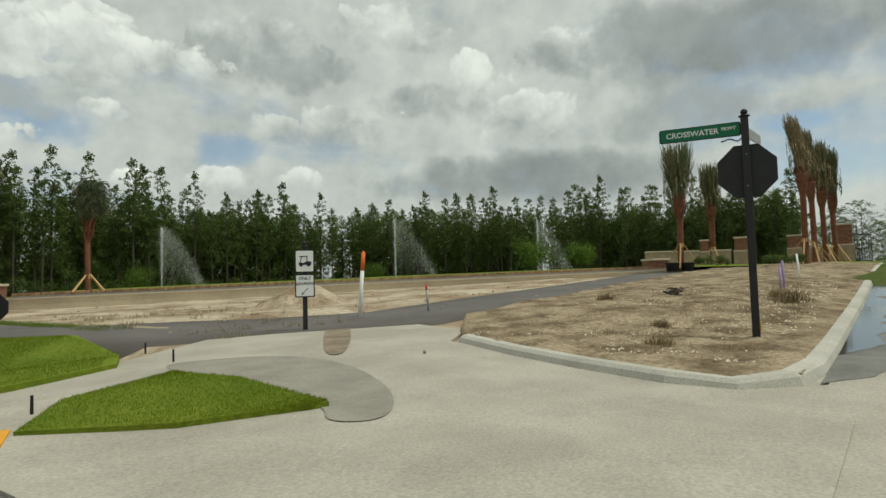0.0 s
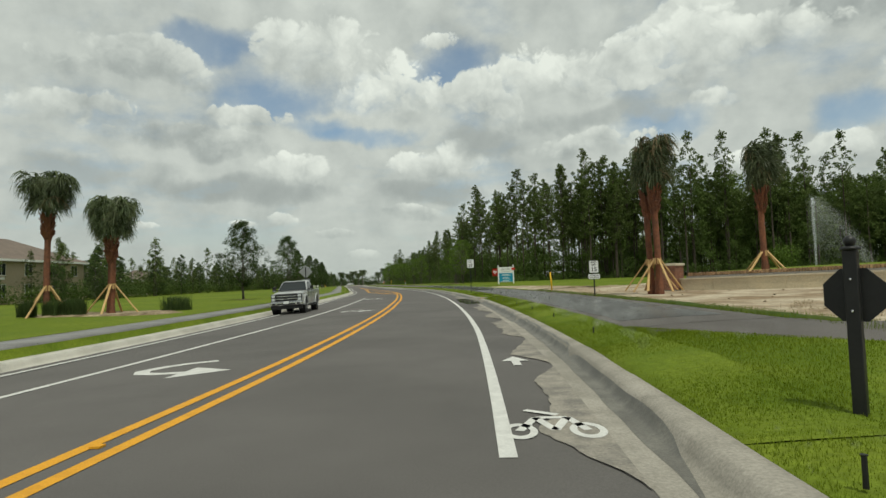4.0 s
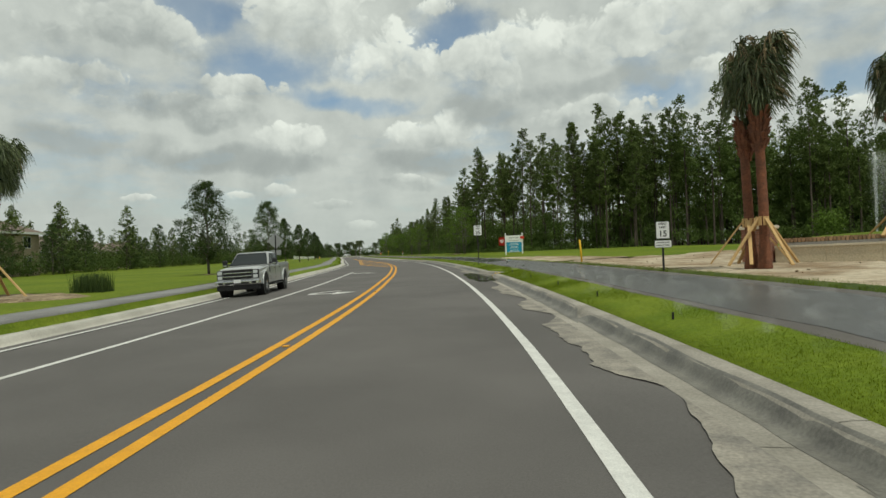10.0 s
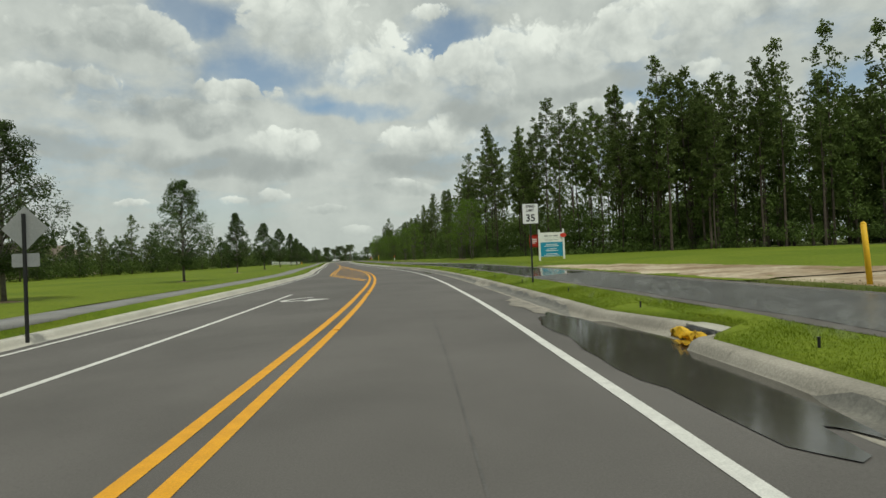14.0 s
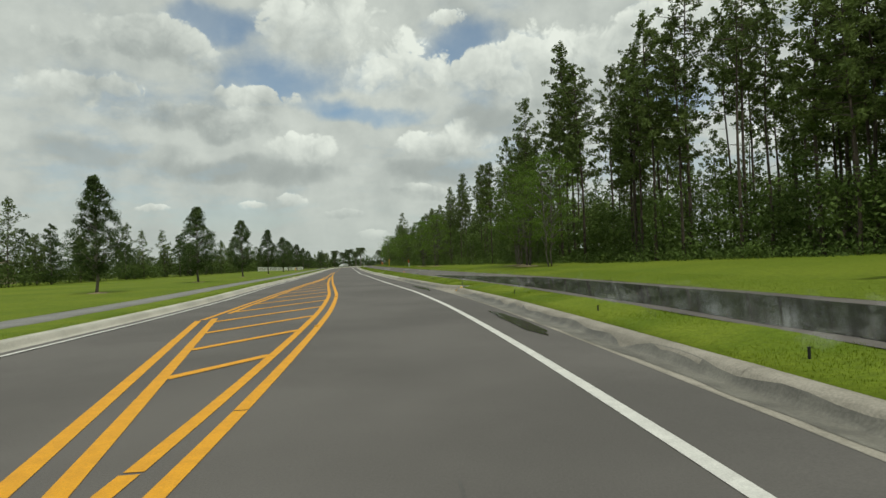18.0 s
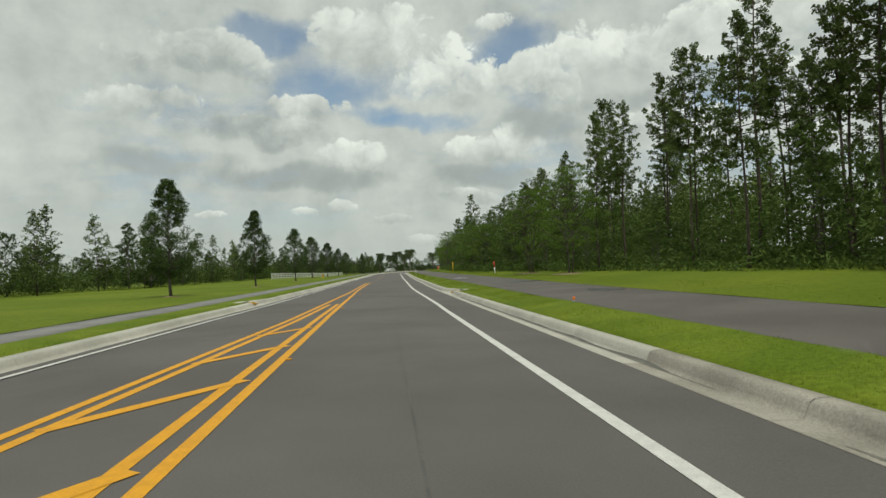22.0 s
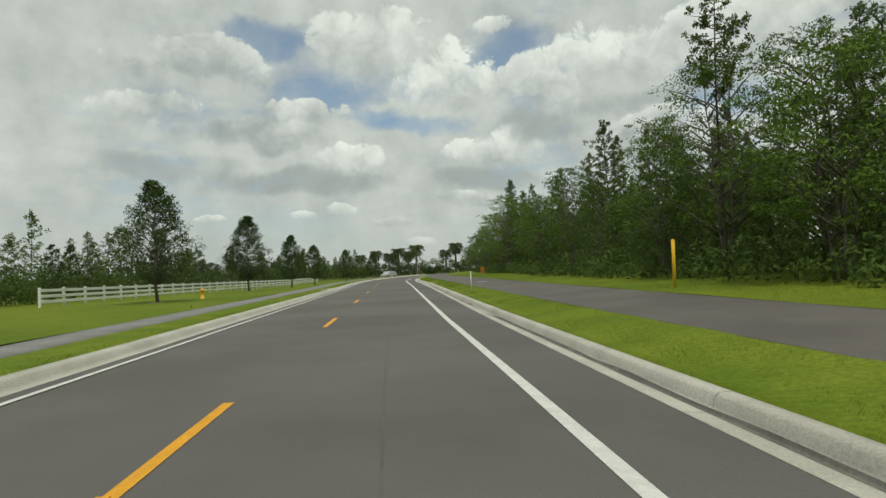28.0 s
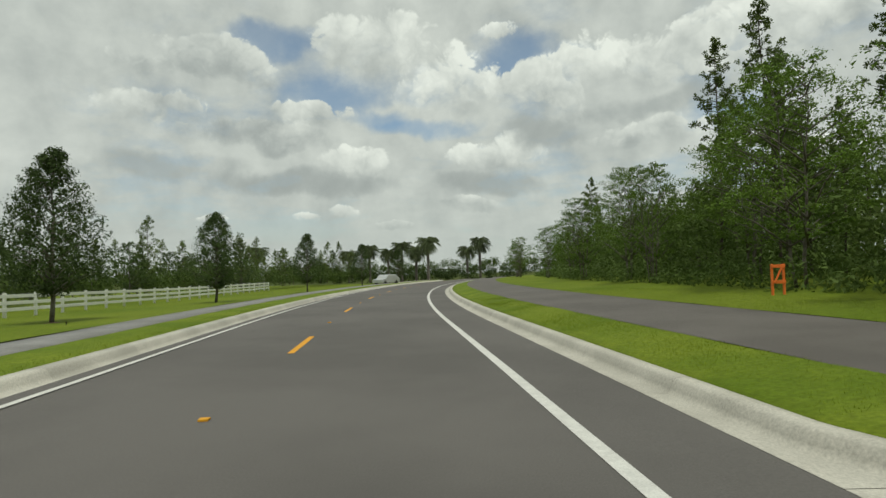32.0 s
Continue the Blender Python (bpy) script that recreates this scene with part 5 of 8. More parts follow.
tube(bm, [(-0.06 - 0.36 * t, 0.0, 3.68 - 0.06 * math.sin(t * 7) * (1 - t) - 0.04 * t) for t in np.linspace(0, 1, 12)], 0.013, 6)
br = part("scroll_bracket", bm, M_BLACK, cs)
br.matrix_basis = Matrix.Rotation(radians(184), 4, "Z")
part("base_ribbon", box(bmesh.new(), -0.09, -0.055, -0.03, 0.02, 0.0, 0.16), M_POSTYEL, cs, "scrap of yellow tape")


def panel_sign(parent, zc, w, h, y, rim=M_BLACK, face=M_SIGNWHITE, edge=0.012):
    p = part("panel", plate(bmesh.new(), [(a, zc + b) for a, b in rounded(w, h, 0.035)], y, y + 0.012), rim, parent)
    part("panel_face", plate(bmesh.new(), [(a, zc + b) for a, b in rounded(w - 2 * edge, h - 2 * edge, 0.03)], y - 0.003, y - 0.0002), face, p)
    return p


def golf_sign():
    g = thing("cart_path_sign", 9.29, 12.42, 0.40, -37, "two white black-framed path panels on a black post", "sign")
    square_post(g, 2.05, 0.12)
    a = panel_sign(g, 1.66, 0.50, 0.60, -0.085, M_BLACK, M_SIGNWHITE, 0.03)
    # cart pictogram
    for q in (((-0.15, -0.10), (0.17, -0.10), (0.17, -0.02), (0.05, 0.0), (-0.02, -0.05), (-0.15, -0.03)), ((-0.13, 0.11), (0.08, 0.11), (0.08, 0.135), (-0.13, 0.135)), ((-0.12, -0.05), (-0.10, -0.05), (-0.07, 0.12), (-0.09, 0.12)), ((0.06, -0.02), (0.08, -0.02), (0.06, 0.12), (0.04, 0.12))):
        part("pictogram", plate(bmesh.new(), [(u, 1.66 + v) for u, v in q], -0.0915, -0.0885), M_BLACK, a)
    for u in (-0.09, 0.10):
        part("pictogram", plate(bmesh.new(), [(u + 0.042 * math.cos(t), 1.555 + 0.042 * math.sin(t)) for t in np.linspace(0, 5.9, 14)], -0.0918, -0.0886), M_BLACK, a)
    b = panel_sign(g, 1.02, 0.50, 0.60, -0.085, M_BLACK, M_SIGNWHITE, 0.03)
    letters("ONLY", 0.115, 0, -0.0905, 1.21, M_BLACK, b)
    letters("ON PATH", 0.105, 0, -0.0905, 1.07, M_BLACK, b, 0.95)
    bm = bmesh.new()
    plate(bm, [(0.075, 0.965), (0.09, 0.95), (-0.045, 0.82), (-0.01, 0.80), (-0.085, 0.785), (-0.07, 0.86), (-0.055, 0.83)], -0.0915, -0.0885)
    part("arrow", bm, M_BLACK, b)


golf_sign()


def speed_sign(x, y, z, turn, zc, number, sub):
    label = "white speed limit sign on a thin black post" + (", smaller plate below" if sub else "")
    t = thing("speed_limit_sign", x, y, z, turn, label, "sign")
    w, h = (0.46, 0.60) if sub else (0.61, 0.76)
    part("post", box(bmesh.new(), -0.03, 0.03, -0.03, 0.03, -0.3, zc + h / 2, 0.005), M_BLACK, t)
    p = panel_sign(t, zc, w, h, -0.045)
    k = h / 0.76
    letters("SPEED", 0.135 * k, 0, -0.049, zc + 0.27 * k, M_BLACK, p, 0.95)
    letters("LIMIT", 0.135 * k, 0, -0.049, zc + 0.12 * k, M_BLACK, p, 0.95)
    letters(number, 0.37 * k, 0, -0.049, zc - 0.17 * k, M_BLACK, p)
    if sub:
        q = panel_sign(t, zc - 0.48, 0.58, 0.26, -0.045)
        letters("LSV'S USE LOW", 0.072, 0, -0.049, zc - 0.43, M_BLACK, q, 0.92)
        letters("SPEED SETTING", 0.072, 0, -0.049, zc - 0.53, M_BLACK, q, 0.92)


speed_sign(3.94, 35.62, 0.5, way(19) - 4, 1.36, "15", True)
speed_sign(-3.45, 58.19, 0.28, way(43), 2.56, "35", False)


def diamond_sign():
    x, y = at(35.1, -10.65)
    t = thing("warning_sign", x, y, 0.17, way(33), "grey back of a diamond warning sign on a black post", "sign")
    part("post", box(bmesh.new(), -0.03, 0.03, -0.03, 0.03, -0.3, 2.55, 0.005), M_BLACK, t)
    o = [(0, 2.72), (0.5, 2.22), (0, 1.72), (-0.5, 2.22)]
    part("diamond_panel", plate(bmesh.new(), o, 0.031, 0.036), M_BACK, t)
    part("lower_plate", plate(bmesh.new(), [(a, 1.52 + b) for a, b in rounded(0.6, 0.3, 0.03)], 0.031, 0.036), M_BACK, t)


diamond_sign()


def board_sign():
    x, y = at(67.6, 11.0)
    t = thing("development_sign", x, y, 0.5, way(68) - 8, "white framed board with cyan panel and red flag by woods", "sign")
    for sx in (-1.0, 1.0):
        part("post", box(bmesh.new(), sx - 0.075, sx + 0.075, -0.075, 0.075, -0.3, 2.55, 0.01), M_WHITEPAINT, t)
        bm = bmesh.new()
        bmesh.ops.create_uvsphere(bm, u_segments=10, v_segments=8, radius=0.085, matrix=Matrix.Translation((sx, 0, 2.62)))
        part("post_cap", bm, M_WHITEPAINT, t, smooth=True)
    b = part("board", box(bmesh.new(), -0.92, 0.92, -0.03, 0.03, 0.42, 2.42, 0.008), M_WHITEPAINT, t)
    part("cyan_panel", box(bmesh.new(), -0.91, 0.91, -0.036, -0.0305, 0.45, 1.62), M_CYAN, b, "cyan panel with pale lines")
    bars(b, M_BACK, [(-0.42, 2.14, 0.30, 0.10), (-0.06, 2.14, 0.30, 0.07), (0.36, 2.14, 0.34, 0.11), (0.0, 1.96, 1.3, 0.012), (-0.2, 1.80, 0.7, 0.05), (0.38, 1.80, 0.34, 0.05)], -0.031)
    bars(b, M_SIGNWHITE, [(0, 1.43, 0.95, 0.05), (0, 1.30, 1.2, 0.05), (0, 1.06, 0.8, 0.05), (0, 0.92, 1.0, 0.05), (0, 0.66, 0.95, 0.05), (0, 0.53, 1.25, 0.05)], -0.037)
    bm = bmesh.new()
    vs = [[bm.verts.new((-1.08 - 0.74 * u, 0.03 * math.sin(u * 5 + v), 2.30 - 1.06 * v - 0.05 * u * (1 - v))) for u in np.linspace(0, 1, 8)] for v in np.linspace(0, 1, 8)]
    for i in range(7):
        for j in range(7):
            bm.faces.new((vs[i][j], vs[i][j + 1], vs[i + 1][j + 1], vs[i + 1][j]))
    bmesh.ops.solidify(bm, geom=bm.faces[:], thickness=0.006)
    f = part("flag", bm, M_RED, t, "red cloth flag with pale lines", smooth=True)
    bars(f, M_SIGNWHITE, [(-1.45, 1.90, 0.5, 0.07), (-1.45, 1.75, 0.5, 0.07), (-1.45, 1.60, 0.28, 0.06)], -0.035)
    part("badge", plate(bmesh.new(), [(0.98 + 0.26 * math.cos(a), 2.16 + 0.17 * math.sin(a)) for a in np.linspace(0, 2 * math.pi, 24, endpoint=False)], -0.105, -0.085), M_RED, t, "red oval badge")


board_sign()


def marker(name, x, y, z, h, r, mats, label, lean=(0, 0), cat="marker post"):
    """A round marker post in bands: mats as rows of height share and material."""
    t = thing(name, x, y, z, 0, label, cat)
    a = 0.0
    for share, m, nm in mats:
        b = a + share
        pts = [(lean[0] * h * q, lean[1] * h * q, h * q - (0.2 if q == 0 else 0)) for q in np.linspace(a, b, 3)]
        bm = bmesh.new()
        tube(bm, pts, r, 12)
        if b > 0.99:
            bmesh.ops.create_uvsphere(bm, u_segments=12, v_segments=6, radius=r, matrix=Matrix.Translation(pts[-1]))
        part(nm, bm, m, t, smooth=True)
        a = b


marker("marker_post", 11.99, 13.33, 0.42, 1.95, 0.06, ((0.72, M_WHITEPAINT, "shaft"), (0.28, M_ORANGE, "orange_top")), "white marker post with an orange top, leaning in sand", (0.055, -0.055))
marker("survey_stake", 13.88, 12.16, 0.45, 0.88, 0.035, ((0.82, M_BACK, "shaft"), (0.18, M_RED, "ribbon")), "grey survey stake with a pink ribbon in the sand", (-0.06, 0.05), "stake")
marker("marker_post", 2.94, 49.1, 0.5, 1.22, 0.055, ((1.0, M_POSTYEL, "shaft"),), "yellow marker post, leaning slightly, in the sandy edge", (-0.07, 0.0))
marker("marker_post", *at(181.2, 7.25), 0.5, 1.5, 0.055, ((1.0, M_POSTYEL, "shaft"),), "yellow marker post in the grass before the trees", (0.02, 0.0))
marker("marker_post", *at(152.0, 8.2), 0.52, 1.15, 0.05, ((0.55, M_WHITEPAINT, "shaft"), (0.45, M_RED, "red_top")), "white marker post with a red top in the grass", (-0.08, 0.0))
marker("delineator", *at(192.4, 2.15), 0.2, 1.05, 0.02, ((1.0, M_WHITEPAINT, "shaft"),), "thin white delineator rod on the verge", (0.02, 0.0))
marker("survey_flag", *at(112.2, 3.0), 0.32, 0.14, 0.035, ((0.5, M_BACK, "pin"), (0.5, M_ORANGE, "flag")), "small orange survey flag in the mown verge", (0.05, 0.0), "marker")
marker("marker_pipe", 20.6, 3.3, 0.45, 1.32, 0.036, ((1.0, M_PVC, "shaft"),), "faded purple plastic pipe stuck in the soil", (-0.05, 0.02), "pipe")
marker("marker_pipe", 20.66, 3.42, 0.45, 1.12, 0.036, ((1.0, M_PVC, "shaft"),), "short faded purple plastic pipe beside a longer one", (0.06, 0.02), "pipe")
marker("white_stake", 27.9, 3.9, 0.95, 1.2, 0.04, ((1.0, M_WHITEPAINT, "shaft"),), "white stake leaning in the bare soil", (0.1, 0.08), "stake")


def orange_frame():
    x, y = at(232.3, 8.9)
    t = thing("barrier_frame", x, y, 0.68, way(238), "orange timber marker frame at the wood's edge", "marker")
    for sx in (-0.17, 0.17):
        part("leg", box(bmesh.new(), sx - 0.03, sx + 0.03, -0.025, 0.025, -0.2, 0.78, 0.006), M_ORANGE, t)
    for z in (0.28, 0.72):
        part("rail", box(bmesh.new(), -0.2, 0.2, -0.05, -0.026, z - 0.045, z + 0.045, 0.006), M_ORANGE, t)
    part("brace", box(bmesh.new(), -0.025, 0.025, -0.075, -0.052, 0, 0.5, 0.006, pose(-0.14, 0, 0.26, 0, 28, 0)), M_ORANGE, t)


orange_frame()


# ---- palms ----
def palm_data(seed, h, crown_h, spread, droop, fan, fronds, dry, wind=(0.0, 0.0)):
    """Trunk, boots, green and dry fronds of a newly planted fan palm: stalks drawn up in a bundle, blades hanging in strands."""
    rng = np.random.RandomState(seed)
    tr = bmesh.new()
    ht = h - crown_h
    pts, rad = [], []
    for k in range(30):
        f = k / 29
        pts.append((0.05 * math.sin(f * 3 + seed), 0.04 * math.cos(f * 2.5 + seed), -0.3 + f * (ht + 0.3)))
        rad.append(float(np.interp(f, (0, 0.08, 0.2, 0.84, 1), (0.22, 0.19, 0.145, 0.135, 0.18))) * (1 + 0.05 * (k % 2)))
    tube(tr, pts, rad, 12)
    boots = bmesh.new()
    for k in range(110):
        a, z = rng.uniform(0, 6.28), ht - rng.uniform(-0.25, 0.9)
        r = 0.16 + 0.10 * (z - ht + 0.9)
        m = pose(r * math.cos(a), r * math.sin(a), z, 0, rng.uniform(10, 35), math.degrees(a))
        box(boots, -0.02, 0.02, -0.04, 0.04, -0.12, rng.uniform(0.12, 0.30), 0, m)
    G, D = [], []
    top = np.array(pts[-1])
    gust = np.array([wind[0], wind[1], 0.0])
    for k in range(fronds):
        a = rng.uniform(0, 2 * math.pi)
        out = np.array([math.cos(a), math.sin(a), 0.0])
        side = np.array([-math.sin(a), math.cos(a), 0.0])
        th = spread * math.sqrt(rng.uniform(0.02, 1.0))
        ln_p = crown_h * rng.uniform(0.30, 0.86)
        dest = D if rng.rand() < dry else G
        P = [top + out * 0.12 - np.array([0, 0, 0.25])]
        for q in range(4):
            d = out * math.sin(th * (0.7 + 0.15 * q)) + np.array([0, 0, math.cos(th)]) + gust * 0.2 * q
            P.append(P[-1] + d / np.linalg.norm(d) * ln_p / 4)
        for p, q in zip(P, P[1:]):
            dest.append([p - side * 0.016, p + side * 0.016, q + side * 0.012, q - side * 0.012])
        lead = P[-1] - P[-2]
        lead /= np.linalg.norm(lead)
        for phi in np.linspace(-fan, fan, 15):
            phi += rng.uniform(-0.12, 0.12)
            d0 = lead * math.cos(phi) + side * math.sin(phi) + rng.normal(0, 0.10, 3)
            p, ln = P[-1], crown_h * rng.uniform(0.26, 0.40)
            for i in range(4):
                d = d0 + np.array([0, 0, -droop * (i + 0.4)]) + gust * (0.5 + i)
                q = p + d / np.linalg.norm(d) * ln / 4
                w0, w1 = 0.030 * (1 - 0.22 * i), 0.030 * (1 - 0.22 * (i + 1))
                n = np.cross(d, out * 0.6 + rng.normal(0, 0.3, 3))
                n /= np.linalg.norm(n) + 1e-6
                dest.append([p - n * w0, p + n * w0, q + n * w1, q - n * w1])
                p = q
    return tr, boots, np.array(G), np.array(D) if D else None


def braces(t, n, r, h, a0, z0=0.0):
    """Timber props with a batten collar round a new palm."""
    bm = bmesh.new()
    for k in range(n * 2):
        a = 2 * math.pi * k / (n * 2)
        box(bm, 0.0, 0.03, -0.045, 0.045, h - 0.22, h + 0.06, 0, pose(0.155 * math.cos(a), 0.155 * math.sin(a), 0, 0, 0, math.degrees(a)))
    part("collar", bm, M_TIMBER, t)
    for k in range(n):
        a = a0 + 360 * k / n
        L = math.hypot(r, h)
        m = pose(r * math.cos(radians(a)), r * math.sin(radians(a)), z0, 0, -math.degrees(math.atan2(r - 0.15, h)), a)
        part("prop", box(bmesh.new(), -0.025, 0.025, -0.05, 0.05, -0.1, L * 0.97, 0.004, m), M_TIMBER, t)


def palm(name, x, y, z, turn, seed, h, ch, spread, droop, fan, fronds, dry, label, prop=None, wind=(0.0, 0.0)):
    t = thing(name, x, y, z, turn, label, "palm tree")
    tr, boots, G, D = palm_data(seed, h, ch, spread, droop, fan, fronds, dry, wind)
    part("trunk", tr, M_PALMBARK, t, smooth=True)
    part("leaf_boot", boots, M_PALMBARK, t)
    part("fronds", quads_to_mesh("fronds", G), M_FROND, t)
    if D is not None:
        part("dry_fronds", quads_to_mesh("dry_fronds", D), M_DRYFROND, t)
    if prop:
        braces(t, *prop)
    return t


PL = "new palm with red-brown trunk and timber props, "
palm("palm_tree", 6.55, 34.0, 0.72, 0, 1, 7.5, 3.1, 0.20, 0.75, 1.2, 78, 0.10, PL + "by a brick wall", (4, 1.15, 1.35, -75), (0.10, -0.03))
palm("palm_tree", 6.36, 34.55, 0.74, 0, 2, 7.2, 3.0, 0.18, 0.75, 1.2, 62, 0.12, PL + "behind brickwork", (4, 1.1, 1.3, 160), (0.10, -0.03))
palm("palm_tree", 12.5, 37.0, 1.45, 0, 3, 6.9, 3.1, 0.22, 0.7, 1.2, 78, 0.10, PL + "on the bank", (4, 1.05, 0.9, 30), (0.12, -0.03))
palm("palm_tree", -23.2, 33.4, 0.25, 60, 4, 7.9, 3.1, 0.42, 0.85, 1.3, 92, 0.05, PL + "in a mulch bed", (4, 1.3, 1.5, -60))
palm("palm_tree", -20.25, 34.1, 0.25, 10, 5, 6.6, 3.0, 0.40, 0.85, 1.3, 88, 0.06, PL + "leaning over mulch", (4, 1.3, 1.5, -85))
palm("palm_tree", -20.9, 34.9, 0.25, 100, 6, 6.5, 2.9, 0.38, 0.85, 1.3, 80, 0.06, "palm with a shaggy crown close behind another in the mulch bed")
SL = "tall palm with tied-up straw-coloured fronds at the entrance"


def tied_palm(x, y, z, turn, seed, h, ch, flare, dry, strands, label, prop=None, bend=0.0):
    """A palm as delivered: thick trunk, a ball of boots and the fronds tied up into a brush."""
    rng = np.random.RandomState(seed)
    t = thing("entrance_palm", x, y, z, turn, label, "palm tree", "palms at the entrance")
    ht = h - ch
    tr = bmesh.new()
    n = 34
    tube(tr, [(0.06 * math.sin(k / n * 3 + seed), 0.05 * math.cos(k / n * 2.5 + seed), -0.3 + k / (n - 1) * (ht + 0.3)) for k in range(n)], [float(np.interp(k / (n - 1), (0, 0.1, 0.78, 0.86, 1), (0.27, 0.20, 0.19, 0.30, 0.34))) * (1 + 0.06 * (k % 2)) for k in range(n)], 12)
    part("trunk", tr, M_PALMBARK, t, smooth=True)
    boots = bmesh.new()
    for k in range(150):
        a, q = rng.uniform(0, 6.28), ht - rng.uniform(-0.3, 1.15)
        r = float(np.interp(q - ht, (-1.15, -0.7, 0.3), (0.20, 0.30, 0.30)))
        box(boots, -0.02, 0.02, -0.045, 0.045, -0.12, rng.uniform(0.12, 0.26), 0, pose(r * math.cos(a), r * math.sin(a), q, 0, rng.uniform(8, 30), math.degrees(a)))
    part("leaf_boot", boots, M_PALMBARK, t)
    G, D = [], []
    for k in range(strands):
        a = rng.uniform(0, 6.28)
        hang = k % 7 == 0
        ln = ch * (rng.uniform(0.16, 0.30) if hang else rng.uniform(0.45, 1.0) ** 0.7)
        r0, r1 = rng.uniform(0.05, 0.26), flare * math.sqrt(rng.uniform(0.05, 1.0))
        z0 = ht + ch * (rng.uniform(0.15, 0.6) if hang else rng.uniform(-0.03, 0.12))
        P = []
        for f in np.linspace(0, 1, 6):
            if hang:
                r = 0.30 + flare * 0.35 + 0.22 * math.sin(2.2 * f)
                zz = z0 - ln * (f ** 1.5) + 0.1 * f
            else:
                r = r0 + (r1 - r0) * f ** 0.8 + 0.05 * math.sin(9 * f + k)
                zz = z0 + ln * f * (1 - 0.05 * f)
            up = max(0.0, (zz - ht) / ch)
            P.append(np.array([r * math.cos(a) + 0.03 * rng.randn(), r * math.sin(a) + bend * up ** 2 + 0.03 * rng.randn(), zz]))
        dest = D if rng.rand() < (min(1.0, dry + 0.35) if hang else dry) else G
        side = np.array([-math.sin(a + rng.uniform(-1, 1)), math.cos(a + rng.uniform(-1, 1)), 0.0])
        for i in range(5):
            w0, w1 = 0.034 * (1 - 0.13 * i), 0.034 * (1 - 0.13 * (i + 1))
            dest.append([P[i] - side * w0, P[i] + side * w0, P[i + 1] + side * w1, P[i + 1] - side * w1])
    part("fronds", quads_to_mesh("fronds", np.array(G)), M_FROND, t)
    part("dry_fronds", quads_to_mesh("dry_fronds", np.array(D)), M_DRYFROND, t)
    if prop:
        braces(t, *prop)


for k, (x, y, h) in enumerate(((47.0, 6.15, 10.5), (52.1, 6.25, 10.5), (55.9, 5.95, 10.1), (58.7, 5.5, 9.9))):
    tied_palm(x, y, 2.0, 0, 20 + k, h, 4.2, 0.52, (0.85, 0.7, 0.5, 0.35)[k], 620, SL, (4, 1.3, 1.7, 20 * k), (0.55, 0.25, 0.0, -0.1)[k])
DK = "palm with upswept dark fronds, "
tied_palm(39.2, 12.1, 1.95, 0, 31, 8.4, 4.0, 1.15, 0.22, 620, DK + "on timber props", (4, 1.0, 1.5, 10))
tied_palm(53.4, 13.8, 2.2, 0, 32, 8.9, 3.9, 0.95, 0.25, 520, DK + "behind the entrance wall", (4, 1.0, 1.5, 50))
tied_palm(57.5, 15.0, 2.3, 0, 33, 9.4, 3.9, 0.85, 0.3, 520, DK + "far behind the entrance wall", (4, 1.0, 1.5, 30))


# ---- the retaining wall with its brick coping ----
W0, W1 = Vector((8.8, 38.2)), Vector((39.0, 12.6))
WALL_LEN = (W1 - W0).length
WALL_A = math.degrees(math.atan2(W1.y - W0.y, W1.x - W0.x))


def wall_z(f):
    return 0.44 + 0.68 * f


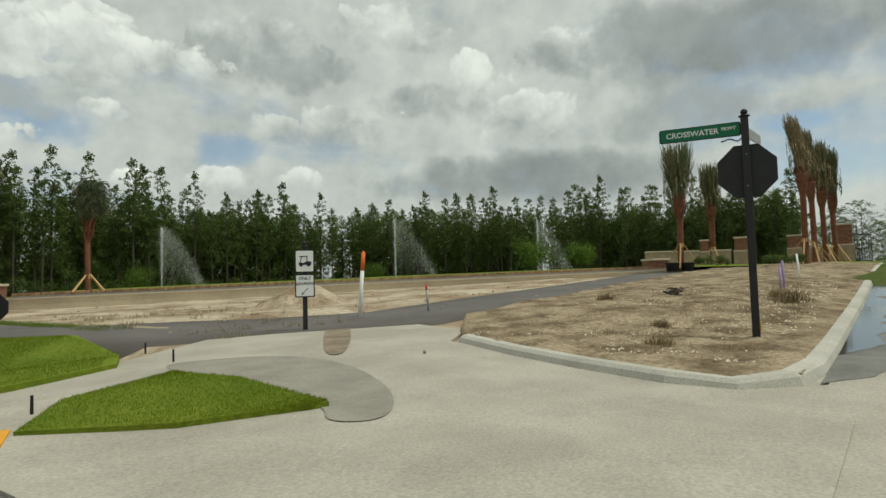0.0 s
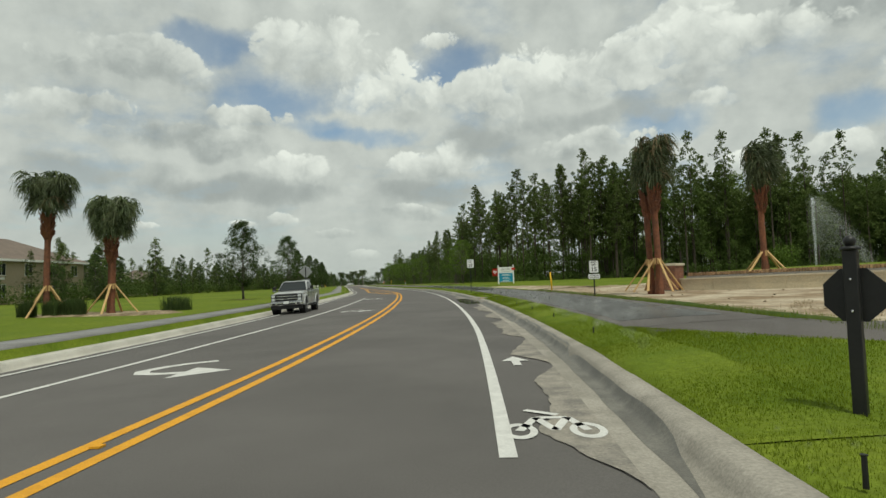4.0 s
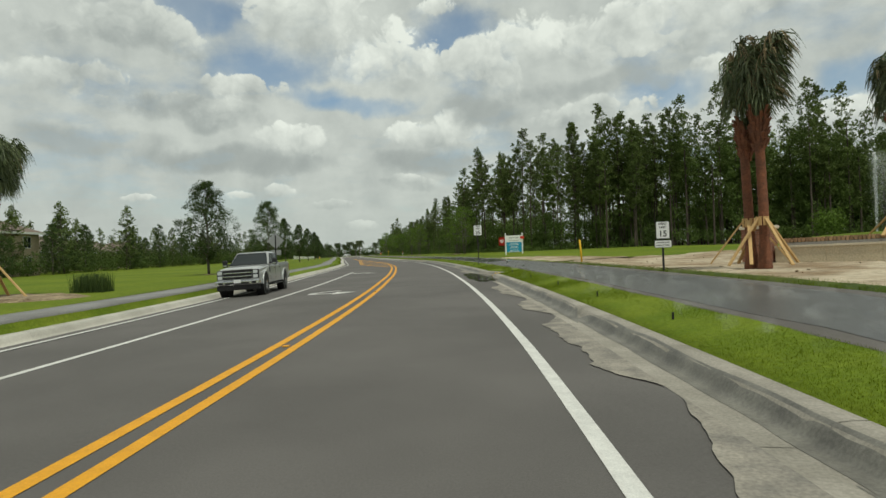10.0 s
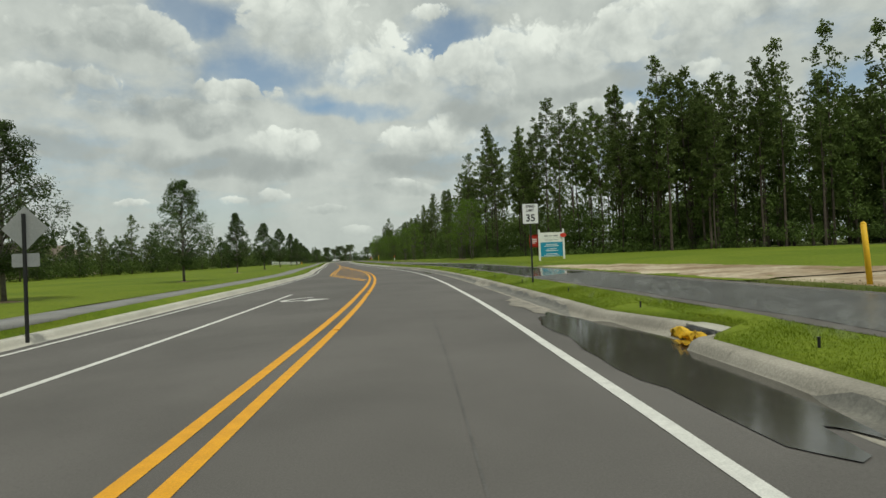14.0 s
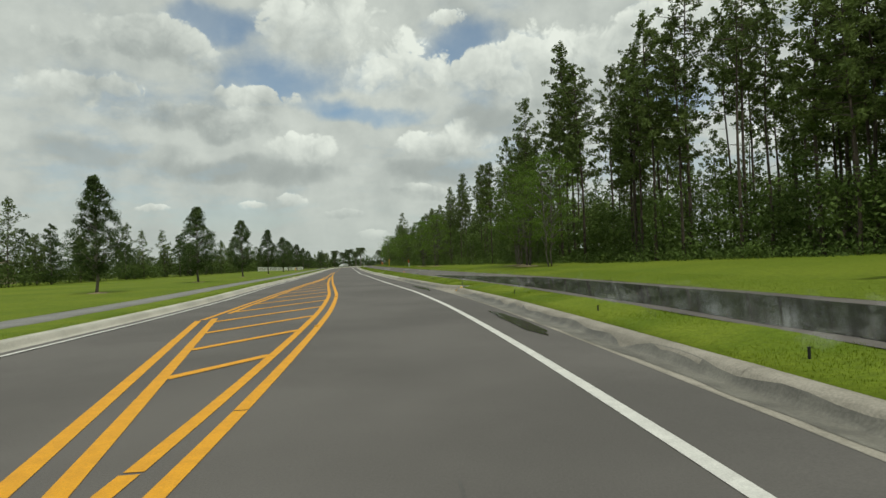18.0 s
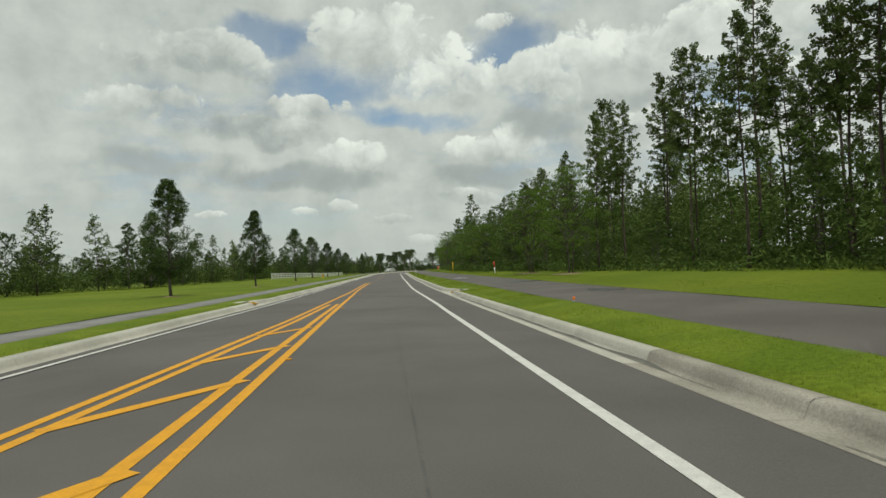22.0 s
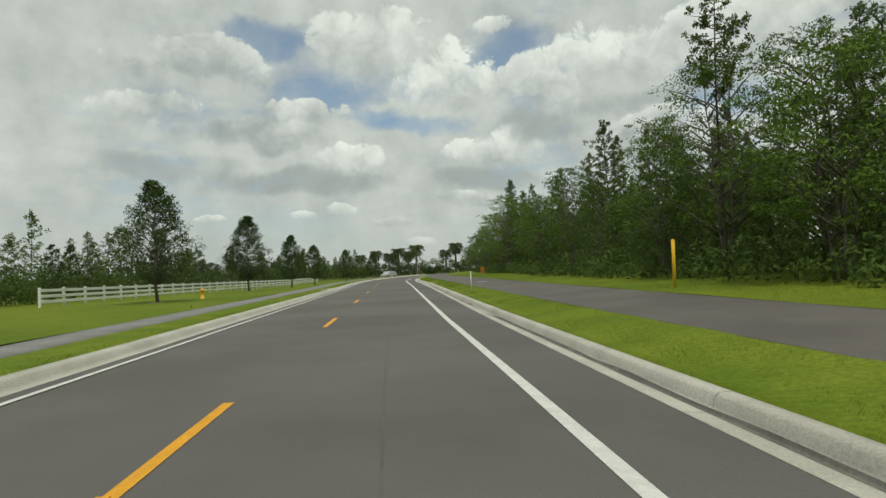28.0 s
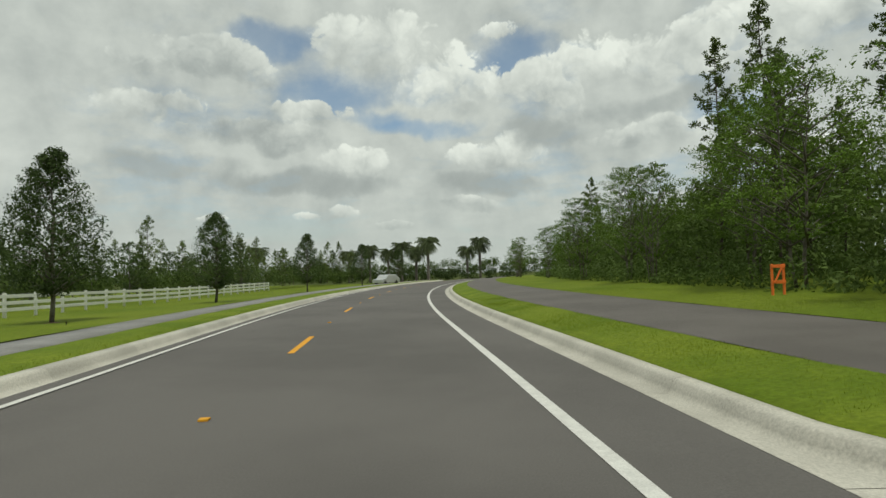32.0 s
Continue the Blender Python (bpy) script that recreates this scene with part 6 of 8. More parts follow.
def retaining_wall():
    t = thing("retaining_wall", W0.x, W0.y, 0, WALL_A, "low pale block retaining wall with a brick edge along its top", "wall", kind="structure")
    n = 24
    for k in range(n):
        f0, f1 = k / n, (k + 1) / n
        bm = bmesh.new()
        vs = []
        for f, e in ((f0, 0.004), (f1, -0.004)):
            x = WALL_LEN * f + e
            for y, z in ((-0.15, wall_z(f) - 0.7), (-0.15, wall_z(f) + 0.62), (0.15, wall_z(f) + 0.62), (0.15, wall_z(f) - 0.7)):
                vs.append(bm.verts.new((x, y, z)))
        for q in ((0, 1, 2, 3), (7, 6, 5, 4), (0, 4, 5, 1), (1, 5, 6, 2), (2, 6, 7, 3), (3, 7, 4, 0)):
            bm.faces.new([vs[i] for i in q])
        part("wall_panel", bm, M_STUCCO, t)
        bm = bmesh.new()
        vs = []
        for f, e in ((f0, 0.003), (f1, -0.003)):
            x = WALL_LEN * f + e
            for y, z in ((-0.20, wall_z(f) + 0.62), (-0.20, wall_z(f) + 0.69), (0.20, wall_z(f) + 0.69), (0.20, wall_z(f) + 0.62)):
                vs.append(bm.verts.new((x, y, z)))
        for q in ((0, 1, 2, 3), (7, 6, 5, 4), (0, 4, 5, 1), (1, 5, 6, 2), (2, 6, 7, 3), (3, 7, 4, 0)):
            bm.faces.new([vs[i] for i in q])
        part("coping", bm, M_CAP, t)
    # soldier bricks of the upper step
    me = bpy.data.meshes.new("brick")
    bm = box(bmesh.new(), -0.048, 0.048, -0.1, 0.1, 0, 0.16, 0.006)
    bm.to_mesh(me)
    bm.free()
    me.materials.append(M_SOLDIER)
    step, k = 0.128, 0
    while 0.1 + k * step < WALL_LEN - 0.1 and k < 300:
        x = 0.1 + k * step
        b = new("brick", me)
        b.parent = t
        b.matrix_basis = pose(x, 0.75, wall_z(x / WALL_LEN) + 0.80, 0, -1.5, random.uniform(-2, 2))
        k += 1
    bm = bmesh.new()
    vs = []
    for f in (0, 1):
        for y, z in ((0.6, wall_z(f) + 0.3), (0.6, wall_z(f) + 0.79), (0.95, wall_z(f) + 0.79), (0.95, wall_z(f) + 0.3)):
            vs.append(bm.verts.new((WALL_LEN * f, y, z)))
    for q in ((0, 1, 2, 3), (7, 6, 5, 4), (0, 4, 5, 1), (1, 5, 6, 2), (2, 6, 7, 3), (3, 7, 4, 0)):
        bm.faces.new([vs[i] for i in q])
    part("brick_footing", bm, M_MORTAR, t)


def berm():
    """Turf behind the wall, out to the woods."""
    d = (W1 - W0).normalized()
    nrm = Vector((-d.y, d.x))
    V, F = [], []
    cols, rows_ = 14, (0.95, 2.0, 5.0, 12.0, 25.0, 45.0, 75.0)
    for i in range(cols + 1):
        f = (-0.012, 0.0, *np.linspace(0.1, 1.55, cols - 1))[i]
        for r in rows_:
            p = W0 + d * WALL_LEN * f + nrm * r
            V.append((p.x, p.y, wall_z(max(0, min(1, f))) + 0.80 + (0.14 + 0.012 * min(r, 30.0) if r > 3 else 0) + 0.06 * noise.noise((p.x * 0.3, p.y * 0.3, 0)) - (1.3 if f < 0 else 0)))
    k = len(rows_)
    for i in range(cols):
        for j in range(k - 1):
            F.append((i * k + j, i * k + j + 1, (i + 1) * k + j + 1, (i + 1) * k + j))
    ob = part("bank", mesh_from("bank", V, F), M_LAWN)
    tagged(ob, "green grass bank behind the retaining wall", "grass", kind="structure")


retaining_wall()
berm()


def brick_pier(name, x, y, z, turn, w, h, label, cap=True, course=0.075):
    """A pier of separate bricks round a core, with a stone cap."""
    t = thing(name, x, y, z, turn, label, "pier")
    part("core", box(bmesh.new(), -w / 2 + 0.01, w / 2 - 0.01, -w / 2 + 0.01, w / 2 - 0.01, -0.3, h), M_MORTAR, t)
    me = bpy.data.meshes.new("brick")
    L = 0.2
    bm = box(bmesh.new(), -L / 2 + 0.005, L / 2 - 0.005, 0.0, 0.05, 0.006, course - 0.006)
    bm.to_mesh(me)
    bm.free()
    me.materials.append(M_BRICK)
    n, rows_ = max(2, int(w / L)), min(int(h / course), 16)
    hh = h / rows_
    for side in range(4):
        for r in range(rows_):
            for k in range(n):
                b = new("brick", me)
                b.parent = t
                off = -w / 2 + (k + 0.5) * w / n
                b.matrix_basis = pose(0, 0, 0, 0, 0, 90 * side) @ pose(off + (0.03 if r % 2 else -0.03), -w / 2 - 0.02, r * hh) @ Matrix.Diagonal((w / n / L * 0.96, 1, hh / course, 1))
    if cap:
        part("cap", box(bmesh.new(), -w / 2 - 0.08, w / 2 + 0.08, -w / 2 - 0.08, w / 2 + 0.08, h, h + 0.13, 0.02), M_CAP, t)
    return t


brick_pier("brick_pier", 8.35, 38.55, 0.55, WALL_A, 0.95, 1.25, "low red brick pier with a pale cap ending the wall", course=0.08)
brick_pier("brick_pier", 40.3, 14.2, 1.6, WALL_A, 1.3, 0.85, "broad low brick pier with a pale cap beside the entrance palm", course=0.09)


def gate_wall():
    for x, y, w, h, m, lab in ((60.7, 5.1, 1.25, 3.0, 1.2, "tall"), (58.0, 8.3, 1.1, 2.15, 1.0, "lower"), (55.0, 11.9, 1.0, 2.1, 0.9, "lower"), (53.0, 14.4, 0.55, 1.95, 0.9, "slim")):
        t = thing("entrance_pillar", x, y, 2.45, 8, f"{lab} brick entrance pillar with a stone base and pale cap", "pillar", "entrance pillars")
        part("base", box(bmesh.new(), -w / 2 - 0.1, w / 2 + 0.1, -w / 2 - 0.1, w / 2 + 0.1, -0.9, m - 0.05, 0.03), M_WARMSTONE, t)
        part("band", box(bmesh.new(), -w / 2 - 0.13, w / 2 + 0.13, -w / 2 - 0.13, w / 2 + 0.13, m - 0.05, m + 0.05, 0.02), M_CAP, t)
        part("core", box(bmesh.new(), -w / 2 + 0.02, w / 2 - 0.02, -w / 2 + 0.02, w / 2 - 0.02, m, h - 0.12), M_MORTAR, t)
        n, rows_ = max(2, round(w / 0.28)), round((h - 0.12 - m - 0.05) / 0.11)
        hh = (h - 0.12 - m - 0.05) / rows_
        me = bpy.data.meshes.new("brick")
        bm = box(bmesh.new(), -w / n / 2 + 0.006, w / n / 2 - 0.006, 0.0, 0.05, 0.005, hh - 0.005)
        bm.to_mesh(me)
        bm.free()
        me.materials.append(M_BRICK)
        for side in range(4):
            for r in range(rows_):
                for k in range(n):
                    b = new("brick", me)
                    b.parent = t
                    b.matrix_basis = pose(0, 0, 0, 0, 0, 90 * side) @ pose(-w / 2 + (k + 0.5) * w / n + (0.02 if r % 2 else -0.02), -w / 2 - 0.01, m + 0.05 + r * hh)
        part("cap", box(bmesh.new(), -w / 2 - 0.1, w / 2 + 0.1, -w / 2 - 0.1, w / 2 + 0.1, h - 0.12, h, 0.025), M_CAP, t)
    for (x0, y0), (x1, y1) in (((60.2, 5.7), (58.6, 7.6)), ((54.4, 12.7), (53.2, 14.0)), ((52.6, 14.8), (49.5, 18.3))):
        L, a = math.hypot(x1 - x0, y1 - y0), math.degrees(math.atan2(y1 - y0, x1 - x0))
        t = thing("entrance_wall", x0, y0, 2.45, a, "low pale stone wall with a cap between brick pillars", "wall")
        part("body", box(bmesh.new(), 0, L, -0.15, 0.15, -0.9, 0.95, 0.01), M_WARMSTONE, t)
        part("cap", box(bmesh.new(), -0.02, L + 0.02, -0.21, 0.21, 0.95, 1.05, 0.015), M_CAP, t)
    g = thing("iron_gate", 62.2, 3.9, 2.0, -45, "black iron gate leaf standing open", "gate")
    for k in range(9):
        part("bar", box(bmesh.new(), -0.9 + 0.22 * k - 0.015, -0.9 + 0.22 * k + 0.015, -0.015, 0.015, 0.1, 2.7), M_BLACK, g)
    for z in (0.2, 1.3, 2.5):
        part("rail", box(bmesh.new(), -0.95, 0.95, -0.022, 0.022, z, z + 0.06), M_BLACK, g)


gate_wall()


def bush(name, x, y, z, w, h, n, size, label, mat=M_BUSH, seed=0, cat="shrub"):
    rng = np.random.RandomState(seed)
    c = [(x + rng.uniform(-w / 2, w / 2) * 0.7, y + rng.uniform(-w / 2, w / 2) * 0.7, z + h * rng.uniform(0.25, 0.72)) for _ in range(n)]
    ob = part(name, quads_to_mesh(name, leaf_quads(c, [min(w, h) * 0.34] * n, 46, size, 0.35, 0.9, rng)), mat)
    return tagged(ob, label, cat)


for k, (x, y) in enumerate(((37.9, 12.3), (38.7, 11.6))):
    t = thing("nursery_pot", x, y, 1.75, 0, "large black nursery pot standing by the entrance palm", "plant pot")
    bm = bmesh.new()
    tube(bm, [(0, 0, -0.1), (0, 0, 0.42), (0, 0, 0.46)], [0.36, 0.43, 0.46], 16)
    part("pot", bm, M_BLACK, t, smooth=True)
for k, (x, y) in enumerate(((39.3, 10.8), (40.0, 10.0), (43.0, 7.6), (43.9, 7.0), (44.8, 6.4))):
    bush("entrance_shrub", x, y, 1.95, 1.3, 0.75, 14, 0.07, "low dark shrub in a row by the entrance", seed=90 + k)
bush("entrance_shrub", 57, 2.0, 1.9, 1.5, 0.8, 14, 0.07, "low green shrub beside the entrance kerb", seed=99)
bush("round_tree", 44.5, 26.5, 2.3, 3.2, 3.0, 40, 0.13, "rounded light green bush behind the wall", M_LIGHT, 100)
bush("round_tree", 49.5, 24.5, 2.4, 2.6, 2.6, 34, 0.13, "rounded green bush behind the entrance wall", M_LIGHT, 101)
bush("round_tree", *at(58, 44), 1.2, 4.2, 3.6, 44, 0.15, "rounded light green bush before the pines", M_LIGHT, 102)
bush("round_tree", *at(40, 70), 1.6, 4.0, 3.4, 44, 0.15, "rounded green bush before the far pines", M_LIGHT, 103)

# ---- the parked pickup ----
def side_slab(bm, outline, x0, x1, bevel=0.0):
    """A side outline in y, z drawn from x0 to x1."""
    a = [bm.verts.new((x0, y, z)) for y, z in outline]
    b = [bm.verts.new((x1, y, z)) for y, z in outline]
    f = [bm.faces.new(a), bm.faces.new(b[::-1])]
    for i in range(len(a)):
        j = (i + 1) % len(a)
        f.append(bm.faces.new((a[j], a[i], b[i], b[j])))
    if bevel:
        bmesh.ops.recalc_face_normals(bm, faces=bm.faces[:])
        es = [e for e in bm.edges if (e.verts[0].co.x == e.verts[1].co.x)]
        bmesh.ops.bevel(bm, geom=es, offset=bevel, segments=3, affect="EDGES", profile=0.5)
    return bm


def arch(yc, r, z0, n=9, back=True):
    """Wheel arch points from front to rear over a wheel."""
    return [(yc + r * math.cos(t), z0 + r * math.sin(t)) for t in np.linspace(0, math.pi, n)]


def frustum(bm, lo, hi):
    """A block between two rings of x, y, z corners."""
    a, b = [bm.verts.new(p) for p in lo], [bm.verts.new(p) for p in hi]
    n = len(a)
    bm.faces.new(a[::-1])
    bm.faces.new(b)
    for i in range(n):
        j = (i + 1) % n
        bm.faces.new((a[i], a[j], b[j], b[i]))
    return bm


def wheel(t, x, y, r=0.42, w=0.28):
    sg = 1 if x > 0 else -1
    bm = bmesh.new()
    prof = [(-w / 2, r * 0.62), (-w / 2 + 0.01, r * 0.9), (-w / 2 + 0.05, r), (w / 2 - 0.05, r), (w / 2 - 0.01, r * 0.9), (w / 2, r * 0.62)]
    n = 36
    rings = [[bm.verts.new((x + a, y + b * math.cos(2 * math.pi * k / n), r + b * math.sin(2 * math.pi * k / n))) for k in range(n)] for a, b in prof]
    for u, v in zip(rings, rings[1:]):
        for k in range(n):
            bm.faces.new((u[k], u[(k + 1) % n], v[(k + 1) % n], v[k]))
    for g in (rings[0], rings[-1]):
        bm.faces.new(g)
    wh = new("wheel")
    wh.parent = t
    part("tyre", bm, M_TYRE, wh, smooth=False)
    xo = x + sg * (w / 2 + 0.002)
    bm = bmesh.new()
    tube(bm, [(xo - sg * 0.05, y, r), (xo - sg * 0.006, y, r), (xo, y, r)], [r * 0.63, r * 0.63, r * 0.58], 28)
    part("rim_dish", bm, M_TRIM, wh)
    bm = bmesh.new()
    for k in range(8):
        a = 2 * math.pi * k / 8
        m = Matrix.Translation((xo, y, r)) @ Matrix.Rotation(a, 4, "X")
        box(bm, -0.012 if sg > 0 else -0.02, 0.02 if sg > 0 else 0.012, -0.032, 0.032, 0.04, r * 0.60, 0.0, m)
    tube(bm, [(xo - sg * 0.01, y, r), (xo + sg * 0.03, y, r)], [0.07, 0.06], 14)
    part("rim", bm, M_CHROME, wh)


def pickup():
    x, y = at(27.2, -9.72)
    t = thing("pickup_truck", x, y, -0.195, way(27) + 181.7, "silver four-door pickup truck parked at the kerb, seen from its front", "truck")
    t.matrix_basis = t.matrix_basis @ pose(0, 0, 0, 0, 1.7, 0) @ Matrix.Scale(0.94, 4)
    W = 0.985
    low = [(3.00, 0.62), (3.02, 1.02), (2.96, 1.22), (1.15, 1.34), (-0.98, 1.36), (-3.10, 1.38), (-3.14, 0.80), (-3.05, 0.66)]
    low += [(-2.0 - 0.56, 0.62)] + arch(-2.0, 0.56, 0.52)[::-1] + [(-2.0 + 0.56, 0.52), (-1.35, 0.52), (1.45, 0.50)] + arch(2.06, 0.56, 0.52)[::-1] + [(2.72, 0.56)]
    bm = side_slab(bmesh.new(), low, -W, W, 0.05)
    for v in bm.verts:
        if v.co.y > 2.55:
            v.co.x *= 1 - 0.10 * min(1.0, (v.co.y - 2.55) / 0.45)
    body = part("body", bm, M_SILVER, t)
    # shoulder line and flared arches
    for yc in (2.06, -2.0):
        for sg in (-1, 1):
            bm = bmesh.new()
            o, i = arch(yc, 0.60, 0.52, 17), arch(yc, 0.535, 0.52, 17)
            for k in range(16):
                vs = []
                for px, rr in ((sg * (W - 0.01), o), (sg * (W + 0.035), o), (sg * (W + 0.035), i), (sg * (W - 0.01), i)):
                    vs += [bm.verts.new((px, *rr[k])), bm.verts.new((px, *rr[k + 1]))]
                bm.faces.new((vs[0], vs[1], vs[3], vs[2]))
                bm.faces.new((vs[2], vs[3], vs[5], vs[4]))
                bm.faces.new((vs[4], vs[5], vs[7], vs[6]))
            part("wheel_arch", bm, M_SILVER, body, smooth=True)
            bm = bmesh.new()
            tube(bm, [(sg * (W - 0.35), yc, 0.5), (sg * (W + 0.004), yc, 0.5)], [0.54, 0.54], 26)
            part("wheel_well", bm, M_TRIM, body)
    # bonnet with a raised middle
    bm = bmesh.new()
    frustum(bm, [(-0.93, 1.12, 1.30), (0.93, 1.12, 1.30), (0.90, 2.93, 1.18), (-0.90, 2.93, 1.18)], [(-0.80, 1.15, 1.40), (0.80, 1.15, 1.40), (0.74, 2.86, 1.29), (-0.74, 2.86, 1.29)])
    bmesh.ops.bevel(bm, geom=bm.edges[:], offset=0.03, segments=3, affect="EDGES")
    part("bonnet", bm, M_SILVER, t, smooth=True)
    # cab
    bm = bmesh.new()
    frustum(bm, [(-0.93, -1.02, 1.34), (0.93, -1.02, 1.34), (0.93, 1.18, 1.34), (-0.93, 1.18, 1.34)], [(-0.74, -0.88, 1.98), (0.74, -0.88, 1.98), (0.72, 0.36, 2.0), (-0.72, 0.36, 2.0)])
    bmesh.ops.bevel(bm, geom=bm.edges[:], offset=0.045, segments=3, affect="EDGES")
    part("cab", bm, M_SILVER, t, smooth=True)

    def pane(name, c, off):
        bm = bmesh.new()
        n = (Vector(c[1]) - Vector(c[0])).cross(Vector(c[2]) - Vector(c[0])).normalized() * -off
        a = [bm.verts.new(Vector(p) + n) for p in c]
        b = [bm.verts.new(Vector(p) + n * 0.2) for p in c]
        bm.faces.new(a)
        for i in range(len(a)):
            bm.faces.new((a[i], b[i], b[(i + 1) % len(a)], a[(i + 1) % len(a)]))
        part(name, bm, M_GLASS, t)

    pane("windscreen", [(-0.86, 1.12, 1.40), (0.86, 1.12, 1.40), (0.68, 0.42, 1.93), (-0.68, 0.42, 1.93)], 0.03)
    pane("rear_window", [(0.8, -1.0, 1.42), (-0.8, -1.0, 1.42), (-0.66, -0.90, 1.90), (0.66, -0.90, 1.90)], 0.03)
    for sg in (-1, 1):
        a = [(sg * 0.925, 0.98, 1.40), (sg * 0.925, 0.10, 1.40), (sg * 0.765, 0.10, 1.91), (sg * 0.765, 0.38, 1.91)]
        b = [(sg * 0.925, 0.02, 1.40), (sg * 0.925, -0.84, 1.40), (sg * 0.765, -0.74, 1.91), (sg * 0.765, 0.02, 1.91)]
        for q in (a, b):
            pane("side_window", q if sg > 0 else q[::-1], 0.028)
        # door seams and handles
        for yy in (1.12, 0.06, -0.98):
            part("door_seam", box(bmesh.new(), sg * W - 0.004, sg * W + 0.004, yy - 0.006, yy + 0.006, 0.66, 1.34), M_TRIM, body)
        for yy in (0.16, -0.82):
            part("door_handle", box(bmesh.new(), sg * W - 0.01, sg * W + 0.04, yy - 0.02, yy + 0.15, 1.18, 1.225, 0.01), M_TRIM, body)
        part("side_vent", box(bmesh.new(), sg * W - 0.01, sg * W + 0.012, 1.2, 1.32, 1.0, 1.24, 0.01), M_TRIM, body)
        mir = part("mirror", box(bmesh.new(), sg * 1.16 - 0.11, sg * 1.16 + 0.11, 0.86, 1.02, 1.34, 1.66, 0.035), M_TRIM, t, "black towing mirror")
        part("mirror_arm", box(bmesh.new(), min(sg * 0.9, sg * 1.1), max(sg * 0.9, sg * 1.1), 0.90, 0.97, 1.42, 1.48, 0.01), M_TRIM, mir)
        part("mirror_cap", box(bmesh.new(), sg * 1.16 - 0.09, sg * 1.16 + 0.09, 1.02, 1.035, 1.38, 1.44, 0.006), M_CHROME, mir)
        hl = part("headlamp", box(bmesh.new(), sg * 0.77 - 0.135, sg * 0.77 + 0.135, 2.86, 3.04, 0.80, 1.21, 0.03), M_TRIM, t, "headlamp with a dark surround")
        for z in (0.90, 1.10):
            part("lens", box(bmesh.new(), sg * 0.77 - 0.10, sg * 0.77 + 0.10, 3.03, 3.055, z - 0.075, z + 0.075, 0.015), M_LAMPGLASS, hl, "clear lens")
        part("tail_lamp", box(bmesh.new(), sg * 0.93 - 0.06, sg * 0.93 + 0.06, -3.16, -3.06, 0.92, 1.32, 0.02), M_TAIL, t, "red tail lamp")
        part("running_board", box(bmesh.new(), sg * 0.98 - 0.09, sg * 0.98 + 0.09, -1.1, 1.2, 0.40, 0.46, 0.02), M_TRIM, t)
        part("fog_lamp", box(bmesh.new(), sg * 0.72 - 0.10, sg * 0.72 + 0.10, 3.16, 3.20, 0.60, 0.70, 0.02), M_TRIM, t)
        for yy in (2.06, -2.0):
            wheel(t, sg * 0.86, yy)
    grille = part("grille", box(bmesh.new(), -0.63, 0.63, 2.95, 3.05, 0.80, 1.25, 0.02), M_TRIM, t, "black grille with chrome bars")
    for z in (0.93, 1.08):
        part("grille_bar", box(bmesh.new(), -0.62, 0.62, 3.045, 3.085, z - 0.026, z + 0.026, 0.012), M_CHROME, grille)
    part("grille_rim", box(bmesh.new(), -0.63, 0.63, 3.0, 3.06, 1.215, 1.25, 0.012), M_SILVER, grille)
    part("badge", plate(bmesh.new(), [(0.14 * math.cos(a), 1.0 + 0.06 * math.sin(a)) for a in np.linspace(0, 6.28, 20, endpoint=False)], 3.086, 3.10), M_TRIM, grille)
    bump = part("front_bumper", box(bmesh.new(), -0.97, 0.97, 2.95, 3.19, 0.54, 0.77, 0.06), M_CHROME, t, "chrome front bumper")
    part("bumper_opening", box(bmesh.new(), -0.52, 0.52, 3.17, 3.196, 0.585, 0.675, 0.01), M_TRIM, bump)
    part("number_plate", box(bmesh.new(), -0.15, 0.15, 3.19, 3.205, 0.64, 0.78, 0.005), M_SIGNWHITE, bump)
    part("air_dam", box(bmesh.new(), -0.92, 0.92, 2.85, 3.10, 0.33, 0.54, 0.03), M_TRIM, t)
    part("rear_bumper", box(bmesh.new(), -0.98, 0.98, -3.3, -3.1, 0.58, 0.76, 0.03), M_CHROME, t)
    part("bed_lining", box(bmesh.new(), -0.86, 0.86, -3.05, -1.08, 1.30, 1.395), M_TRIM, t)
    for sg in (-1, 1):
        part("bed_rail", box(bmesh.new(), sg * 0.92 - 0.06, sg * 0.92 + 0.06, -3.1, -1.03, 1.37, 1.43, 0.015), M_SILVER, t)
    part("tailgate", box(bmesh.new(), -0.86, 0.86, -3.15, -3.06, 0.80, 1.42, 0.02), M_SILVER, t)
    part("underbody", box(bmesh.new(), -0.7, 0.7, -2.9, 2.8, 0.38, 0.60, 0.02), M_TRIM, t)
    for sg in (-1, 1):
        bm = bmesh.new()
        tube(bm, [(-0.55 * sg + 0.3, 1.14, 1.405), (0.25 - 0.55 * sg + 0.35, 0.95, 1.55)], 0.008, 5)
        part("wiper", bm, M_TRIM, t)


pickup()


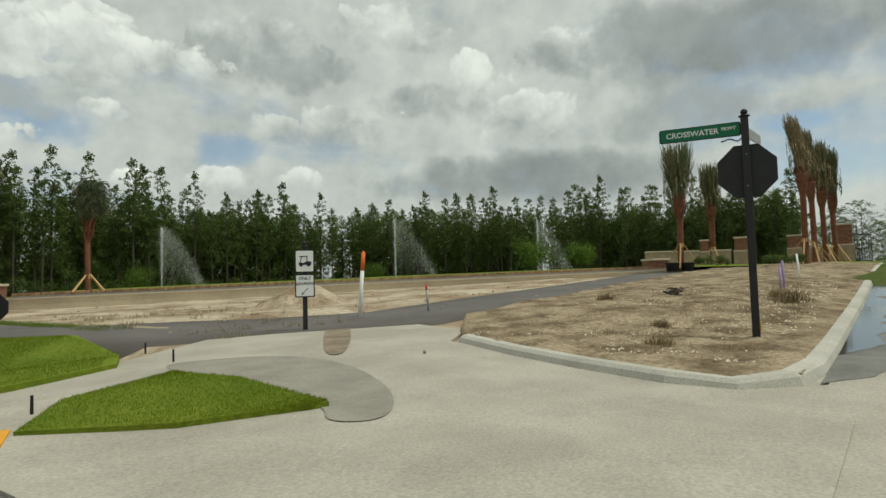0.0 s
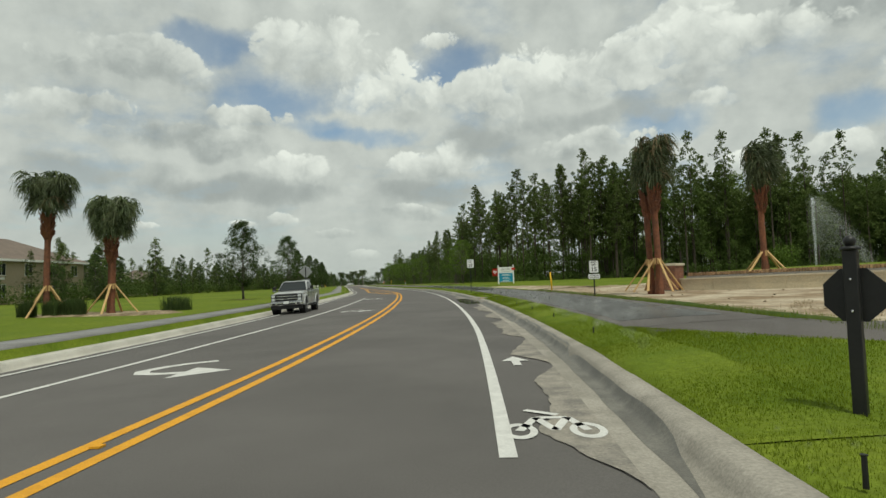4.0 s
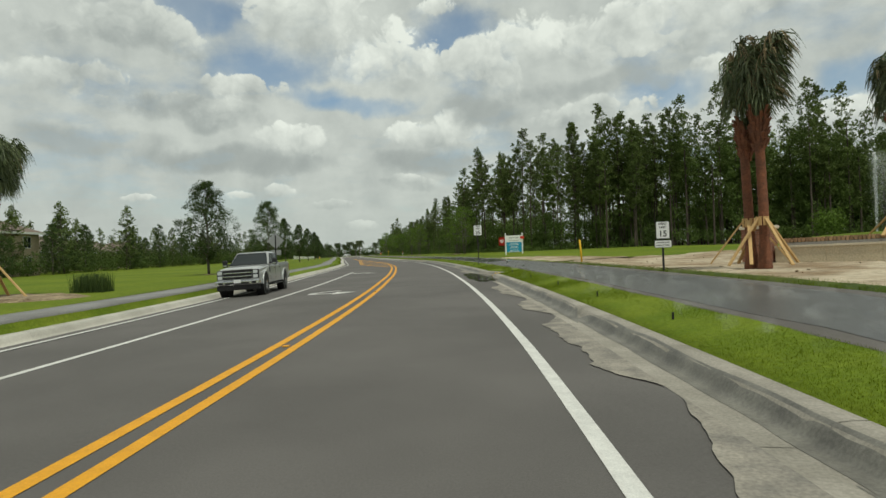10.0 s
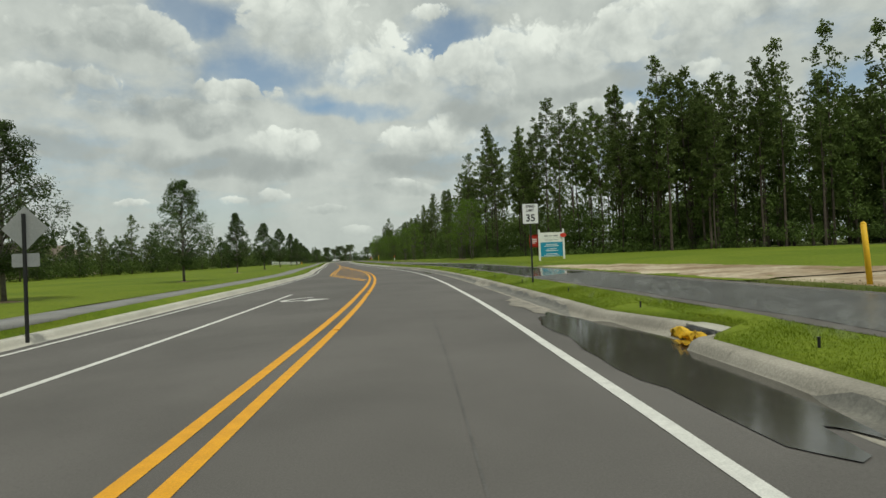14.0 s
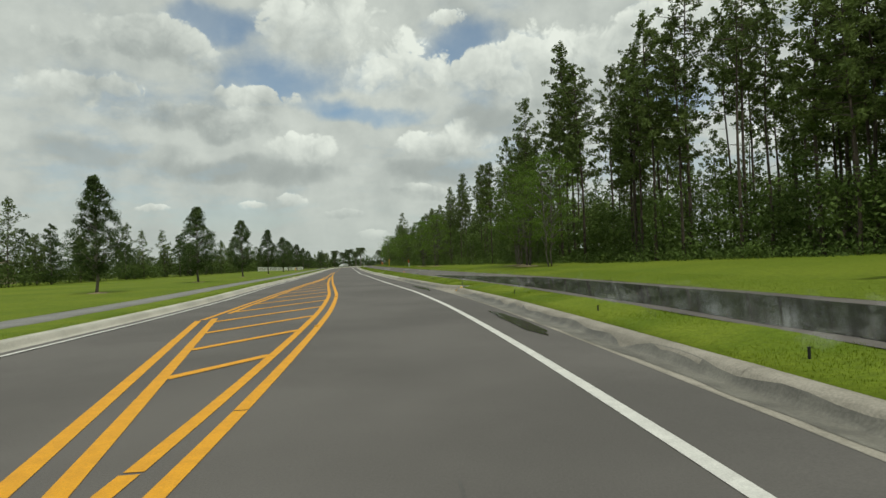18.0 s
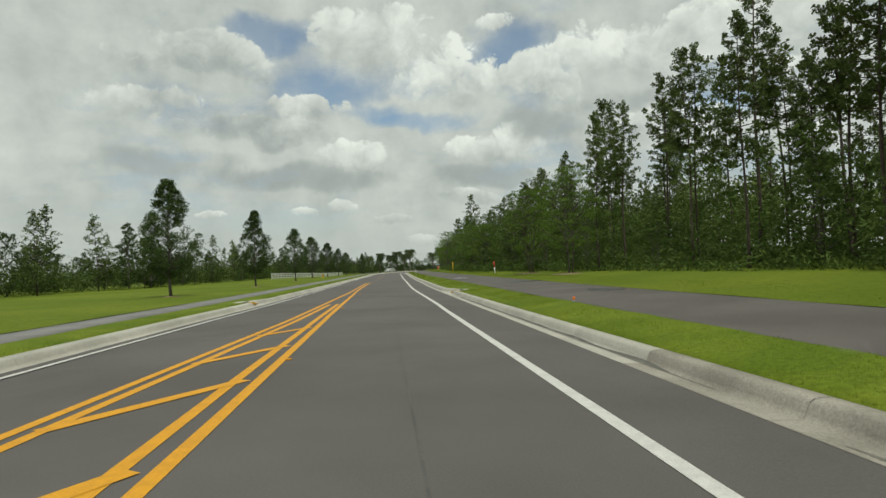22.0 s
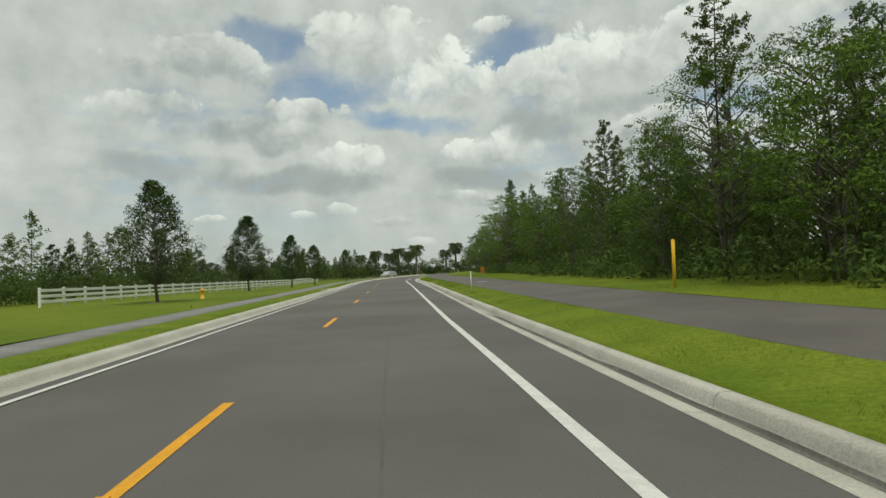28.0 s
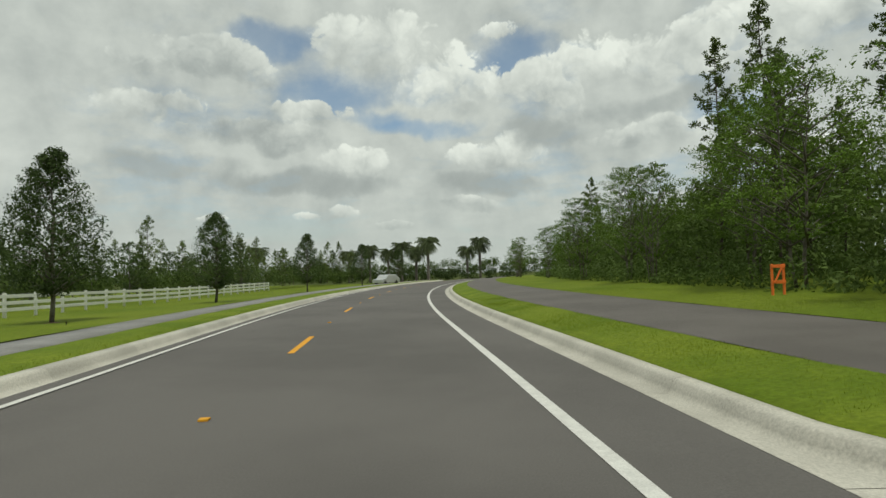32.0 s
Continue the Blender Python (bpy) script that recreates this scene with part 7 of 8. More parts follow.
# ---- white rail fence ----
def rail_fence():
    t = thing("rail_fence", 0, 0, 0, 0, "white painted four-board rail fence along the lawn", "fence")
    a, b = Vector(at(200, -22.8)), Vector(at(296, -26.0))
    n = 42
    d = (b - a) / n
    ang = math.degrees(math.atan2(d.y, d.x))
    me_p, me_r = bpy.data.meshes.new("post"), bpy.data.meshes.new("rail")
    bm = box(bmesh.new(), -0.065, 0.065, -0.065, 0.065, -0.5, 1.10, 0.012)
    bm.to_mesh(me_p)
    bm.free()
    bm = box(bmesh.new(), -d.length / 2 - 0.02, d.length / 2 + 0.02, -0.02, 0.02, -0.09, 0.09, 0.006)
    bm.to_mesh(me_r)
    bm.free()
    for m in (me_p, me_r):
        m.materials.append(M_WHITEPAINT)
    for k in range(n + 1):
        p = a + d * k
        o = new("post", me_p)
        o.parent = t
        low = 0.36 - 0.55 * min(1.0, k / n * 1.5)
        o.matrix_basis = pose(p.x, p.y, low, 0, 0, ang)
        if k < n:
            for z in (0.24, 0.58, 0.92):
                r = new("rail", me_r)
                r.parent = t
                c = p + d / 2
                r.matrix_basis = pose(c.x, c.y, low - 0.006 + z, 0, 0 if k / n * 1.5 > 1 else 0.48, ang) @ pose(0, -0.086, 0)


rail_fence()


def hydrant():
    x, y = at(203.0, -14.4)
    t = thing("fire_hydrant", x, y, float(height(203.0, -14.4)), way(190), "short yellow fire hydrant on the lawn", "hydrant")
    bm = bmesh.new()
    tube(bm, [(0, 0, -0.1), (0, 0, 0.08), (0, 0, 0.09), (0, 0, 0.5), (0, 0, 0.52), (0, 0, 0.56), (0, 0, 0.64), (0, 0, 0.70)], [0.16, 0.16, 0.105, 0.10, 0.14, 0.14, 0.10, 0.03], 16)
    part("barrel", bm, M_REDHYD, t, smooth=True)
    for a in (0, 90, 180):
        bm = bmesh.new()
        tube(bm, [(0, 0, 0.40), (0.17 * math.cos(radians(a)), 0.17 * math.sin(radians(a)), 0.40)], 0.06, 10)
        part("outlet", bm, M_REDHYD, t)
    part("nut", box(bmesh.new(), -0.02, 0.02, -0.02, 0.02, 0.69, 0.74), M_REDHYD, t)


hydrant()


# ---- drain inlets with filter bags ----
def inlet(s, side):
    """The slot in the back of the recess, and the filter socks left in front of it."""
    w = float(kerb_share(s)) if side > 0 else 1.0
    l = pan_edge(s) + 0.47 * w + 0.72 if side > 0 else float(left_line(s)) - 0.64 - 0.72
    x, y = at(s - 0.2, l)
    t = thing("drain_inlet", x, y, 0.0, way(s) - 90, "dark kerb inlet slot with torn yellow and black filter socks", "drain")
    o = side
    part("throat", box(bmesh.new(), -0.42, 0.42, -0.02 if o > 0 else -0.10, 0.10 if o > 0 else 0.02, -0.03, 0.10), M_TRIM, t)
    part("lid", box(bmesh.new(), -0.62, 0.62, -0.02 if o > 0 else -0.36, 0.36 if o > 0 else 0.02, 0.102, 0.168, 0.012), M_KERB, t)
    rng = np.random.RandomState(int(s) + 5)

    def sock(name, a, b, r, mat, label):
        bm = bmesh.new()
        a, b = Vector(a), Vector(b)
        pts = [a.lerp(b, q) + Vector((0, 0.025 * math.sin(9 * q + s), 0.012 * math.sin(7 * q))) for q in np.linspace(0, 1, 10)]
        tube(bm, pts, [r * (0.55 if k in (0, 9) else 1.0 + 0.16 * rng.randn() * 0.6) for k in range(10)], 9)
        part(name, bm, mat, t, label, smooth=True)

    sock("filter_sock", (-0.48, -o * 0.10, 0.075), (0.42, -o * 0.10, 0.085), 0.088, M_TRIM, "black filter sock")
    sock("filter_sock", (-0.52, -o * 0.27, 0.055), (0.40, -o * 0.24, 0.06), 0.085, M_PLASTIC, "yellow filter sock")
    # torn fabric and leaf litter
    for k in range(3):
        cx, cy = rng.uniform(-0.2, 0.6), -o * rng.uniform(0.38, 0.62)
        bm = bmesh.new()
        n, size, c = 7, rng.uniform(0.16, 0.28), rng.uniform(0.6, 1.4)
        vs = [[bm.verts.new((cx + size * c * (i / n - 0.5) * 2, cy + size * 0.55 * (q / n - 0.5) * 2, 0.012 + (0.30 if k == 0 else 0.12) * abs(noise.noise((i * 0.7 + 9 * k, q * 0.7, s))))) for i in range(n + 1)] for q in range(n + 1)]
        for i in range(n):
            for q in range(n):
                bm.faces.new((vs[i][q], vs[i][q + 1], vs[i + 1][q + 1], vs[i + 1][q]))
        bmesh.ops.solidify(bm, geom=bm.faces[:], thickness=0.008)
        part("torn_fabric", bm, (M_PLASTIC, M_DIRT, M_PLASTIC)[k], t, "crumpled yellow fabric" if k != 1 else "wet leaf litter", smooth=True)


for s, sd in INLETS:
    inlet(s, sd)


# ---- bare ground, crossing path and side street at the start ----
def start_ground():
    def sheet(name, s0, s1, l0, l1, ds, dl, mat, zf, label, cat, jit=0.05):
        ss, ll = np.arange(s0, s1 + 0.01, ds), np.arange(l0, l1 + 0.01, dl)
        V = []
        for i, s in enumerate(ss):
            for j, l in enumerate(ll):
                x, y = at(s, l)
                skirt = 0.3 if i in (0, len(ss) - 1) or j in (0, len(ll) - 1) else 0.0
                V.append((x, y, float(zf(s, l)) - skirt + jit * noise.noise((x * 0.6, y * 0.6, 1)) + jit * 0.6 * noise.noise((x * 2.1, y * 2.1, 2))))
        k = len(ll)
        F = [(i * k + j, i * k + j + 1, (i + 1) * k + j + 1, (i + 1) * k + j) for i in range(len(ss) - 1) for j in range(k - 1)]
        tagged(part(name, mesh_from(name, V, F), mat), label, cat, kind="structure")

    sheet("bare_sand", -0.8, 38.0, 6.3, 60.0, 0.8, 0.8, M_SAND, lambda s, l: start_z(s, l) + 0.01, "churned pale sand and clods before the wall", "soil")
    sheet("bare_sand_corner", -9.0, 4.0, 4.2, 60.0, 0.8, 0.6, M_SAND, lambda s, l: start_z(s, l) - 0.06 - (0.3 if l < 6.4 and s > -7 else 0.0), "trampled pale sandy ground beside the cart path", "soil", 0.03)
    V, F = [], []
    for i, q in enumerate(np.arange(36.0, 57.1, 0.6)):
        far = float(np.interp(q, (36, 43, 50, 57), (12.0, 10.7, 9.0, 6.8))) + 0.5 * noise.noise((q * 0.5, 3, 0)) + 0.25 * noise.noise((q * 1.7, 8, 0))
        near_ = 6.45 + 0.25 * noise.noise((q * 0.8, 1, 5))
        for j, l in enumerate(np.linspace(near_, max(near_ + 0.1, far), 9)):
            x, y = at(q, l)
            V.append((x, y, float(height(q, l)) + (0.045 if 0 < j < 8 else -0.02) + 0.05 * noise.noise((x * 0.9, y * 0.9, 1)) + 0.03 * noise.noise((x * 2.6, y * 2.6, 2))))
    F = [(i * 9 + j, i * 9 + j + 1, i * 9 + j + 10, i * 9 + j + 9) for i in range(len(V) // 9 - 1) for j in range(8)]
    tagged(part("bare_sand_strip", mesh_from("bare_sand_strip", V, F), M_SAND), "strip of trampled pale sand along the wet path", "soil", kind="structure")
    # dry soil inside the kerb of the side street
    V, F, nu, nv = [], [], 150, 64
    for i in range(nu + 1):
        for j in range(nv + 1):
            v = j / nv
            l = 7.0 + 54.0 * (i / nu) ** 1.6
            s1 = float(np.interp(l, (7, 9, 9.5, 11, 13, 60), (-8.2, -8.2, -8.1, -7.0, -5.75, -5.75)))
            s = -14.0 + (s1 + 14.0) * v
            l = max(l, float(np.interp(s, (-14.0, -13.4, -12.6, -11.3, -9.8, -8.3), (8.5, 7.92, 7.82, 8.15, 8.70, 9.40))))
            x, y = at(s, l)
            edge = min(s + 14.0, max(0.0, (l - 8.0) * 0.6))
            rim = 0.135 + max(float(apron_z(s, l)) - 0.01 if s > -13 else 0.0, street_z(l) if l > 8 else 0.0)
            w = min(1.0, edge / 2.6)
            z = rim * (1 - w) + w * (float(start_z(s, l)) + 0.11) + min(1.0, edge * 2) * (0.07 * w * noise.noise((x * 0.6, y * 0.6, 1)) + 0.05 * noise.noise((x * 2.1, y * 2.1, 2)) + 0.028 * noise.noise((x * 6.3, y * 6.3, 3)))
            V.append((x, y, z - (0.25 if v == 1.0 else 0.0)))
    F = [(i * (nv + 1) + j, i * (nv + 1) + j + 1, (i + 1) * (nv + 1) + j + 1, (i + 1) * (nv + 1) + j) for i in range(nu) for j in range(nv)]
    tagged(part("bare_soil", mesh_from("bare_soil", V, F), M_DIRT), "dry brown soil and dead grass beside the side street kerb", "soil", kind="structure")
    # mown strip along the far side of the path
    sheet("grass_strip", 2.0, 36.5, 6.19, 7.1, 0.7, 0.3, M_ROUGH, lambda s, l: start_z(s, l) + 0.04, "thin ragged grass strip between path and sand", "grass", 0.03)
    V, F = [], []
    mid = [(5.2, 4.6), (3.4, 4.75), (1.5, 5.8), (0.0, 7.9), (-1.2, 10.2), (-3.6, 13.0), (-4.2, 18.0), (-4.6, 26.0), (-4.8, 36.0), (-5.0, 52.0)]
    half = [1.5, 1.55, 1.6, 1.8, 2.0, 2.2, 2.2, 2.1, 2.0, 2.0]
    for i, (s, l) in enumerate(mid):
        a, b = mid[max(i - 1, 0)], mid[min(i + 1, len(mid) - 1)]
        d = Vector((b[0] - a[0], b[1] - a[1])).normalized()
        for q in (-1.02, -1, -0.33, 0.33, 1, 1.02):
            p = (s - d.y * half[i] * q, l + d.x * half[i] * q)
            w = min(1.0, max(0.0, (p[0] - 1.0) / 2.6))
            z = (1 - w) * (float(start_z(*p)) + 0.03) + w * (float(np.interp(p[1], (3.02, 4.6, 6.2), (0.335, 0.41, 0.455))) - 0.005)
            V.append((*at(*p), z - (0.4 if abs(q) > 1 else 0.0)))
    for i in range(len(mid) - 1):
        for j in range(5):
            F.append((i * 6 + j, i * 6 + j + 1, (i + 1) * 6 + j + 1, (i + 1) * 6 + j))
    tagged(part("cart_path_bend", mesh_from("cart_path_bend", V, F), M_PATH), "worn grey asphalt cart path bending away to the entrance", "path", kind="structure")
    # side street
    V, F = [], []
    ll = (1.0, 3.0, 6.0, 9.0, 12.0, 16.0, 20.0, 27.0, 34.0, 50.0, 80.0)
    for l in ll:
        for s in (-30.0, -22.0, -14.25):
            V.append((*at(s, l), street_z(l)))
    for i in range(len(ll) - 1):
        for j in range(2):
            F.append((i * 3 + j, i * 3 + j + 1, (i + 1) * 3 + j + 1, (i + 1) * 3 + j))
    tagged(part("side_street", mesh_from("side_street", V, F), M_CONC), "pale concrete side street with damp sandy gutter", "road", kind="structure")
    # its kerb, round the corner
    line = [(-8.3, 9.25), (-9.8, 8.55), (-11.3, 8.0), (-12.6, 7.65), (-13.4, 7.75), (-13.95, 8.4), (-14.1, 9.6), (-14.1, 12.0), (-14.1, 15.0), (-14.1, 18.0), (-14.1, 22.0), (-14.1, 28.0), (-14.1, 36.0), (-14.1, 44.0), (-14.1, 52.0), (-14.1, 60.0)]
    top = thing("kerb_corner", 0, 0, 0, 0, "pale concrete kerb curving round the bare corner", "kerb", kind="structure")
    P = [Vector((*at(s, l), max(float(apron_z(s, l)) - 0.01 if s > -13 else 0.0, street_z(l) if l > 8 else 0.0))) for s, l in line]
    for i in range(len(P) - 1):
        a, b = P[i], P[i + 1]
        bm = bmesh.new()
        rows_ = []
        for p, q in ((a, P[max(i - 1, 0)]), (b, P[min(i + 2, len(P) - 1)])):
            d = (b - a).normalized() if p in (P[0], P[-1]) else ((b - a).normalized() + (p - q).normalized() * (1 if p is a else -1)).normalized()
            n = Vector((-d.y, d.x, 0))
            rows_.append([bm.verts.new(p + n * o + Vector((0, 0, z))) for o, z in ((-0.42, -0.02), (-0.08, -0.03), (-0.03, 0.10), (0.03, 0.15), (0.20, 0.155), (0.20, -0.1))])
        for j in range(5):
            bm.faces.new((rows_[0][j], rows_[0][j + 1], rows_[1][j + 1], rows_[1][j]))
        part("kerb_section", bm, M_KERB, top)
    # spoil heap
    bm = bmesh.new()
    bmesh.ops.create_grid(bm, x_segments=26, y_segments=26, size=2.3)
    for v in bm.verts:
        r = v.co.length / 2.3
        v.co.z = max(-0.15, 1.25 * max(0.0, 1 - r) ** 1.1 - 0.1) + 0.16 * noise.noise((v.co.x * 2, v.co.y * 2, 4)) + 0.05 * noise.noise((v.co.x * 6, v.co.y * 6, 4))
    h = part("sand_mound", bm, M_SAND)
    h.matrix_basis = pose(15.4, 20.6, 0.55)
    tagged(h, "low heap of dug-out pale sand and clods", "soil heap")
    rng = np.random.RandomState(21)
    V, F = [], []
    for k in range(380):
        s, l = rng.uniform(-13, 34), rng.uniform(7.5, 32)
        if s < 0 and l < 13 and s > -8.5:
            continue
        x, y = at(s, l)
        r = rng.uniform(0.02, 0.075)
        z = float(start_z(s, l)) + 0.03
        o = len(V)
        for dx, dy, dz in ((1, 0, 0), (0, 1, 0), (-1, 0, 0), (0, -1, 0), (0, 0, 0.8), (0, 0, -0.6)):
            V.append((x + dx * r * rng.uniform(0.7, 1.3), y + dy * r * rng.uniform(0.7, 1.3), z + dz * r))
        F += [(o + a, o + b, o + 4) for a, b in ((0, 1), (1, 2), (2, 3), (3, 0))] + [(o + b, o + a, o + 5) for a, b in ((0, 1), (1, 2), (2, 3), (3, 0))]
    tagged(part("clods", mesh_from("clods", V, F), M_SAND), "scattered clods, stones and scraps on the bare sand", "clods", kind="stuff")


start_ground()


def dead_grass():
    rng = np.random.RandomState(31)
    Q = []
    for k in range(260):
        s, l = rng.uniform(-13.2, -8.8), rng.uniform(9.0, 24.0)
        if rng.rand() < 0.35:
            s, l = rng.uniform(-3, 8), rng.uniform(7.4, 12.5)
        x, y = at(s, l)
        z = float(start_z(s, l)) + 0.05
        for q in range(rng.randint(10, 34)):
            a, tilt, ln = rng.uniform(0, 6.28), rng.uniform(0.2, 1.3), rng.uniform(0.06, 0.2)
            b = np.array([x + rng.normal(0, 0.12), y + rng.normal(0, 0.12), z])
            e = b + np.array([math.cos(a) * math.sin(tilt), math.sin(a) * math.sin(tilt), math.cos(tilt)]) * ln
            sd = np.array([-math.sin(a), math.cos(a), 0]) * 0.006
            Q.append([b - sd, b + sd, e + sd * 0.3, e - sd * 0.3])
    tagged(part("dead_grass", quads_to_mesh("dead_grass", np.array(Q)), M_DRYFROND), "straw-coloured tufts of dead grass on the bare soil", "dead grass", kind="stuff")


dead_grass()


WEEDS = ((16.5, 2.5, 0.75, 0.42), (10.2, 3.6, 0.6, 0.26), (16.6, 7.4, 0.6, 0.34), (18.2, 3.1, 0.5, 0.3), (12.6, 4.4, 0.5, 0.2))
PILE = (18.8, 6.2)


def weed_tuft(x, y, z, w, h, n, seed):
    """A dead bush of thin straw stalks."""
    rng = np.random.RandomState(seed)
    Q = []
    for k in range(n):
        a, tilt, ln = rng.uniform(0, 6.28), rng.uniform(0.1, 1.1), h * rng.uniform(0.5, 1.1)
        b = np.array([x + rng.normal(0, w * 0.22), y + rng.normal(0, w * 0.22), z - 0.06])
        m = b + np.array([math.cos(a) * math.sin(tilt * 0.6), math.sin(a) * math.sin(tilt * 0.6), math.cos(tilt * 0.6)]) * ln * 0.6
        e = m + np.array([math.cos(a) * math.sin(tilt * 1.5), math.sin(a) * math.sin(tilt * 1.5), math.cos(tilt * 1.5)]) * ln * 0.45
        sd = np.array([-math.sin(a), math.cos(a), 0]) * 0.006
        Q += [[b - sd, b + sd, m + sd, m - sd], [m - sd, m + sd, e + sd * 0.3, e - sd * 0.3]]
    tagged(part("dead_bush", quads_to_mesh("dead_bush", np.array(Q)), M_DRYFROND), "dry straw-brown dead weed clump on the bare soil", "dead weed")


def soil_at(x, y):
    q, r = near(x, y)
    return float(start_z(q[0], r[0])) + 0.1


for k, (x, y, w, h) in enumerate(WEEDS):
    weed_tuft(x, y, soil_at(x, y), w, h, 260, 500 + k)
rng_d = np.random.RandomState(61)
pile = thing("brush_pile", *PILE, soil_at(*PILE), 20, "dark rotten sticks and torn sheeting heaped on the soil", "debris")
for k in range(16):
    bm = bmesh.new()
    x, y, a, ln = rng_d.normal(0, 0.32), rng_d.normal(0, 0.16), rng_d.normal(0.2, 0.6), rng_d.uniform(0.25, 0.7)
    tube(bm, [(x + ln * q * math.cos(a), y + ln * q * math.sin(a) + 0.03 * math.sin(5 * q + k), 0.04 + 0.05 * (k % 3) + 0.06 * math.sin(3 * q + k)) for q in (-0.5, -0.2, 0.1, 0.5)], [0.012, 0.03, 0.034, 0.014], 6)
    part("stick", bm, M_TRIM if k % 3 == 0 else M_BARK, pile)
V, F = [], []
for k in range(1500):
    s, l = rng_d.uniform(-13.6, -8.2), 8.8 + 14.0 * rng_d.rand() ** 1.5
    if l < 9.6 and s > -10.5:
        continue
    x, y = at(s, l)
    r, z, o = rng_d.uniform(0.008, 0.028), soil_at(x, y) + 0.0, len(V)
    for dx, dy, dz in ((1, 0, 0), (0, 1, 0), (-1, 0, 0), (0, -1, 0), (0, 0, 0.8)):
        V.append((x + dx * r * rng_d.uniform(0.7, 1.4), y + dy * r * rng_d.uniform(0.7, 1.4), z + dz * r))
    F += [(o + a, o + b, o + 4) for a, b in ((0, 1), (1, 2), (2, 3), (3, 0))]
tagged(part("stone_chips", mesh_from("stone_chips", V, F), M_CAP), "pale stone chips and shell scattered over the dry soil", "stones", kind="stuff")


# ---- fountains and sprinklers, as they stand ----
def fountain(x, y, z, h, drift, seed):
    rng = np.random.RandomState(seed)
    t = thing("fountain", x, y, z, 0, "white plume of a pond fountain drifting in the wind", "fountain")
    n = 1500
    f = rng.uniform(0, 1, n)
    C = np.stack([rng.normal(0, 0.03, n) * (1 + 2 * f), rng.normal(0, 0.03, n) * (1 + 2 * f), f * h], 1)
    tagged(part("jet", quads_to_mesh("jet", leaf_quads(C, [0.05] * n, 1, 0.07, 0.5, 1, rng)), M_SPRAY, t), kind="stuff")
    n = 16000
    u = rng.uniform(0, 1, n) ** 1.7
    top = h * (1 - 0.9 * u ** 1.7) * rng.uniform(0.94, 1.04, n)
    C = np.stack([drift[0] * u * 1.1 + rng.normal(0, 0.25, n), drift[1] * u * 1.1 + rng.normal(0, 0.25, n), top * rng.uniform(0, 1, n) ** 0.45], 1)
    tagged(part("spray", quads_to_mesh("spray", leaf_quads(C, [0.35] * n, 1, 0.042, 0.7, 1, rng)), M_MIST, t), kind="stuff")


d_ = Vector((0.62, -0.78)) * 4.4
fountain(31.7, 70.3, 1.4, 7.4, d_, 1)
fountain(54.1, 53.0, 1.6, 8.2, d_ * 1.05, 2)
fountain(72.0, 42.0, 1.8, 8.0, d_ * 0.9, 3)


def sprinkler(s, l, r, seed, sweep_deg=200, a0=0, n=700, rise=0.3, size=0.1):
    x, y = at(s, l)
    z = float(height(s, l))
    t = thing("sprinkler", x, y, z, 0, "small black pop-up sprinkler throwing a fine fan of water", "sprinkler", "sprinklers on the verge")
    bm = bmesh.new()
    tube(bm, [(0, 0, -0.1), (0, 0, 0.09), (0, 0, 0.10)], [0.018, 0.016, 0.024], 8)
    part("head", bm, M_BLACK, t)
    rng = np.random.RandomState(seed)
    u = rng.uniform(0.02, 1, n)
    a = np.radians(a0 + rng.uniform(0, sweep_deg, n))
    C = np.stack([r * u * np.cos(a), r * u * np.sin(a), 0.15 + rise * 4 * u * (1 - u) * rng.uniform(0.4, 1.1, n)], 1)
    tagged(part("water_fan", quads_to_mesh("water_fan", leaf_quads(C, [0.05] * n, 1, size, 0.8, 1, rng)), M_VAPOUR, t), kind="stuff")


for k, s in enumerate((4.0, 9.0, 13.5, 18.0, 23.0, 28.0, 33.0, 38.0, 44.0, 50.0, 56.0, 62.0, 68.0, 75.0, 84.0, 92.0, 99.0)):
    sprinkler(s, 2.35, 3.4, 200 + k, 200, -90, 170, 0.35, 0.13)
for k, (s, l) in enumerate(((-4.6, 4.9), (-6.1, 4.6), (-7.7, 2.2), (-4.6, 2.1))):
    sprinkler(s, l, 0.6, 240 + k, 360, 0, 20, 0.1, 0.03)
for k, (s, l) in enumerate(((176, -9.9), (191.3, -11.1), (199, -9.9), (212, -14), (226, -9.4), (238, -13), (252, -9.3), (270, -12))):
    sprinkler(s, l, 4.6, 260 + k, 14, 150 + 31 * k % 60, 420, 1.5, 0.055)

# damp gutter, puddles and the wet path
wet = thing("wet_patches", 0, 0, 0, 0, "dark wet asphalt and shallow puddles from the sprinklers", "puddle", kind="structure")


def blob(name, s0, s1, l0, l1, z, mat, seed, n=40):
    """A puddle with a wavering outline."""
    rng = np.random.RandomState(seed)
    cs, cl = (s0 + s1) / 2, (l0 + l1) / 2
    k = rng.uniform(0, 6.28, 4)
    out = []
    for a in np.linspace(0, 2 * math.pi, n, endpoint=False):
        r = 1 + 0.10 * math.sin(3 * a + k[0]) + 0.07 * math.sin(7 * a + k[1]) + 0.05 * math.sin(13 * a + k[2])
        out.append((cs + (s1 - s0) / 2 * r * math.cos(a), cl + (l1 - l0) / 2 * r * math.sin(a)))
    flat(name, out, z, mat, wet)


def path_z(l):
    return float(np.interp(l, (3.02, 4.6, 6.2), (0.335, 0.41, 0.455)))


def wet_profile(s):
    a = 3.3 + 0.25 * noise.noise((s * 0.35, 1, 0))
    b = 5.75 + 0.35 * noise.noise((s * 0.3, 5, 0)) - max(0, s - 82) * 0.145
    return [(l, path_z(l) + 0.006) for l in (a, 4.6 if b > 4.7 else (a + b) / 2, b)]


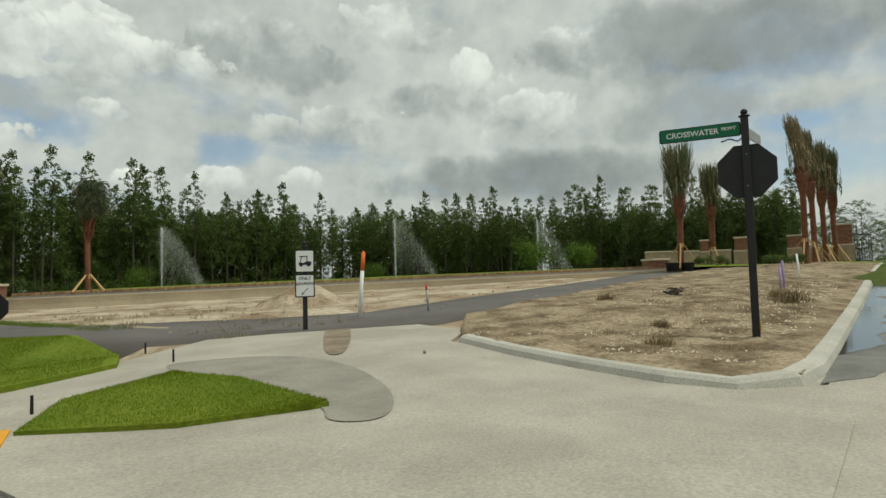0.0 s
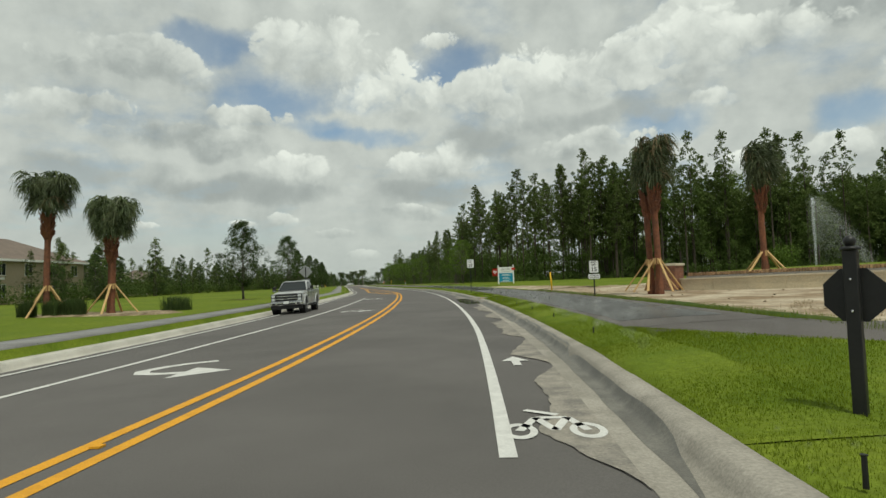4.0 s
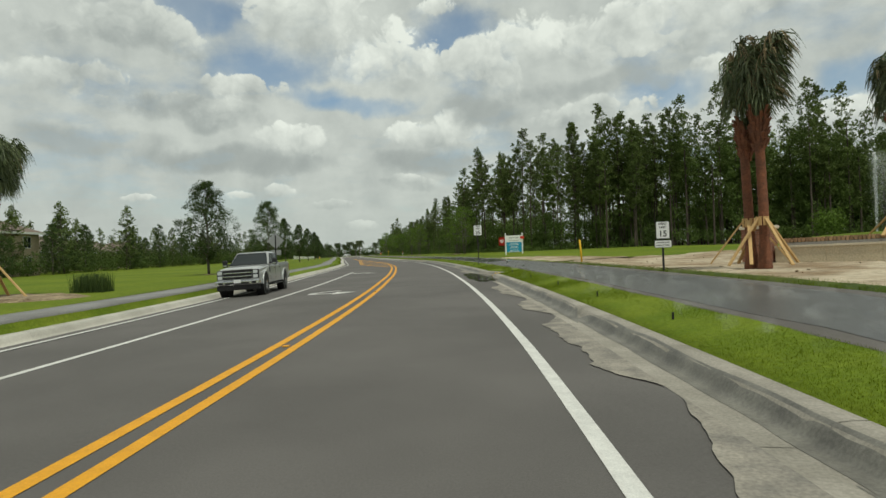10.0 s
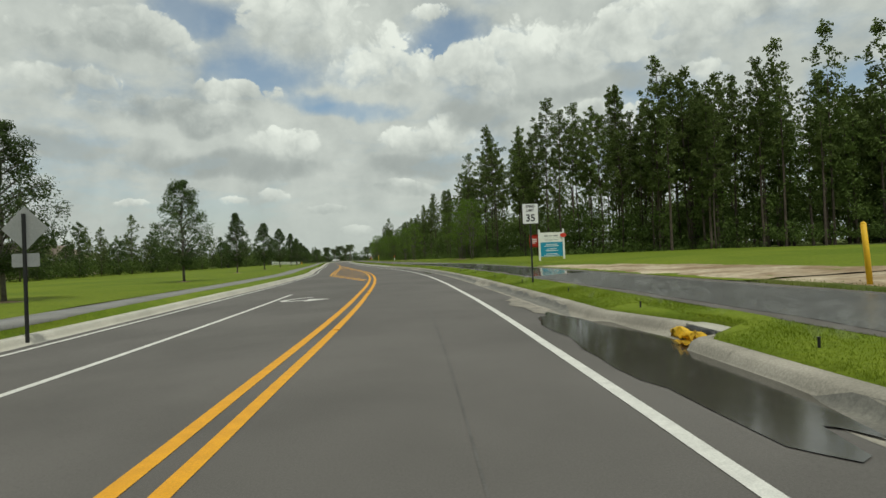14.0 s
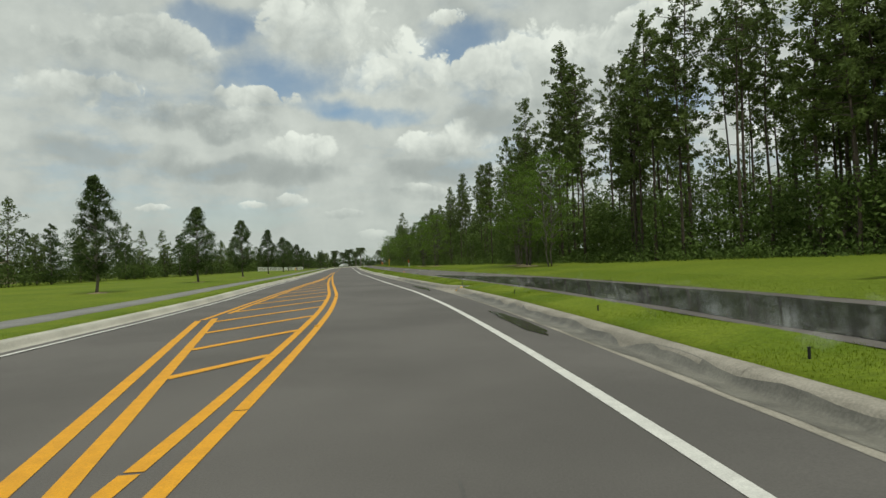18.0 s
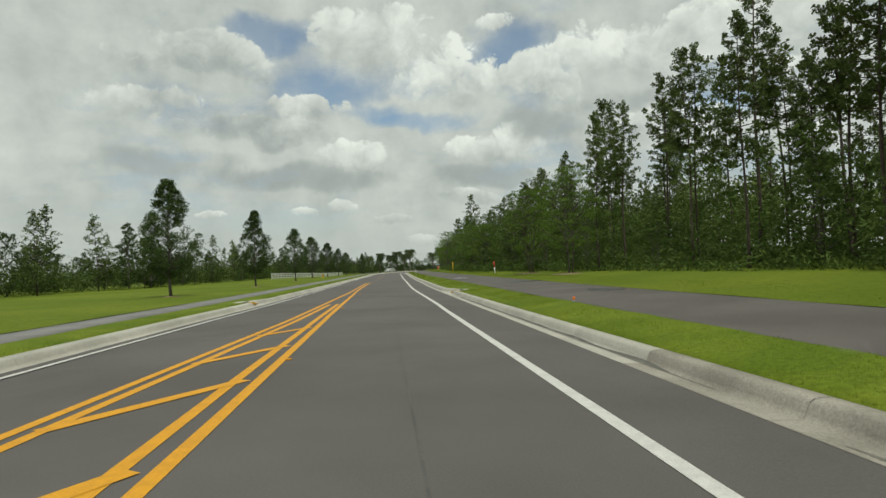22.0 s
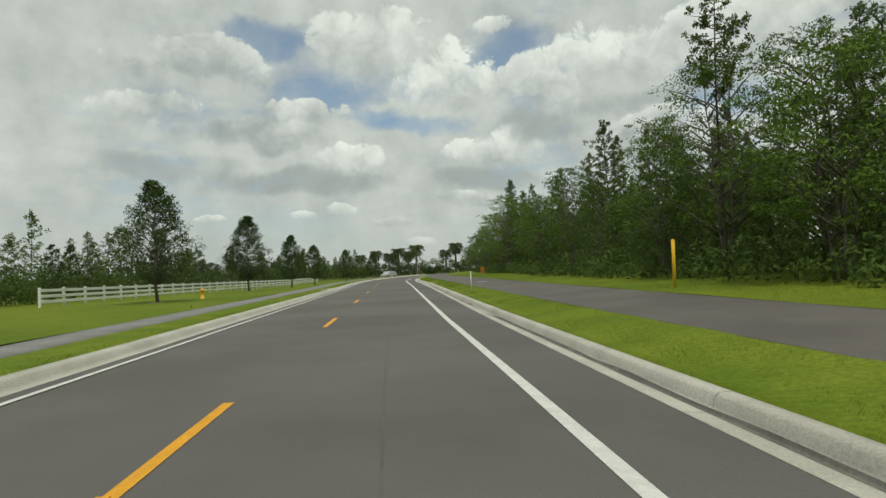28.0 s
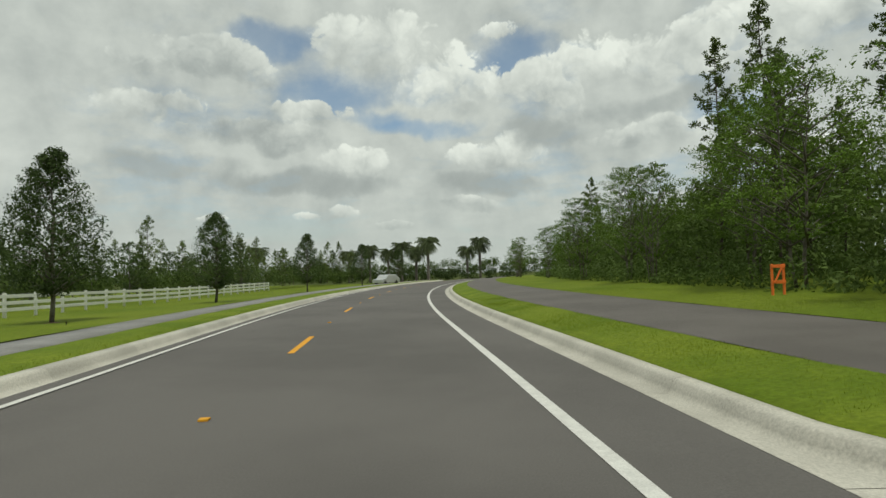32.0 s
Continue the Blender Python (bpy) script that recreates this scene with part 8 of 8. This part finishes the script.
sweep("wet_path", 5.5, 46, 1.5, wet_profile, M_DAMPPATH, wet)
sweep("wet_path", 46, 97, 1.5, wet_profile, M_WET, wet)
blob("puddle", 25.5, 34.5, 0.22, 1.78, 0.0035, M_WATER, 300)
blob("puddle", 66.5, 71.5, 0.62, 1.0, 0.0035, M_WATER, 301)


def gutter(name, s0, s1, a0, a1, mat, seed, lift):
    """A damp film lying in the gutter, from a0 to a1 of its section."""
    def prof(s):
        f = kerb_profile(1)(s)
        L_, Z_ = [q[0] for q in f[:7]], [q[1] for q in f[:7]]
        fade = min(1.0, (s - s0) / 1.5, (s1 - s) / 1.5)
        b0 = pan_edge(s) + (a0 + 0.22 * (a1 - a0) * noise.noise((s * 0.9, seed, 0))) * float(kerb_share(s))
        b1 = pan_edge(s) + (a1 + 0.22 * (a1 - a0) * noise.noise((s * 0.7, seed + 9, 0))) * float(kerb_share(s))
        b1 = b0 + max(0.02, (b1 - b0) * max(0.05, fade))
        return [(float(q), float(np.interp(q, L_, Z_)) + lift) for q in np.linspace(b0, b1, 9)]
    sweep(name, s0, s1, 0.35, prof, mat, wet)


for k, (a, b, a0, a1) in enumerate(((-4.5, 3.5, 0.25, 0.5), (1.5, 12.5, 0.28, 0.56), (11, 28, 0.2, 0.54), (34, 48, 0.12, 0.5), (50, 66, 0.14, 0.52), (64, 81, 0.08, 0.5), (86, 101, 0.12, 0.48), (103, 125, 0.36, 0.44), (131, 152, 0.37, 0.44), (154, 182, 0.36, 0.45), (184, 215, 0.37, 0.44))):
    gutter("damp_gutter", a, b, a0, a1, M_DAMP, 70 + k, 0.003 + 0.001 * (k % 3))
for k, (a, b) in enumerate(((84, 90),)):
    blob("damp_asphalt", a, b, 0.60, 0.97, 0.0032 + 0.0005 * k, M_WET, 330 + k)
def film(s0, s1, seed):
    """Dried sand on the shoulder, ragged towards the lane."""
    def prof(s):
        fade = min(1.0, (s - s0) / 1.2, (s1 - s) / 1.2)
        w = 0.42 + 0.30 * noise.noise((s * 0.55, seed, 0)) + 0.14 * noise.noise((s * 2.1, seed, 4)) + 0.06 * noise.noise((s * 6.0, seed, 7))
        e = pan_edge(s) - 0.006
        b = e - max(0.015, w * max(0.0, fade))
        return [(b, 0.003), ((b + e) / 2, 0.003), (e, 0.003)]
    sweep("sand_film", s0, s1, 0.12, prof, M_FILM, wet)


for k, (a, b) in enumerate(((-4.2, 1.2), (1.6, 5.4), (5.9, 12.0), (12.4, 16.0), (16.6, 22.8), (34, 40))):
    film(a, b, 3 + 11 * k)
def street_gutter(name, l0, l1, wide, lift, mat, seed):
    """Water standing along the kerb of the side street."""
    ll = np.arange(l0, l1 + 0.01, 0.25)
    w = [max(0.03, wide * (0.75 + 0.6 * noise.noise((l * 0.55, seed, 0)) + 0.25 * noise.noise((l * 1.9, seed, 3))) * min(1.0, (l - l0) / 1.6 + 0.04, (l1 - l) / 1.6 + 0.04)) for l in ll]
    V = [(*at(-14.17 - (0 if q == 0 else d), l), street_z(l) + lift) for l, d in zip(ll, w) for q in (0, 1)]
    part(name, mesh_from(name, V, [(2 * i, 2 * i + 1, 2 * i + 3, 2 * i + 2) for i in range(len(ll) - 1)]), mat, wet)


street_gutter("damp_gutter", 8.6, 36.0, 1.25, 0.006, M_DAMP, 461)
street_gutter("gutter_puddle", 11.2, 30.0, 0.75, 0.012, M_WATER, 460)


def smooth(o, n=3):
    """Corner cutting on a closed outline."""
    for _ in range(n):
        o = [(p[0] * u + q[0] * (1 - u), p[1] * u + q[1] * (1 - u)) for p, q in zip(o, o[1:] + o[:1]) for u in (0.75, 0.25)]
    return o


flat("water_mark", smooth([(-4.7, 5.1), (-5.2, 5.9), (-5.8, 6.5), (-6.8, 6.75), (-8.0, 6.45), (-9.1, 5.95), (-10.2, 5.2), (-10.9, 4.3), (-10.4, 3.9), (-9.9, 4.35), (-8.6, 4.75), (-7.4, 4.88), (-6.0, 4.75)]), lambda s, l: float(apron_z(s, l)) + 0.012, M_STAIN, wet, "damp stain on the concrete", fine=5)
flat("tyre_track", smooth([(-2.7, 10.9), (-4.0, 9.6), (-5.5, 8.2), (-6.9, 7.0), (-7.2, 7.15), (-6.1, 8.4), (-4.6, 9.9), (-3.2, 11.2)]), lambda s, l: float(apron_z(s, l)) + 0.016, M_TRACK, wet, "brown tyre track", fine=5)
for k, (a, b, c, d) in enumerate(((115.2, 117.2, 4.9, 6.0), (127, 131, 4.7, 6.0), (143, 148, 3.5, 4.6), (203, 205, 4.0, 4.9))):
    blob("damp_asphalt", a, b, c, d, lambda s, l: path_z(l) + 0.006, M_DAMPPATH, 340 + k)


# ---- beds, mulch rings and shrubs on the left ----
def mulch(x, y, z, r, seed):
    rng = np.random.RandomState(seed)
    bm = bmesh.new()
    c = bm.verts.new((0, 0, 0.07))
    ring = [bm.verts.new((r * (1 + 0.08 * rng.randn()) * math.cos(a), r * (1 + 0.08 * rng.randn()) * math.sin(a), -0.03)) for a in np.linspace(0, 2 * math.pi, 22, endpoint=False)]
    for i in range(22):
        bm.faces.new((c, ring[i], ring[(i + 1) % 22]))
    ob = part("mulch_ring", bm, M_DIRT)
    ob.matrix_basis = pose(x, y, z)
    tagged(ob, "ring of brown mulch round a young tree", "mulch", "mulch rings")


for k, (s, l) in enumerate(OAK_AT):
    mulch(*at(s, l), float(height(s, l)) + 0.02, 0.75, k)
for k, (s, l) in enumerate(((99.6, 11.3), (104, 12), (133.5, 9.8), (141.7, 9.2))):
    mulch(*at(s, l), float(height(s, l)) + 0.03, 1.25, 50 + k)
bm = bmesh.new()
bmesh.ops.create_grid(bm, x_segments=20, y_segments=12, size=1.0)
for v in bm.verts:
    v.co.x *= 4.4
    v.co.y *= 2.2
    r = math.hypot(v.co.x / 4.4, v.co.y / 2.2)
    v.co.z = (0.13 if r < 0.85 else 0.13 - (r - 0.85) * 0.9) + 0.04 * noise.noise((v.co.x * 2, v.co.y * 2, 0))
bed = part("mulch_bed", bm, M_DIRT)
bed.matrix_basis = pose(-21.0, 34.3, 0.2, 0, 0, 0)
tagged(bed, "brown mulch bed round the palms on the lawn", "flower bed")


def grass_clump(x, y, z, w, h, seed, label):
    rng = np.random.RandomState(seed)
    n = 650
    Q = []
    for _ in range(n):
        bx, by = rng.uniform(-w / 2, w / 2), rng.uniform(-w / 2, w / 2) * 0.6
        a, ln, tilt = rng.uniform(0, 6.28), h * rng.uniform(0.7, 1.1), rng.uniform(0.05, 0.35)
        p = np.array([bx, by, 0])
        q = p + np.array([math.cos(a) * tilt * ln, math.sin(a) * tilt * ln, ln])
        sd = np.array([-math.sin(a), math.cos(a), 0]) * 0.012
        Q.append([p - sd, p + sd, q + sd * 0.3, q - sd * 0.3])
    ob = part("ornamental_grass", quads_to_mesh("ornamental_grass", np.array(Q)), M_OAK)
    ob.matrix_basis = pose(x, y, z)
    tagged(ob, label, "shrub")


grass_clump(-19.0, 37.8, 0.2, 1.5, 0.8, 1, "dense dark green clump of ornamental grass on the lawn")
for k, (x, y) in enumerate(((-22.6, 33.0), (-21.9, 33.3), (-21.3, 33.0), (-22.3, 34.2), (-23.6, 32.6))):
    grass_clump(x, y, 0.3, 0.75, 0.75, 10 + k, "small dark clump of ornamental grass in the mulch bed")
bush("round_shrub", -21.6, 35.2, 0.6, 1.25, 1.9, 22, 0.06, "rounded dark green shrub standard behind the palms", M_OAK, 120)


# ---- houses behind the lawn ----
def house(x, y, z, turn, w, d, h, label, seed):
    t = thing("house", x, y, z, turn, label, "house")
    part("wall", box(bmesh.new(), -w / 2, w / 2, -d / 2, d / 2, -0.5, h, 0.02), M_HOUSE, t)
    bm = bmesh.new()
    o = 0.5
    frustum(bm, [(-w / 2 - o, -d / 2 - o, h), (w / 2 + o, -d / 2 - o, h), (w / 2 + o, d / 2 + o, h), (-w / 2 - o, d / 2 + o, h)], [(-w / 2 + d * 0.45, -0.2, h + d * 0.24), (w / 2 - d * 0.45, -0.2, h + d * 0.24), (w / 2 - d * 0.45, 0.2, h + d * 0.24), (-w / 2 + d * 0.45, 0.2, h + d * 0.24)])
    part("roof", bm, M_ROOF, t)
    part("fascia", box(bmesh.new(), -w / 2 - o, w / 2 + o, -d / 2 - o - 0.03, -d / 2 - o, h - 0.22, h + 0.02), M_WHITEPAINT, t)
    n = int(w // 3.2)
    for k in range(n):
        cx = -w / 2 + (k + 0.5) * w / n
        for zz in ((1.0,) if h < 4 else (0.8, 3.1)):
            win = part("window", box(bmesh.new(), cx - 0.6, cx + 0.6, -d / 2 - 0.04, -d / 2 + 0.02, zz, zz + 1.4, 0.01), M_WHITEPAINT, t)
            for q in (-0.29, 0.29):
                part("pane", box(bmesh.new(), cx + q - 0.25, cx + q + 0.25, -d / 2 - 0.05, -d / 2 - 0.035, zz + 0.08, zz + 1.32), M_GLASS, win)


for k, (s, l, turn, w, d, h) in enumerate(((66, -51, 72, 16, 12, 4.9), (50, -52, 72, 14, 11, 2.9), (86, -57, 75, 15, 11, 3.1), (106, -58, 75, 18, 12, 3.1), (126, -58, 80, 16, 11, 3.1), (146, -58, 80, 17, 12, 3.1), (33, -56, 70, 17, 12, 3.1))):
    house(*at(s, l), 0.3, turn + way(s) + 10, w, d, h, ("two-storey" if h > 4 else "single-storey") + " tan stucco house with a brown hipped roof behind the trees", k)


# ---- the far end of the road ----
DATE_AT = ((-106.2, 351.9, 1.0), (-99.7, 348.1, 1.0), (-95.0, 347.1, 1.0), (-91.5, 345.8, 1.05), (-87.4, 342.5, 1.0), (-84.0, 339.2, 1.1), (-79.8, 362.6, 1.1), (-77.5, 368.2, 1.25), (-119.4, 333.7, 1.1))
CAR_AT = at(302, -10.4)


def date_palm_data(seed, h):
    rng = np.random.RandomState(seed)
    tr = bmesh.new()
    pts = [(0.03 * math.sin(z), 0, z) for z in np.linspace(-0.3, h, 18)]
    tube(tr, pts, [0.26 * (1 + 0.08 * (k % 2)) * (1 + 0.35 * max(0, k - 14) / 3) for k in range(18)], 10)
    Q = []
    for k in range(90):
        a, el = rng.uniform(0, 6.28), rng.uniform(-0.45, 1.25)
        L = rng.uniform(2.1, 2.9)
        P = [np.array([0, 0, h])]
        for i in range(8):
            e = el - 0.20 * i
            P.append(P[-1] + np.array([math.cos(a) * math.cos(e), math.sin(a) * math.cos(e), math.sin(e)]) * L / 8)
        sd = np.array([-math.sin(a), math.cos(a), 0])
        for i in range(1, 8):
            for sg in (-1, 1):
                d = (P[i + 1] - P[i]) * 1.0 + sd * sg * 0.42 + np.array([0, 0, -0.2])
                n = np.array([0, 0, 0.10])
                Q.append([P[i] - n, P[i] + n, P[i] + d + n * 0.3, P[i] + d - n * 0.3])
    return tr, np.array(Q)


DATES = []
for k, h in enumerate((6.0, 6.8)):
    t = thing("date_palm", 0, 0, -80, 0, "date palm with a full feathery crown where the road ends", "palm tree", "date palms at the far end")
    tr, Q = date_palm_data(k, h)
    part("trunk", tr, M_GREYBARK, t, smooth=True)
    part("fronds", quads_to_mesh("fronds", Q), M_FROND, t)
    DATES.append(t)
for k, (x, y, s) in enumerate(DATE_AT):
    copy_thing(DATES[k % 2], pose(x, y, 0.1, 0, 0, 57 * k)).scale = (s, s, s)
for t in DATES:
    drop(t)


def far_car(x, y, turn):
    t = thing("far_car", x, y, 0, turn, "small white car far off on the road", "car")
    part("body", side_slab(bmesh.new(), [(2.2, 0.3), (2.2, 0.75), (1.2, 0.95), (0.6, 1.45), (-1.2, 1.5), (-2.0, 1.0), (-2.2, 0.9), (-2.2, 0.3)], -0.9, 0.9, 0.08), M_SILVER, t)
    part("rear_window", box(bmesh.new(), -0.72, 0.72, -0.03, 0.0, 0.0, 0.5, 0.0, pose(0, -1.98, 1.03, -52, 0, 0)), M_GLASS, t)
    part("bumper", box(bmesh.new(), -0.88, 0.88, -2.28, -2.18, 0.3, 0.55, 0.02), M_TRIM, t)
    part("windscreen", box(bmesh.new(), -0.75, 0.75, 0.0, 0.03, 0.0, 0.62, 0.0, pose(0, 1.0, 1.0, 50, 0, 0)), M_GLASS, t)
    for sx in (-0.8, 0.8):
        for yy in (1.35, -1.35):
            bm = bmesh.new()
            tube(bm, [(sx - 0.1, yy, 0.32), (sx + 0.1, yy, 0.32)], 0.32, 16)
            part("wheel", bm, M_TYRE, t)


far_car(*CAR_AT, way(300) + 155)
rng_f = np.random.RandomState(77)
FAR_C, FAR_R = [], []
for k in range(150):
    q = rng_f.uniform(0, 1)
    FAR_C.append((-128 + 62 * q + rng_f.uniform(-2, 2), 362 - 2 * q + rng_f.uniform(-5, 8), rng_f.uniform(0.3, 2.6)))
    FAR_R.append(rng_f.uniform(0.9, 2.0))
tagged(part("far_shrubs", quads_to_mesh("far_shrubs", leaf_quads(FAR_C, FAR_R, 110, 0.2, 0.5, 0.8, rng_f, 0, True)), M_OAK), "dark clipped shrubs massed under the far date palms", "shrubs", kind="stuff")


# ---- grass blades ----
def blades(name, s0, s1, lfun, dens, h, label, seed, zf):
    rng = np.random.RandomState(seed)
    n = int((s1 - s0) * dens)
    s = rng.uniform(s0, s1, n)
    lo, hi = lfun(s)
    l = lo + (hi - lo) * rng.uniform(0, 1, n)
    for q, k in INLETS:
        keep = ~((s > q - 1.1) & (s < q + 3.1) & ((l > 0) == (k > 0)) & (np.abs(l - (0 if k > 0 else left_line(q))) < 2.5))
        s, l = s[keep], l[keep]
    n = len(s)
    X, Y = at(s, l)
    Z = zf(s, l)
    a, ln = rng.uniform(0, 2 * math.pi, n), h * rng.uniform(0.5, 1.25, n)
    tilt = rng.uniform(0.1, 0.8, n)
    P = np.stack([X, Y, Z - 0.01], 1)
    T = P + np.stack([np.cos(a) * tilt * ln, np.sin(a) * tilt * ln, ln], 1)
    sd = np.stack([-np.sin(a), np.cos(a), 0 * a], 1) * 0.0045
    V = np.stack([P - sd, P + sd, T], 1).reshape(-1, 3)
    ob = part(name, mesh_from(name, V, np.arange(3 * n, dtype=np.int32).reshape(-1, 3)), M_BLADE)
    tagged(ob, label, "grass", kind="stuff")


blades("verge_grass", -3.5, 40, lambda s: (np.vectorize(pan_edge)(s) + 0.79, 3.06 + 0 * s), 2600, 0.030, "bright green blades of the mown verge", 1, turf_z)
blades("verge_grass", 40, 245, lambda s: (np.vectorize(pan_edge)(s) - 0.01 + 0.8 * kerb_share(s), 3.06 + 0 * s), 900, 0.032, "bright green blades of the verge further on", 2, turf_z)
blades("left_grass", 62, 245, lambda s: (left_line(s) - 2.30, left_line(s) - 0.95), 260, 0.04, "bright green blades of the strip beside the pavement", 3, lambda s, l: 0.165 + 0 * s)
blades("bank_grass", 57, 245, lambda s: (6.2 + 0 * s, 9.0 + 0 * s), 420, 0.06, "green blades of the mown bank by the path", 4, height)
blades("ragged_grass", 0, 36, lambda s: (6.1 + 0 * s, 7.2 + 0 * s), 240, 0.09, "ragged blades between path and sand", 5, height)
blades("corner_grass", -5.2, -3.4, lambda s: (1.8 + 0 * s, np.interp(s, (-5.2, -4.3, -3.4), (1.85, 4.3, 4.8))), 4500, 0.04, "bright blades on the turf corner", 6, turf_z)
blades("corner_grass", -3.6, 4.0, lambda s: (3.0 + 0 * s, np.interp(s, (-3.6, 0, 4.0), (5.0, 5.4, 3.1))), 2800, 0.04, "bright blades on the turf beside the crossing", 7, turf_z)
blades("island_grass", -9.85, -5.95, lambda s: (np.interp(s, (-9.9, -9.2, -8.0, -6.6, -5.95), (4.3, 2.97, 1.95, 2.87, 4.62)), np.interp(s, (-9.9, -7.4, -5.95), (4.42, 4.92, 4.72))), 5200, 0.04, "bright blades on the turf island", 8, lambda s, l: 0.05 + np.maximum(0.0, l - 1.9) * 0.025)
